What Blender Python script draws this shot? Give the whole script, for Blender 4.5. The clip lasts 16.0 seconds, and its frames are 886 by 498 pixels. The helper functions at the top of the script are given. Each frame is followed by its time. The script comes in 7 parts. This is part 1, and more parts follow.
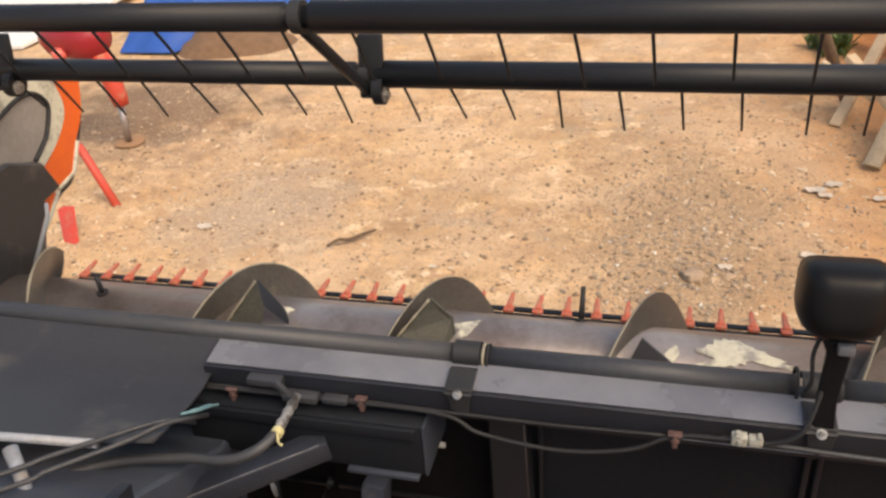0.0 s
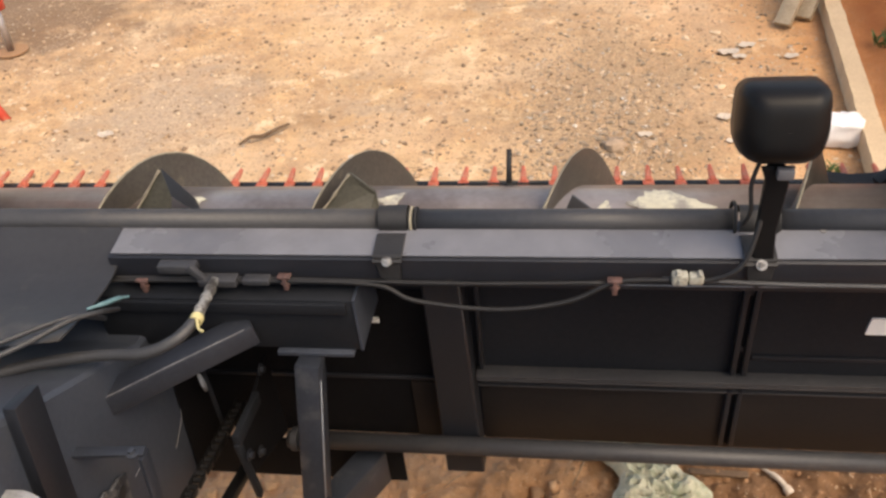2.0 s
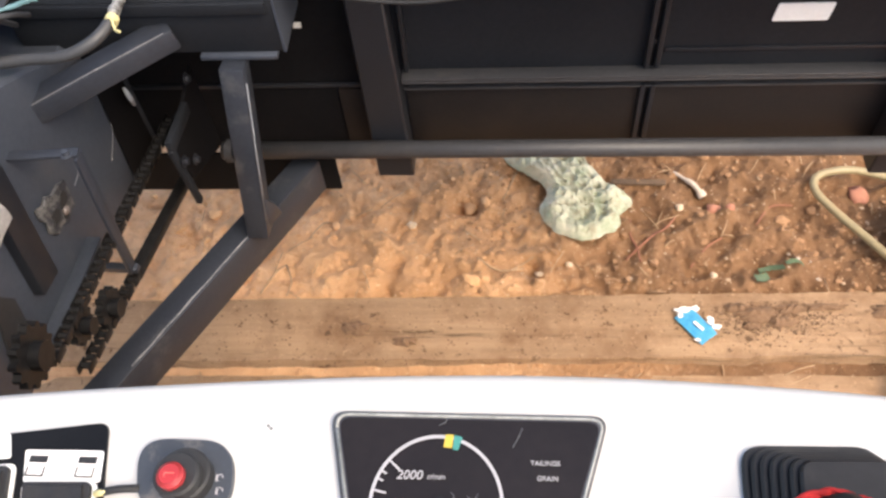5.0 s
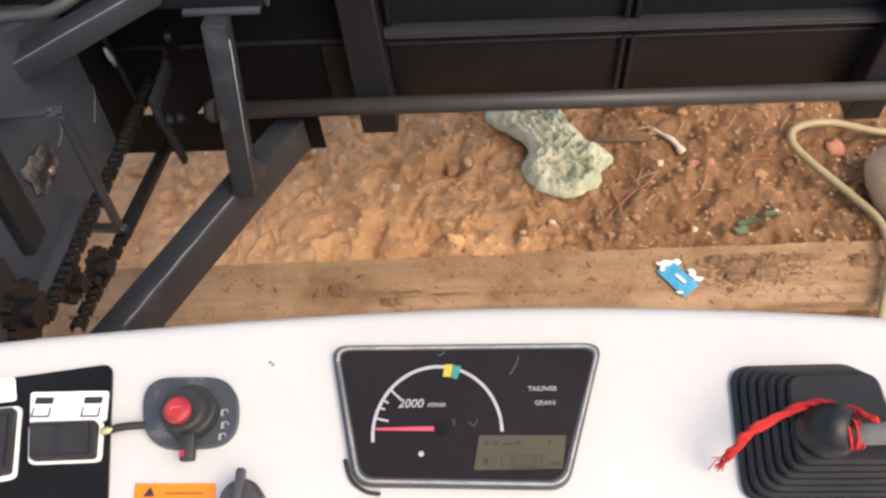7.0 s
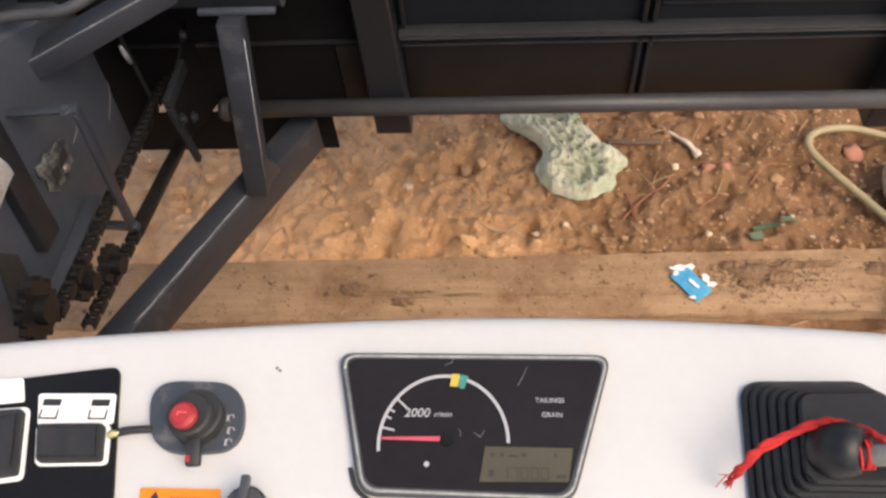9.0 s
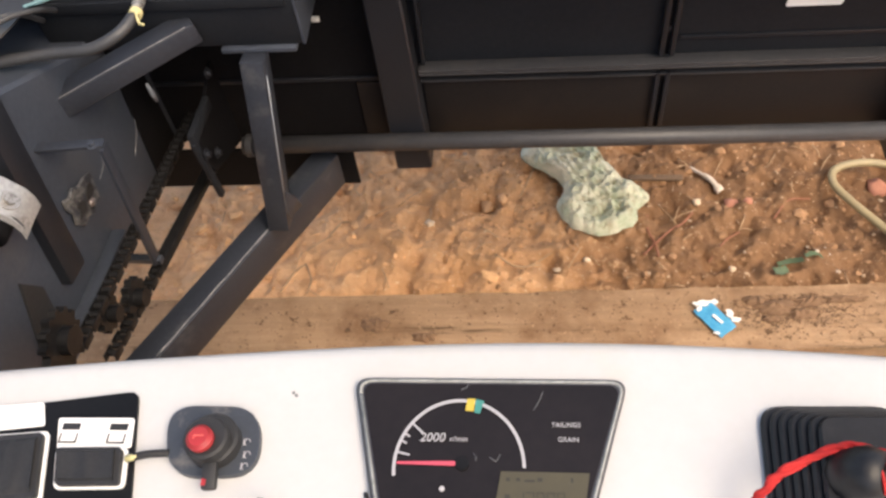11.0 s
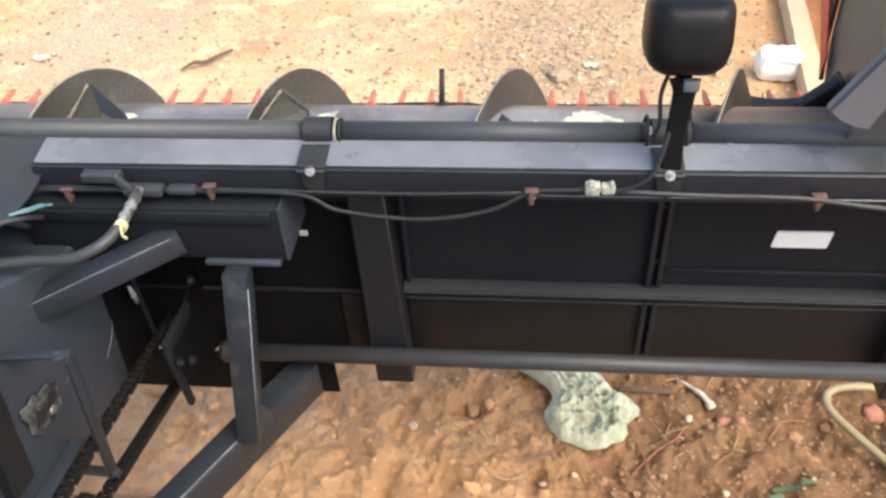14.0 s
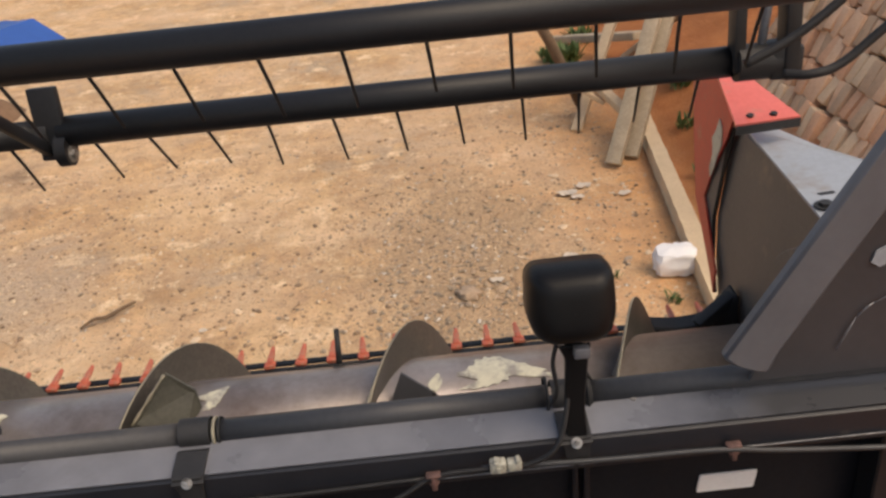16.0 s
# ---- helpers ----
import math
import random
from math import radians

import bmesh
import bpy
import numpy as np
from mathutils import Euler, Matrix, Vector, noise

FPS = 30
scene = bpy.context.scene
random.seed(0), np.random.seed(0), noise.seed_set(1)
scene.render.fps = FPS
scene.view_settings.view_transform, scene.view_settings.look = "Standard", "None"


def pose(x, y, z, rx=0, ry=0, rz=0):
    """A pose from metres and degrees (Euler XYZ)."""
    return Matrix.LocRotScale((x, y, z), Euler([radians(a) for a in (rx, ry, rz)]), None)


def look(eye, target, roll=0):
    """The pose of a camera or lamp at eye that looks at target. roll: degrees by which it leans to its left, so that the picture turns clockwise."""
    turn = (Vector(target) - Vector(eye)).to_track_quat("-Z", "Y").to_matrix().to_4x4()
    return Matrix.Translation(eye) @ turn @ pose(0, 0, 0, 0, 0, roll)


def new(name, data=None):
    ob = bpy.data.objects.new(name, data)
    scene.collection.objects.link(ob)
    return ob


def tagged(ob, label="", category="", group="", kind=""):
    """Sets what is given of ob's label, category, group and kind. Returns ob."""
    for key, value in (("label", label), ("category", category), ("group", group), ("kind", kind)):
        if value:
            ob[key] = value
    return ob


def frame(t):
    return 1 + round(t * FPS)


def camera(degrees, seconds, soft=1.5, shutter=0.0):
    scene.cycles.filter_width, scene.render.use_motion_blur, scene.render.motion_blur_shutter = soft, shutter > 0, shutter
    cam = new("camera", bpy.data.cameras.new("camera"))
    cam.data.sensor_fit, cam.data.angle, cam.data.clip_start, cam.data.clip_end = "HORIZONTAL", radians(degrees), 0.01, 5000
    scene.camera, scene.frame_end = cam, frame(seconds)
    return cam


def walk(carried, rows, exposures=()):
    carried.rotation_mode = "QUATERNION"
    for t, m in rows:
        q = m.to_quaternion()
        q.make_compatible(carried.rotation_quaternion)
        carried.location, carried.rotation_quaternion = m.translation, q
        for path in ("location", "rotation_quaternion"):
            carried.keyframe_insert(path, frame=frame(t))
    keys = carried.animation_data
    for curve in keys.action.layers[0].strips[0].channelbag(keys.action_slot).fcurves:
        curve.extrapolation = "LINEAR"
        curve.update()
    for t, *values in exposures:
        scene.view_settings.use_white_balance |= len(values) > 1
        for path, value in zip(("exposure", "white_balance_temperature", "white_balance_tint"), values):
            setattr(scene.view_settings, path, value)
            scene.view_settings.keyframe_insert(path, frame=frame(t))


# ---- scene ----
cam = camera(56.0, 16.0, soft=2.6)
PATH = [
    (0, (0.271, 0.083, 2.132), (-0.216, 1.74, 1.123), -4.7),
    (0.5, (0.275, 0.092, 2.123), (-0.11, 1.767, 1.1), -4.3),
    (1, (0.283, 0.089, 2.107), (-0.056, 1.774, 1.086), -4.5),
    (1.5, (0.274, 0.096, 2.082), (-0.034, 1.747, 0.997), -4.4),
    (2, (0.256, 0.119, 2.038), (-0.043, 1.673, 0.816), -6.3),
    (2.5, (0.258, 0.112, 2.004), (-0.015, 1.568, 0.661), -9.2),
    (3, (0.256, 0.092, 1.993), (0.016, 1.471, 0.564), -10.4),
    (3.5, (0.26, 0.069, 1.995), (0.039, 1.398, 0.517), -9.6),
    (4, (0.266, 0.059, 1.99), (0.075, 1.339, 0.464), -7.7),
    (4.5, (0.274, 0.045, 1.997), (0.119, 1.244, 0.404), -6.4),
    (4.7, (0.289, 0.038, 2.009), (0.129, 1.206, 0.394), -6.2),
    (7, (0.276, -0.006, 2.004), (0.167, 1.079, 0.327), -6.0),
    (7.5, (0.276, -0.001, 1.997), (0.162, 1.062, 0.307), -6.2),
    (8, (0.277, 0.005, 2.001), (0.155, 1.06, 0.306), -6.4),
    (10.5, (0.285, 0.0, 2.007), (0.096, 1.145, 0.378), -7.6),
    (11, (0.287, -0.009, 2.001), (0.089, 1.148, 0.381), -8.5),
    (11.5, (0.285, -0.011, 2.003), (0.106, 1.129, 0.37), -7.7),
    (12, (0.284, -0.01, 2.013), (0.112, 1.26, 0.477), -5.5),
    (12.5, (0.296, 0.004, 2.034), (0.14, 1.465, 0.677), -4.1),
    (13, (0.295, 0.037, 2.025), (0.133, 1.524, 0.698), -5.4),
    (13.5, (0.304, 0.062, 2.008), (0.126, 1.538, 0.671), -6.0),
    (14, (0.31, 0.074, 2.024), (0.117, 1.543, 0.681), -3.8),
    (14.5, (0.313, 0.089, 2.039), (0.089, 1.594, 0.74), -2.6),
    (15, (0.314, 0.097, 2.054), (0.078, 1.706, 0.891), -5.2),
    (15.5, (0.32, 0.14, 2.084), (0.193, 1.863, 1.077), -6.2),
    (16, (0.363, 0.2, 2.066), (0.363, 1.951, 1.1), -6.0),
]
EXPOSURES = [
    (0.0, 0.37, 8000, 12), (1.5, 0.44, 8000, 12), (2.0, 0.52, 7900, 12), (2.5, 1.0, 8000, 12), (3.0, 1.34, 7300, 11), (3.5, 1.44, 6900, 10), (4.0, 1.34, 7200, 11), (4.5, 1.27, 7300, 11), (7.0, 0.87, 7500, 12), (8.0, 0.73, 7500, 12),
    (10.5, 0.8, 7700, 12), (11.5, 1.06, 7700, 12), (12.0, 1.15, 7300, 9), (12.5, 1.13, 6700, 7), (14.0, 1.14, 6800, 4), (14.5, 1.12, 6800, 2), (15.0, 0.72, 7500, 8), (15.2, 0.42, 7900, 11), (15.5, 0.12, 7900, 12), (16.0, 0.02, 7900, 12)]
walk(cam, [(t, look(eye, target, roll)) for t, eye, target, roll in PATH], EXPOSURES)

# ---- daylight: thin overcast ----
world = bpy.data.worlds.new("sky")
scene.world = world
world.use_nodes = True
wt = world.node_tree
sky = wt.nodes.new("ShaderNodeTexSky")
sky.sky_type = "NISHITA"
sky.sun_disc = False
sky.sun_elevation, sky.sun_rotation = radians(54), radians(125)
sky.dust_density = 3.0
wt.links.new(sky.outputs["Color"], wt.nodes["Background"].inputs["Color"])
wt.nodes["Background"].inputs["Strength"].default_value = 0.2
sun = new("sun", bpy.data.lights.new("sun", "SUN"))
sun.data.energy, sun.data.angle, sun.data.color = 1.35, radians(42), (1.0, 0.92, 0.8)
sun.matrix_world = look((0.7, -0.5, 1.2), (0, 0, 0))


# ---- materials ----
def mat(name, a, b=None, rough=0.6, metal=0.0, big=3.0, fine=60.0, bump=0.1, amount=0.5, dirt=None, dirt_scale=5.0, dirt_low=0.55, dirt_high=0.7, spec=0.5, detail=6.0):
    """A worn surface: two tones mixed at a large and a fine scale, optional patches of dirt, roughness wear and relief."""
    m = bpy.data.materials.new(name)
    m.use_nodes = True
    t = m.node_tree
    bsdf = t.nodes["Principled BSDF"]
    b = b or tuple(c * 0.75 for c in a)
    where = t.nodes.new("ShaderNodeTexCoord").outputs["Object"]

    def noise_node(scale, det=6.0, rough_=0.6):
        n = t.nodes.new("ShaderNodeTexNoise")
        n.inputs["Scale"].default_value, n.inputs["Detail"].default_value, n.inputs["Roughness"].default_value = scale, det, rough_
        t.links.new(where, n.inputs["Vector"])
        return n.outputs["Fac"]

    def ramp(value, low, high):
        r = t.nodes.new("ShaderNodeMapRange")
        r.inputs["From Min"].default_value, r.inputs["From Max"].default_value = low, high
        t.links.new(value, r.inputs["Value"])
        return r.outputs["Result"]

    def mix(fac, one, two):
        x = t.nodes.new("ShaderNodeMix")
        x.data_type = "RGBA"
        t.links.new(fac, x.inputs["Factor"])
        for socket, value in ((x.inputs[6], one), (x.inputs[7], two)):
            if isinstance(value, tuple):
                socket.default_value = (*value, 1)
            else:
                t.links.new(value, socket)
        return x.outputs[2]

    large, small = noise_node(big, detail), noise_node(fine, 4.0)
    both = t.nodes.new("ShaderNodeMath")
    both.operation = "MULTIPLY_ADD"
    both.inputs[1].default_value = amount
    t.links.new(small, both.inputs[0])
    half = t.nodes.new("ShaderNodeMath")
    half.operation = "MULTIPLY"
    half.inputs[1].default_value = 1 - amount
    t.links.new(large, half.inputs[0])
    t.links.new(half.outputs[0], both.inputs[2])
    fac = ramp(both.outputs[0], 0.38, 0.62)
    colour = mix(fac, a, b)
    if dirt:
        colour = mix(ramp(noise_node(dirt_scale, 8.0, 0.65), dirt_low, dirt_high), colour, dirt)
    t.links.new(colour, bsdf.inputs["Base Color"])
    r = t.nodes.new("ShaderNodeMapRange")
    r.inputs["To Min"].default_value, r.inputs["To Max"].default_value = max(0.05, rough - 0.1), min(1.0, rough + 0.12)
    t.links.new(large, r.inputs["Value"])
    t.links.new(r.outputs["Result"], bsdf.inputs["Roughness"])
    bsdf.inputs["Metallic"].default_value = metal
    bsdf.inputs["Specular IOR Level"].default_value = spec
    if bump:
        bp = t.nodes.new("ShaderNodeBump")
        bp.inputs["Strength"].default_value, bp.inputs["Distance"].default_value = bump, 0.004
        t.links.new(both.outputs[0], bp.inputs["Height"])
        t.links.new(bp.outputs["Normal"], bsdf.inputs["Normal"])
    return m


PAINT = mat("dark_machine_paint", (0.0085, 0.0098, 0.0135), (0.0135, 0.0155, 0.02), 0.42, big=6, fine=180, bump=0.06, dirt=(0.06, 0.053, 0.047), dirt_scale=9, dirt_low=0.62, dirt_high=0.95, spec=0.45)
PAINT_WALL = mat("dark_wall_paint", (0.0091, 0.0109, 0.0141), (0.014, 0.0158, 0.0193), 0.5, big=4, fine=120, bump=0.08, dirt=(0.024, 0.022, 0.022), dirt_scale=5, dirt_low=0.58, dirt_high=0.95, spec=0.17)
PAINT_BEAM = mat("glossy_grey_paint", (0.012, 0.0135, 0.018), (0.019, 0.021, 0.027), 0.36, big=8, fine=200, bump=0.04, dirt=(0.15, 0.12, 0.1), dirt_scale=12, dirt_low=0.62, dirt_high=0.95)
BLACK = mat("matt_black", (0.012, 0.012, 0.013), (0.02, 0.02, 0.021), 0.6, big=10, fine=150, bump=0.08)
REEL_PAINT = mat("reel_paint", (0.007, 0.0078, 0.0098), (0.011, 0.012, 0.0145), 0.48, big=5, fine=120, bump=0.05, dirt=(0.022, 0.02, 0.019), dirt_scale=6, dirt_low=0.62, dirt_high=1.0, spec=0.34)
# pale tone of the beam's upper face: sky reflection put into the colour
SHEEN_TOP = mat("grey_paint_with_sky_sheen", (0.115, 0.12, 0.137), (0.18, 0.185, 0.205), 0.27, big=4, fine=40, bump=0.02, amount=0.12, dirt=(0.1, 0.1, 0.11), dirt_scale=6, dirt_low=0.55, dirt_high=0.9)


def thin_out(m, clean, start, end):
    """Let the painted sky sheen give way to plain paint along the length, with an uneven border."""
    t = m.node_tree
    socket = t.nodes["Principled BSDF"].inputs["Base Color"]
    # dusty is the incoming colour that carries the sheen
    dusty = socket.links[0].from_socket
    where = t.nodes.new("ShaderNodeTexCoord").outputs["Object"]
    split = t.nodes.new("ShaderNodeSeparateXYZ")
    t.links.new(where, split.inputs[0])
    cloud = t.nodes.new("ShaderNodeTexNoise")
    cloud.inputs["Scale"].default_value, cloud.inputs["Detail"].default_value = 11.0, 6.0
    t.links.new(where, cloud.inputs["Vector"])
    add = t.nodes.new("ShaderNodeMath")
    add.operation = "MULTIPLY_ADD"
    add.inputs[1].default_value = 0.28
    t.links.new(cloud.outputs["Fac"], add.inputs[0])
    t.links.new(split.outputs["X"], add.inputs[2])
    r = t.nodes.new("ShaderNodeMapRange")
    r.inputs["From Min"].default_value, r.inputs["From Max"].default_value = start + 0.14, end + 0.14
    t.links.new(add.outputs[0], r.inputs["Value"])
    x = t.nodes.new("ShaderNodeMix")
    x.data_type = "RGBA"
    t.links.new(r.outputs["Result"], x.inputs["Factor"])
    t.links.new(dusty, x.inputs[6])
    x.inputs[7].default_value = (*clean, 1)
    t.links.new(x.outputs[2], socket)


thin_out(SHEEN_TOP, (0.035, 0.037, 0.043), 0.58, 0.78)
STEEL = mat("worn_steel", (0.44, 0.4, 0.385), (0.31, 0.275, 0.262), 0.32, 0.55, big=7, fine=90, bump=0.08, dirt=(0.12, 0.085, 0.07), dirt_scale=8, dirt_low=0.5, dirt_high=0.8)
FLIGHT = mat("auger_flight_steel", (0.125, 0.115, 0.102), (0.08, 0.074, 0.067), 0.38, 0.25, big=7, fine=120, bump=0.08, dirt=(0.3, 0.26, 0.19), dirt_scale=13, dirt_low=0.6, dirt_high=0.85)
CREAM = mat("cream_paint", (0.62, 0.59, 0.46), (0.48, 0.45, 0.35), 0.5, big=12, fine=100, bump=0.05, dirt=(0.3, 0.26, 0.2), dirt_scale=22, dirt_low=0.5, dirt_high=0.66)
RED = mat("faded_red_paint", (0.62, 0.06, 0.035), (0.5, 0.07, 0.045), 0.45, big=6, fine=80, bump=0.06, dirt=(0.45, 0.2, 0.13), dirt_scale=12)
GUARD_RED = mat("guard_red_paint", (0.6, 0.15, 0.085), (0.5, 0.12, 0.07), 0.55, big=20, fine=200, bump=0.08, dirt=(0.42, 0.25, 0.16), dirt_scale=40)
PINK = mat("sun_bleached_red_paint", (0.72, 0.16, 0.13), (0.64, 0.13, 0.10), 0.32, big=9, fine=100, bump=0.04, dirt=(0.5, 0.2, 0.15), dirt_scale=15)
ORANGE = mat("orange_paint", (0.78, 0.13, 0.02), (0.7, 0.11, 0.025), 0.4, big=8, fine=100, bump=0.04)
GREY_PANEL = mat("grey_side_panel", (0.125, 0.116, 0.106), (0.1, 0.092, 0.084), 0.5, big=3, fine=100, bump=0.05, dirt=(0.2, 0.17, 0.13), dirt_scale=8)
LIGHT_GREY = mat("light_grey_paint", (0.3, 0.32, 0.35), (0.24, 0.26, 0.29), 0.4, big=6, fine=100, bump=0.04, dirt=(0.2, 0.17, 0.14), dirt_scale=9)
MID_GREY = mat("mid_grey_paint", (0.12, 0.124, 0.138), (0.094, 0.097, 0.109), 0.42, big=5, fine=60, bump=0.03, amount=0.25, dirt=(0.24, 0.22, 0.19), dirt_scale=11, dirt_low=0.62, dirt_high=0.8)
ALUMINIUM = mat("bright_aluminium_sheet", (0.38, 0.38, 0.375), (0.25, 0.25, 0.247), 0.42, 0.4, big=14, fine=160, bump=0.08, dirt=(0.14, 0.13, 0.12), dirt_scale=20)
FEEDER = mat("blue_grey_machine_paint", (0.032, 0.039, 0.053), (0.047, 0.0555, 0.072), 0.38, big=5, fine=120, bump=0.06, dirt=(0.085, 0.083, 0.082), dirt_scale=7, dirt_low=0.56, dirt_high=0.88)
ARM_PAINT = mat("blue_black_arm_paint", (0.018, 0.0218, 0.03), (0.026, 0.0305, 0.04), 0.4, big=9, fine=140, bump=0.08, dirt=(0.085, 0.085, 0.086), dirt_scale=16, dirt_low=0.58, dirt_high=0.84, spec=0.42)
PIPE = mat("matt_grey_pipe_paint", (0.031, 0.032, 0.036), (0.043, 0.044, 0.048), 0.5, big=7, fine=120, bump=0.05, dirt=(0.065, 0.06, 0.056), dirt_scale=14, dirt_low=0.55, dirt_high=0.85)
SILVER = mat("bare_zinc", (0.36, 0.35, 0.33), (0.26, 0.25, 0.24), 0.42, 0.6, big=20, fine=200, bump=0.08, dirt=(0.11, 0.1, 0.09), dirt_scale=90, dirt_low=0.5, dirt_high=0.62)
CHAIN_STEEL = mat("greasy_chain_steel", (0.012, 0.012, 0.0125), (0.006, 0.006, 0.0065), 0.32, 0.0, big=40, fine=300, bump=0.15, dirt=(0.02, 0.02, 0.02), dirt_scale=60, spec=0.2)
RUBBER = mat("rubber", (0.011, 0.011, 0.012), (0.019, 0.019, 0.02), 0.62, big=15, fine=200, bump=0.06, spec=0.4)
HOSE_GREY = mat("grey_hose_rubber", (0.04, 0.042, 0.045), (0.026, 0.027, 0.03), 0.5, big=15, fine=200, bump=0.06)
SHEET = mat("grey_black_hood_sheet", (0.034, 0.034, 0.036), (0.025, 0.025, 0.027), 0.42, big=3, fine=90, bump=0.05, dirt=(0.1, 0.09, 0.08), dirt_scale=4)
WHITE_PANEL = mat("white_dashboard_paint", (0.482, 0.48, 0.474), (0.448, 0.443, 0.432), 0.35, big=4, fine=90, bump=0.015, amount=0.3, dirt=(0.5, 0.44, 0.34), dirt_scale=6, dirt_low=0.6, dirt_high=0.92)
LAMP_BLACK = mat("lamp_black_plastic", (0.004, 0.004, 0.0045), (0.007, 0.007, 0.0075), 0.42, big=10, fine=300, bump=0.03, spec=0.2)
CLIP = mat("rusty_pink_clip", (0.15, 0.078, 0.066), (0.055, 0.035, 0.032), 0.6, big=60, fine=300)
WHITE = mat("white_plastic", (0.78, 0.77, 0.73), (0.68, 0.67, 0.63), 0.5, big=30, fine=200, bump=0.03)
PAPER = mat("white_paper_label", (0.78, 0.78, 0.76), (0.7, 0.7, 0.68), 0.6, big=20, fine=200, bump=0.02)
YELLOW = mat("yellow_tie", (0.62, 0.57, 0.28), (0.5, 0.44, 0.22), 0.5)
TEAL = mat("teal_plastic", (0.07, 0.17, 0.19), (0.12, 0.2, 0.22), 0.5, big=60, fine=300)
GLASS_BLACK = mat("gauge_face_black", (0.0105, 0.0085, 0.0086), (0.0145, 0.0115, 0.0115), 0.16, big=8, fine=100, bump=0.0, spec=0.25)
BEZEL = mat("grey_bezel", (0.15, 0.155, 0.155), (0.115, 0.118, 0.12), 0.4, big=20, fine=200, bump=0.03)
RIM_GREY = mat("worn_grey_rim", (0.3, 0.305, 0.29), (0.17, 0.175, 0.165), 0.4, big=40, fine=200, bump=0.05)
KEY_GREY = mat("blue_grey_plastic", (0.04, 0.047, 0.058), (0.032, 0.037, 0.046), 0.45, big=20, fine=250, bump=0.04, dirt=(0.14, 0.13, 0.12), dirt_scale=30)
MARK_WHITE = mat("printed_white", (0.4, 0.39, 0.4), (0.34, 0.33, 0.34), 0.5, bump=0)
MARK_RED = mat("printed_red", (0.5, 0.07, 0.11), (0.44, 0.06, 0.09), 0.5, bump=0)
MARK_YELLOW = mat("printed_yellow", (0.5, 0.37, 0.05), (0.44, 0.33, 0.05), 0.5, bump=0)
MARK_TEAL = mat("printed_teal", (0.03, 0.22, 0.19), (0.03, 0.19, 0.17), 0.5, bump=0)
LCD = mat("display_olive", (0.066, 0.057, 0.032), (0.054, 0.047, 0.027), 0.3, bump=0)
LCD_INK = mat("display_ink", (0.022, 0.02, 0.014), (0.03, 0.026, 0.018), 0.4, bump=0)
BUTTON_RED = mat("red_button_plastic", (0.36, 0.025, 0.03), (0.3, 0.022, 0.026), 0.4, big=30, fine=200, bump=0.02)
STICKER = mat("orange_sticker", (0.85, 0.2, 0.01), (0.8, 0.18, 0.01), 0.45, bump=0)
RED_CLOTH = mat("red_string", (0.5, 0.018, 0.018), (0.36, 0.014, 0.014), 0.85, big=60, fine=400, bump=0.4)
CHROME = mat("lever_steel", (0.24, 0.225, 0.2), (0.18, 0.17, 0.15), 0.5, 0.5, big=20, fine=200, bump=0.04)
WOOD = mat("weathered_pale_wood", (0.62, 0.47, 0.3), (0.5, 0.37, 0.24), 0.75, big=6, fine=70, bump=0.3)
WOOD_GREY = mat("grey_weathered_wood", (0.42, 0.34, 0.24), (0.29, 0.23, 0.16), 0.8, big=6, fine=70, bump=0.3)


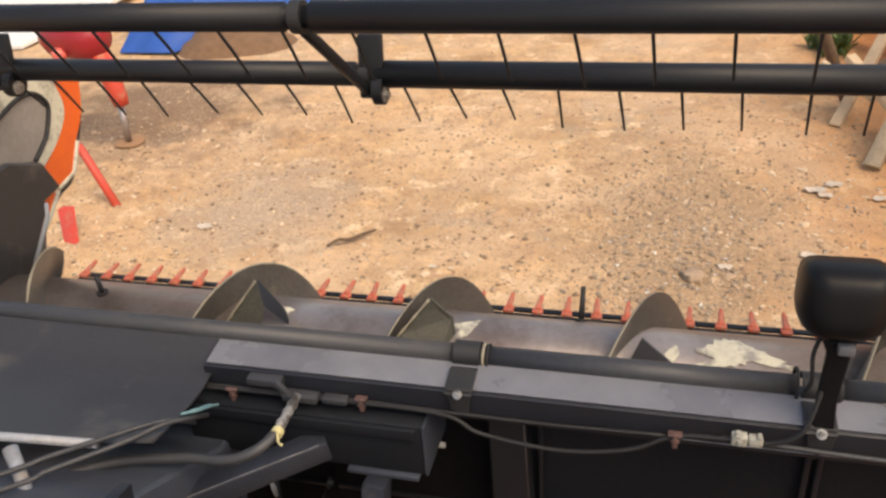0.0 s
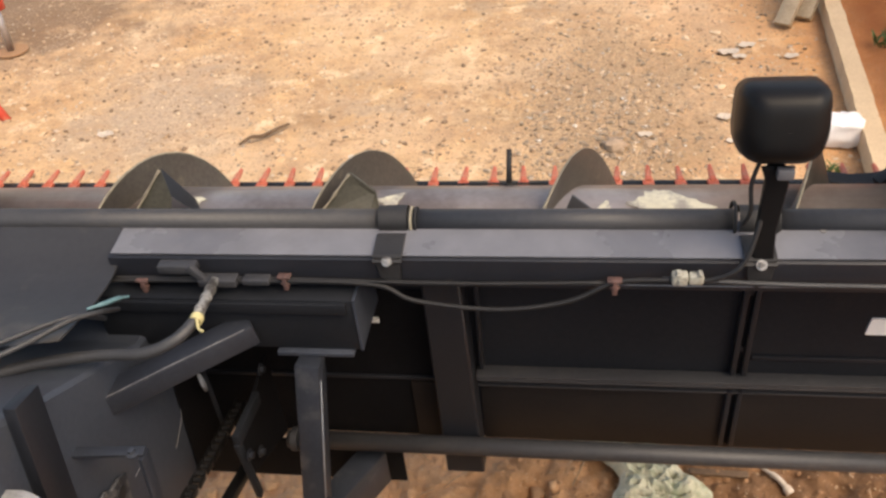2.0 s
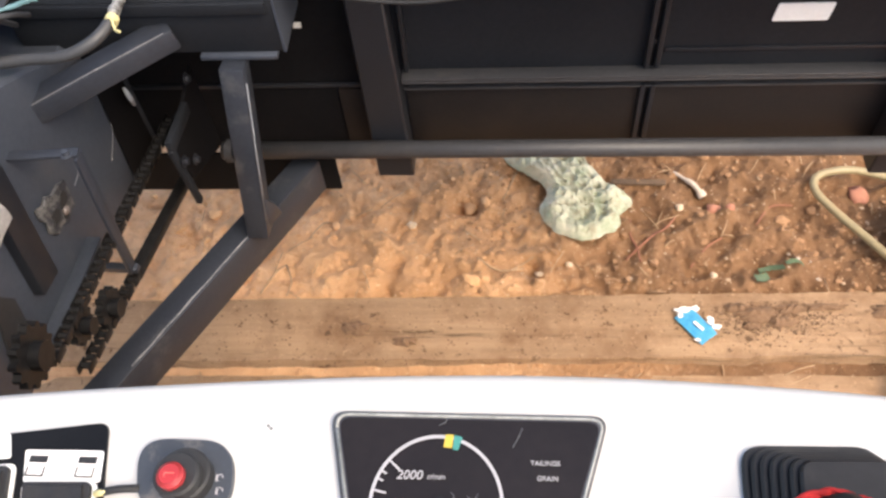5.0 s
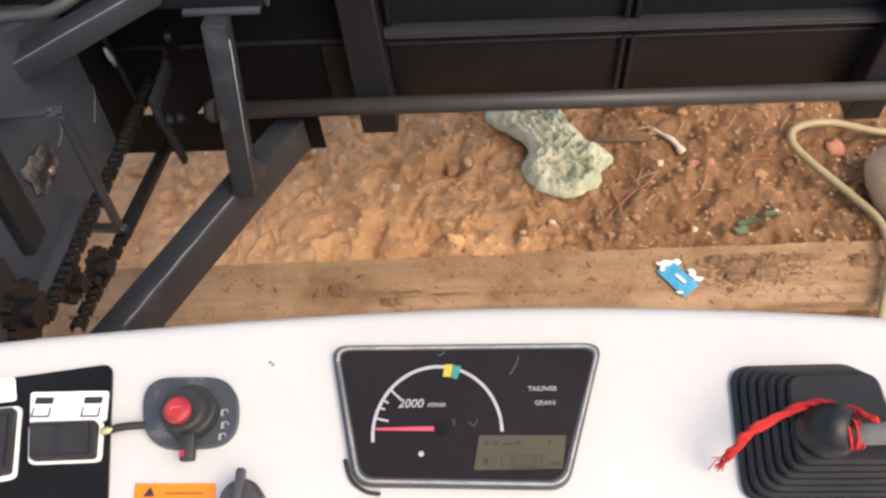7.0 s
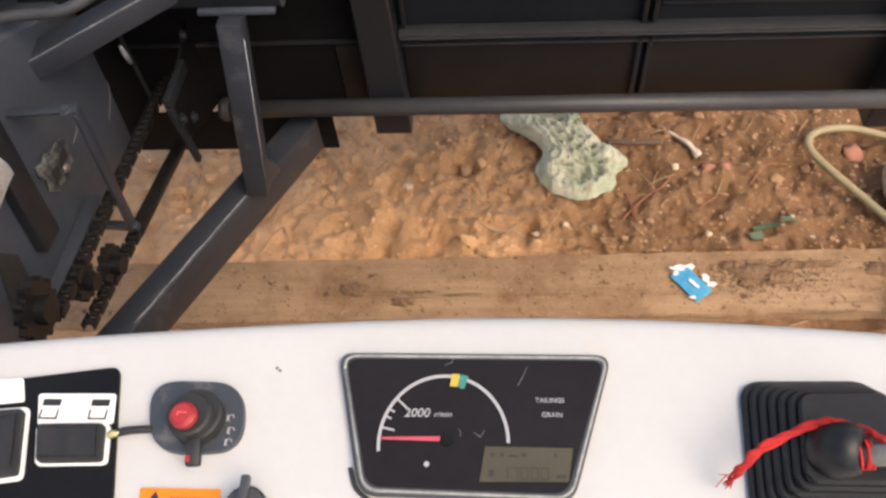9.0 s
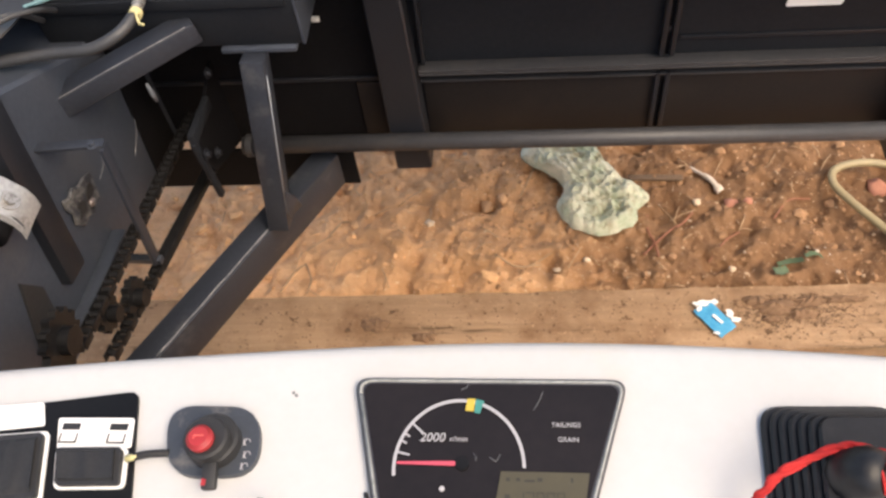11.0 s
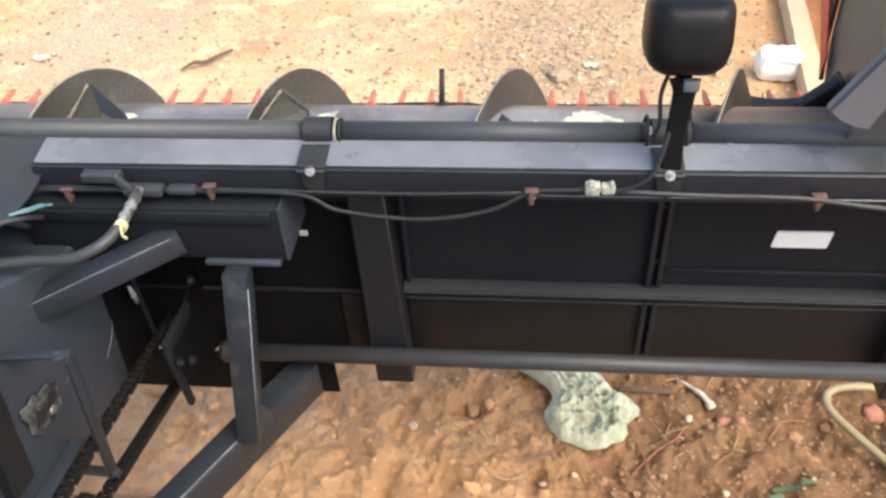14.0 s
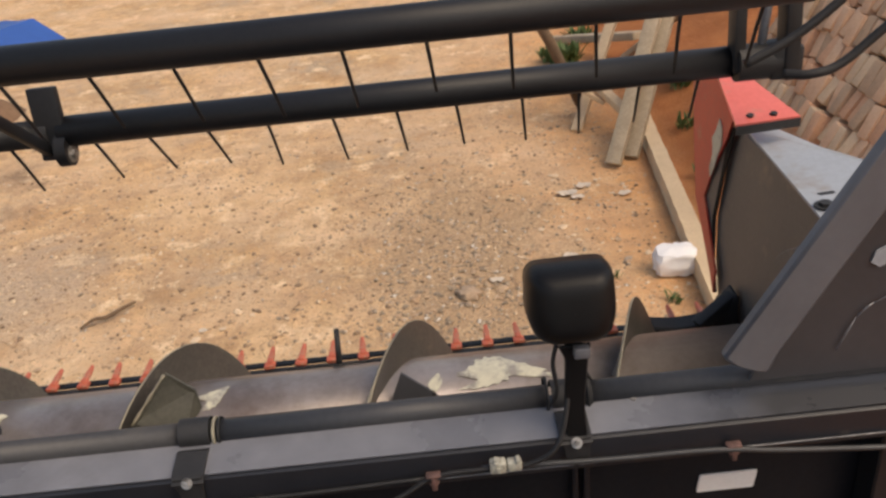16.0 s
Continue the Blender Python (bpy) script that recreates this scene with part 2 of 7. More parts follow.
def sawn(name, a, b, soil_tone):
    """Old sawn timber: streaks along the length, dark cracks and rubbed-in soil."""
    m = bpy.data.materials.new(name)
    m.use_nodes = True
    t = m.node_tree
    bsdf = t.nodes["Principled BSDF"]
    where = t.nodes.new("ShaderNodeTexCoord").outputs["Object"]
    long = t.nodes.new("ShaderNodeMapping")
    long.inputs["Scale"].default_value = (1.0, 16.0, 16.0)
    t.links.new(where, long.inputs["Vector"])

    def field(vector, scale, detail, low, high):
        n = t.nodes.new("ShaderNodeTexNoise")
        n.inputs["Scale"].default_value, n.inputs["Detail"].default_value, n.inputs["Roughness"].default_value = scale, detail, 0.65
        t.links.new(vector, n.inputs["Vector"])
        r = t.nodes.new("ShaderNodeMapRange")
        r.inputs["From Min"].default_value, r.inputs["From Max"].default_value = low, high
        t.links.new(n.outputs["Fac"], r.inputs["Value"])
        return r.outputs["Result"]

    def mix(fac, one, two):
        x = t.nodes.new("ShaderNodeMix")
        x.data_type = "RGBA"
        t.links.new(fac, x.inputs["Factor"])
        for socket, value in ((x.inputs[6], one), (x.inputs[7], two)):
            if isinstance(value, tuple):
                socket.default_value = (*value, 1)
            else:
                t.links.new(value, socket)
        return x.outputs[2]

    streak = field(long.outputs["Vector"], 2.2, 8, 0.36, 0.64)
    crack = field(long.outputs["Vector"], 1.1, 10, 0.63, 0.68)
    patch = field(where, 6.0, 9, 0.44, 0.66)
    grit = field(where, 70.0, 5, 0.58, 0.76)
    colour = mix(streak, a, b)
    colour = mix(crack, colour, tuple(c * 0.45 for c in b))
    colour = mix(patch, colour, soil_tone)
    colour = mix(grit, colour, tuple(min(1.0, c * 1.15) for c in a))
    colour = mix(field(where, 34.0, 7, 0.6, 0.66), colour, tuple(c * 0.55 for c in soil_tone))
    t.links.new(colour, bsdf.inputs["Base Color"])
    bsdf.inputs["Roughness"].default_value = 0.88
    bsdf.inputs["Specular IOR Level"].default_value = 0.2
    bump = t.nodes.new("ShaderNodeBump")
    bump.inputs["Strength"].default_value, bump.inputs["Distance"].default_value = 0.45, 0.005
    t.links.new(streak, bump.inputs["Height"])
    rough = t.nodes.new("ShaderNodeBump")
    rough.inputs["Strength"].default_value, rough.inputs["Distance"].default_value = 0.35, 0.005
    t.links.new(field(where, 55.0, 8, 0.3, 0.7), rough.inputs["Height"])
    t.links.new(bump.outputs["Normal"], rough.inputs["Normal"])
    t.links.new(rough.outputs["Normal"], bsdf.inputs["Normal"])
    return m


PLANK_WOOD = sawn("dusty_plank_wood", (0.385, 0.248, 0.148), (0.295, 0.187, 0.11), (0.21, 0.12, 0.066))
RAG = mat("faded_green_cloth", (0.62, 0.585, 0.455), (0.36, 0.41, 0.285), 0.9, big=11, fine=90, bump=0.9, amount=0.25, dirt=(0.27, 0.215, 0.13), dirt_scale=14, dirt_low=0.52, dirt_high=0.72)
BLUE_FOIL = mat("blue_sachet_foil", (0.025, 0.24, 0.45), (0.08, 0.36, 0.55), 0.35, big=40, fine=200, bump=0.1)
BAG = mat("white_plastic_bag", (0.82, 0.81, 0.8), (0.74, 0.73, 0.73), 0.4, big=20, fine=120, bump=0.3)
HOSE_YELLOW = mat("pale_yellow_hose", (0.35, 0.28, 0.155), (0.27, 0.215, 0.12), 0.5, big=10, fine=100, bump=0.06)
STONE = mat("brown_stone", (0.42, 0.31, 0.22), (0.33, 0.235, 0.16), 0.9, big=10, fine=80, bump=0.5)
TWIG = mat("red_brown_twig", (0.32, 0.13, 0.075), (0.24, 0.095, 0.055), 0.8)
DRY = mat("dry_straw", (0.5, 0.34, 0.2), (0.33, 0.21, 0.12), 0.85, big=30, fine=100)
LEAF = mat("weed_leaf", (0.07, 0.12, 0.035), (0.1, 0.15, 0.045), 0.6, big=20, fine=100)
CRIMSON = mat("deep_crimson_paint", (0.34, 0.015, 0.025), (0.26, 0.012, 0.02), 0.4, big=6, fine=80, bump=0.05)
HOLE_GREY = mat("pale_dusty_panel", (0.3, 0.265, 0.23), (0.23, 0.2, 0.175), 0.6, big=6, fine=80, bump=0.05)
TARP = mat("blue_tarpaulin", (0.02, 0.09, 0.36), (0.016, 0.075, 0.3), 0.45, big=3, fine=60, bump=0.2)
PEBBLE = mat("pebbles", (0.52, 0.37, 0.24), (0.33, 0.225, 0.145), 0.9, big=25, fine=120, bump=0.3, dirt=(0.5, 0.42, 0.34), dirt_scale=5, dirt_low=0.55, dirt_high=0.65)
GRIT = mat("grey_and_white_grit", (0.38, 0.29, 0.2), (0.19, 0.145, 0.105), 0.9, big=37, fine=90, bump=0.3, amount=0.3, dirt=(0.72, 0.66, 0.58), dirt_scale=29, dirt_low=0.57, dirt_high=0.62)
DARK_GRIT = mat("dark_brown_grit", (0.29, 0.195, 0.125), (0.2, 0.135, 0.09), 0.9, big=30, fine=90, bump=0.3)
PALE_GRIT = mat("pale_grit", (0.68, 0.52, 0.36), (0.52, 0.4, 0.28), 0.9, big=30, fine=90, bump=0.3)
DARK_CLOD = mat("dark_soil_crumbs", (0.21, 0.12, 0.067), (0.14, 0.08, 0.044), 0.95, big=12, fine=120, bump=0.4)
CLOD = mat("soil_clods", (0.39, 0.22, 0.115), (0.27, 0.15, 0.078), 0.95, big=2.0, fine=120, bump=0.4)
DRY_CLOD = mat("dry_soil_clods", (0.7, 0.41, 0.21), (0.56, 0.31, 0.15), 0.95, big=3.0, fine=120, bump=0.4)
DARK_BARK = mat("dark_dead_stick", (0.16, 0.1, 0.06), (0.1, 0.065, 0.04), 0.9, big=20, fine=100, bump=0.4)
# brown reflection of the soil, put into the lower wall's colour
SOIL_LIT_WALL = mat("wall_paint_with_soil_reflection", (0.0125, 0.0115, 0.012), (0.018, 0.0155, 0.015), 0.45, big=3, fine=120, bump=0.06, dirt=(0.026, 0.021, 0.0185), dirt_scale=6, dirt_low=0.55, dirt_high=0.9, spec=0.2)
GUSSET_GREY = mat("dark_scuffed_plate", (0.048, 0.049, 0.055), (0.034, 0.035, 0.04), 0.42, big=5, fine=60, bump=0.03, amount=0.25, dirt=(0.13, 0.125, 0.12), dirt_scale=9, dirt_low=0.62, dirt_high=0.82)
DULL_TIE = mat("dull_cream_tie", (0.3, 0.27, 0.2), (0.2, 0.18, 0.14), 0.6)
OFF_WHITE = mat("off_white_plastic", (0.42, 0.41, 0.34), (0.3, 0.29, 0.24), 0.5, big=60, fine=300, bump=0.03, dirt=(0.14, 0.13, 0.11), dirt_scale=70, dirt_low=0.52, dirt_high=0.7)
REFLECTED_SOIL = mat("soil_reflection_sheet", (0.016, 0.012, 0.0105), (0.011, 0.0092, 0.0088), 0.6, big=9, fine=120, bump=0.1, dirt=(0.03, 0.02, 0.0155), dirt_scale=14, spec=0.2)
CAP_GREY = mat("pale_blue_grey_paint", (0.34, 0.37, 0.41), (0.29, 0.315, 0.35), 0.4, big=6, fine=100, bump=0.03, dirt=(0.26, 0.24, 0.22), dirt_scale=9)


def soil(name):
    """Sandy gravel yard with darker gritty patches, red earth past the long plank."""
    m = bpy.data.materials.new(name)
    m.use_nodes = True
    t = m.node_tree
    bsdf = t.nodes["Principled BSDF"]
    where = t.nodes.new("ShaderNodeTexCoord").outputs["Object"]

    def noisy(scale, det, low, high, rough_=0.6):
        n = t.nodes.new("ShaderNodeTexNoise")
        n.inputs["Scale"].default_value, n.inputs["Detail"].default_value, n.inputs["Roughness"].default_value = scale, det, rough_
        t.links.new(where, n.inputs["Vector"])
        r = t.nodes.new("ShaderNodeMapRange")
        r.inputs["From Min"].default_value, r.inputs["From Max"].default_value = low, high
        t.links.new(n.outputs["Fac"], r.inputs["Value"])
        return r.outputs["Result"], n.outputs["Fac"]

    def mix(fac, one, two):
        x = t.nodes.new("ShaderNodeMix")
        x.data_type = "RGBA"
        t.links.new(fac, x.inputs["Factor"])
        for socket, value in ((x.inputs[6], one), (x.inputs[7], two)):
            if isinstance(value, tuple):
                socket.default_value = (*value, 1)
            else:
                t.links.new(value, socket)
        return x.outputs[2]

    split = t.nodes.new("ShaderNodeSeparateXYZ")
    t.links.new(where, split.inputs[0])

    def band(socket, low, high, wobble=0.35):
        add = t.nodes.new("ShaderNodeMath")
        add.operation = "MULTIPLY_ADD"
        add.inputs[1].default_value = wobble
        t.links.new(noisy(1.6, 5, 0.0, 1.0)[0], add.inputs[0])
        t.links.new(socket, add.inputs[2])
        r = t.nodes.new("ShaderNodeMapRange")
        r.inputs["From Min"].default_value, r.inputs["From Max"].default_value = low + wobble / 2, high + wobble / 2
        t.links.new(add.outputs[0], r.inputs["Value"])
        return r.outputs["Result"]

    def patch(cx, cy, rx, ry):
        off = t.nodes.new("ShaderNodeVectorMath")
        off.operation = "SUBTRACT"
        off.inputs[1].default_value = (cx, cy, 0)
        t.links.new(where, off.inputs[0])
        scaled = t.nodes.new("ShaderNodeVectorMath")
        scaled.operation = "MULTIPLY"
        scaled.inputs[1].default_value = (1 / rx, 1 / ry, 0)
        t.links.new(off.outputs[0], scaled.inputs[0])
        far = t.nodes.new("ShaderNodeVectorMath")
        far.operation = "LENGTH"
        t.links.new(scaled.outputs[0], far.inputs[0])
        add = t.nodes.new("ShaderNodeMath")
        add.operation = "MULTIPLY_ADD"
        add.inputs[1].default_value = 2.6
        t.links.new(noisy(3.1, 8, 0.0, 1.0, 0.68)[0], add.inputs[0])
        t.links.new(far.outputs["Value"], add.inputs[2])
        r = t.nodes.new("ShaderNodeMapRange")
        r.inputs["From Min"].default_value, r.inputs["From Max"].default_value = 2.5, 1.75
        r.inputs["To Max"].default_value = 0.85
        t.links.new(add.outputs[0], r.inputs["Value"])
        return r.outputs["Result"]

    sand = mix(noisy(1.3, 6, 0.4, 0.62)[0], (0.69, 0.44, 0.225), (0.57, 0.335, 0.16))
    sand = mix(noisy(9, 8, 0.48, 0.66)[0], sand, (0.36, 0.21, 0.11))
    sand = mix(noisy(2.7, 7, 0.53, 0.66)[0], sand, (0.66, 0.43, 0.22))
    sand = mix(noisy(17, 8, 0.52, 0.64)[0], sand, (0.56, 0.33, 0.155))
    sand = mix(noisy(0.9, 7, 0.5, 0.62)[0], sand, (0.36, 0.27, 0.185))
    sand = mix(noisy(1.7, 8, 0.57, 0.64)[0], sand, (0.77, 0.56, 0.34))
    grey = mix(noisy(38, 6, 0.44, 0.58, 0.7)[0], (0.33, 0.25, 0.175), (0.47, 0.35, 0.235))
    for cx, cy, rx, ry, what in ((0.55, 3.7, 0.42, 0.9, grey), (-1.95, 4.0, 0.55, 0.6, grey), (0.15, 5.3, 0.5, 0.7, grey), (-0.55, 3.15, 0.35, 0.3, (0.68, 0.47, 0.26)), (-1.6, 3.1, 0.5, 0.35, (0.72, 0.5, 0.28)), (-0.3, 4.4, 0.3, 0.4, (0.7, 0.49, 0.29)), (-1.0, 4.9, 0.6, 0.5, (0.66, 0.45, 0.25)), (-0.8, 3.8, 0.4, 0.3, grey), (1.15, 3.2, 0.25, 0.4, (0.42, 0.27, 0.17))):
        sand = mix(patch(cx, cy, rx, ry), sand, what)
    sand = mix(band(split.outputs["X"], 0.1, 1.4, 1.2), sand, mix(noisy(5, 7, 0.42, 0.6)[0], (0.58, 0.31, 0.145), (0.45, 0.26, 0.14)))
    sand = mix(noisy(6, 9, 0.47, 0.6, 0.7)[0], sand, mix(noisy(2.0, 4, 0.4, 0.6)[0], (0.42, 0.25, 0.125), (0.58, 0.37, 0.19)))
    sand = mix(noisy(3.4, 9, 0.5, 0.62, 0.72)[0], sand, mix(noisy(21, 6, 0.4, 0.6)[0], (0.46, 0.28, 0.145), (0.34, 0.205, 0.11)))
    sand = mix(noisy(4.1, 9, 0.56, 0.64, 0.7)[0], sand, (0.8, 0.6, 0.38))
    sand = mix(noisy(1.1, 3, 0.3, 1.15)[0], sand, (0.8, 0.58, 0.4))
    sand = mix(patch(0.45, 3.9, 0.6, 1.05), sand, mix(noisy(44, 6, 0.44, 0.58, 0.7)[0], (0.34, 0.232, 0.145), (0.5, 0.35, 0.212)))
    sand = mix(patch(-1.9, 3.9, 0.5, 0.55), sand, mix(noisy(47, 6, 0.44, 0.58, 0.7)[0], (0.4, 0.305, 0.225), (0.55, 0.41, 0.285)))
    sand = mix(band(split.outputs["X"], 0.95, 1.5, 0.9), sand, mix(noisy(5.3, 8, 0.42, 0.6)[0], (0.66, 0.36, 0.165), (0.5, 0.28, 0.14)))
    # shade beside the red implement, put into the soil colour as a dark patch
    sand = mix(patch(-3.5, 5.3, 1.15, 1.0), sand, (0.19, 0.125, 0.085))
    grit, grit_raw = noisy(70, 5, 0.52, 0.62, 0.7)
    sand = mix(grit, sand, mix(noisy(2.2, 5, 0.4, 0.6)[0], sand, (0.62, 0.46, 0.3)))
    sand = mix(noisy(45, 4, 0.6, 0.66)[0], sand, (0.33, 0.215, 0.13))
    damp = mix(noisy(4, 8, 0.42, 0.6)[0], (0.4, 0.22, 0.112), (0.3, 0.16, 0.082))
    damp = mix(noisy(30, 6, 0.56, 0.64)[0], damp, (0.6, 0.38, 0.22))
    dry = mix(noisy(5, 8, 0.42, 0.6)[0], (0.61, 0.355, 0.188), (0.48, 0.27, 0.14))
    # paler strip at far left, lightened to offset the shade over the soil there
    dry = mix(band(split.outputs["X"], -0.05, -0.4, 0.3), dry, mix(noisy(7, 8, 0.4, 0.62)[0], (0.74, 0.455, 0.26), (0.6, 0.355, 0.195)))
    dry = mix(noisy(13, 8, 0.58, 0.8, 0.7)[0], dry, (0.45, 0.245, 0.122))
    damp = mix(band(split.outputs["X"], 0.15, 0.55, 0.4), dry, damp)
    damp = mix(noisy(26, 9, 0.54, 0.85, 0.72)[0], damp, (0.36, 0.2, 0.105))
    damp = mix(noisy(75, 6, 0.6, 0.68, 0.7)[0], damp, (0.66, 0.5, 0.34))
    wet = mix(noisy(6, 8, 0.42, 0.6)[0], (0.25, 0.138, 0.074), (0.175, 0.094, 0.049))
    wet = mix(noisy(30, 9, 0.54, 0.66, 0.72)[0], wet, (0.15, 0.08, 0.043))
    wet = mix(noisy(80, 6, 0.61, 0.68, 0.7)[0], wet, (0.55, 0.4, 0.27))
    damp = mix(band(split.outputs["X"], 0.42, 0.75, 0.5), damp, wet)
    red = mix(noisy(3, 7, 0.4, 0.6)[0], (0.42, 0.16, 0.06), (0.33, 0.12, 0.045))
    colour = mix(band(split.outputs["Y"], 1.9, 2.7), damp, sand)
    colour = mix(band(split.outputs["X"], 1.45, 1.9, 0.3), colour, red)
    t.links.new(colour, bsdf.inputs["Base Color"])
    bsdf.inputs["Roughness"].default_value = 0.95
    bsdf.inputs["Specular IOR Level"].default_value = 0.2
    bp = t.nodes.new("ShaderNodeBump")
    bp.inputs["Strength"].default_value, bp.inputs["Distance"].default_value = 0.6, 0.016
    t.links.new(noisy(24, 10, 0.3, 0.7, 0.68)[0], bp.inputs["Height"])
    crumbs = t.nodes.new("ShaderNodeTexVoronoi")
    crumbs.inputs["Scale"].default_value = 58
    crumbs.inputs["Randomness"].default_value = 1.0
    t.links.new(where, crumbs.inputs["Vector"])
    fine_bump = t.nodes.new("ShaderNodeBump")
    fine_bump.invert = True
    fine_bump.inputs["Strength"].default_value, fine_bump.inputs["Distance"].default_value = 0.5, 0.006
    t.links.new(crumbs.outputs["Distance"], fine_bump.inputs["Height"])
    t.links.new(bp.outputs["Normal"], fine_bump.inputs["Normal"])
    t.links.new(fine_bump.outputs["Normal"], bsdf.inputs["Normal"])
    return m


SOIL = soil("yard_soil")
BOOT = mat("ribbed_boot_rubber", (0.0075, 0.0078, 0.0092), (0.0115, 0.012, 0.014), 0.4, big=30, fine=200, bump=0.05, dirt=(0.02, 0.02, 0.021), dirt_scale=20, spec=0.3)
# near-black for dark sheets and for shade painted into openings and recesses
MOUTH = mat("black_sheet_and_shade", (0.004, 0.004, 0.005), (0.007, 0.007, 0.008), 0.7, big=6, fine=120, bump=0.05, spec=0.1)
CUT = mat("torch_cut_steel", (0.15, 0.15, 0.148), (0.07, 0.071, 0.073), 0.5, 0.2, big=50, fine=160, bump=0.4, amount=0.3, dirt=(0.03, 0.033, 0.04), dirt_scale=48, dirt_low=0.46, dirt_high=0.54)
# pale tone for weld beads and for highlights drawn along edges
PALE_LINE = mat("pale_weld_and_edge_highlight", (0.26, 0.26, 0.27), (0.12, 0.122, 0.13), 0.45, 0.2, big=40, fine=200, bump=0.1)
GUSSET = mat("pale_worn_gusset", (0.1, 0.098, 0.08), (0.06, 0.059, 0.05), 0.5, 0.15, big=12, fine=120, bump=0.08)
SCRAP = mat("dusty_paper", (0.62, 0.54, 0.45), (0.46, 0.38, 0.3), 0.8, big=30, fine=200, bump=0.2)
DIRTY_ZINC = mat("dirty_zinc", (0.3, 0.3, 0.29), (0.2, 0.2, 0.19), 0.45, 0.2, big=40, fine=200, bump=0.1, dirt=(0.06, 0.055, 0.05), dirt_scale=55, dirt_low=0.48, dirt_high=0.62)
SMEAR = mat("dried_cream_paint", (0.66, 0.64, 0.5), (0.52, 0.5, 0.4), 0.5, big=12, fine=100, bump=0.05, dirt=(0.3, 0.28, 0.25), dirt_scale=26, dirt_low=0.47, dirt_high=0.6)
DRUM = mat("brown_tinged_drum_steel", (0.34, 0.3, 0.285), (0.235, 0.205, 0.195), 0.33, 0.5, big=4, fine=70, bump=0.06, amount=0.3, dirt=(0.12, 0.082, 0.066), dirt_scale=5, dirt_low=0.48, dirt_high=0.75)


# ---- builders ----
def link(name, bm, material):
    me = bpy.data.meshes.new(name)
    bm.normal_update()
    bm.to_mesh(me)
    bm.free()
    me.materials.append(material)
    return new(name, me)


def smooth(bm, degrees=35):
    for f in bm.faces:
        f.smooth = True
    for e in bm.edges:
        e.smooth = len(e.link_faces) == 2 and e.calc_face_angle(0) < radians(degrees)
    return bm


def root(name, base, label, category, group="", kind=""):
    ob = new(name)
    ob.location = base
    ob.empty_display_size = 0.05
    return tagged(ob, label, category, group, kind)


def base_of(ob):
    while ob.parent:
        ob = ob.parent
    return ob.location.copy()


def part(name, bm, material, parent, label=""):
    """One mesh part, modelled in world metres, under a thing or a part."""
    bmesh.ops.translate(bm, verts=bm.verts, vec=-base_of(parent))
    ob = link(name, bm, material)
    ob.parent = parent
    return tagged(ob, label)


def thing(name, bm, material, base, label, category, group="", kind=""):
    """A thing of one mesh, modelled in world metres."""
    bmesh.ops.translate(bm, verts=bm.verts, vec=-Vector(base))
    ob = link(name, bm, material)
    ob.location = base
    return tagged(ob, label, category, group, kind)


def box(lo, hi, bevel=0.0, bm=None):
    bm = bm or bmesh.new()
    lo, hi = Vector(lo), Vector(hi)
    made = bmesh.ops.create_cube(bm, size=1.0, matrix=Matrix.Translation((lo + hi) / 2) @ Matrix.Diagonal((*(hi - lo), 1)))
    if bevel:
        edges = list({e for v in made["verts"] for e in v.link_edges})
        bmesh.ops.bevel(bm, geom=edges, offset=bevel, segments=2, affect="EDGES", profile=0.5)
    return smooth(bm)


def beam(a, b, w, h, bevel=0.003, up=(0, 0, 1), bm=None):
    """A bar from a to b, w wide and h high."""
    a, b = Vector(a), Vector(b)
    y = (b - a).normalized()
    x = y.cross(Vector(up)).normalized()
    z = x.cross(y)
    m = Matrix((x, y, z)).transposed().to_4x4()
    m.translation = (a + b) / 2
    own = bmesh.new()
    bmesh.ops.create_cube(own, size=1.0, matrix=Matrix.Diagonal((w, (b - a).length, h, 1)))
    if bevel:
        bmesh.ops.bevel(own, geom=own.edges[:], offset=bevel, segments=2, affect="EDGES", profile=0.5)
    own.transform(m)
    smooth(own)
    return own if bm is None else merge(bm, own)


def merge(*bms):
    first = bms[0]
    for other in bms[1:]:
        me = bpy.data.meshes.new("tmp")
        other.to_mesh(me)
        other.free()
        first.from_mesh(me)
        bpy.data.meshes.remove(me)
    return first


def spline(points, n=8):
    """Points along a smooth curve through the given ones."""
    p = [Vector(q) for q in points]
    p = [2 * p[0] - p[1], *p, 2 * p[-1] - p[-2]]
    out = []
    for i in range(1, len(p) - 2):
        for k in range(n):
            t = k / n
            out.append(0.5 * (2 * p[i] + (p[i + 1] - p[i - 1]) * t + (2 * p[i - 1] - 5 * p[i] + 4 * p[i + 1] - p[i + 2]) * t * t + (3 * p[i] - p[i - 1] - 3 * p[i + 1] + p[i + 2]) * t ** 3))
    return out + [p[-2]]


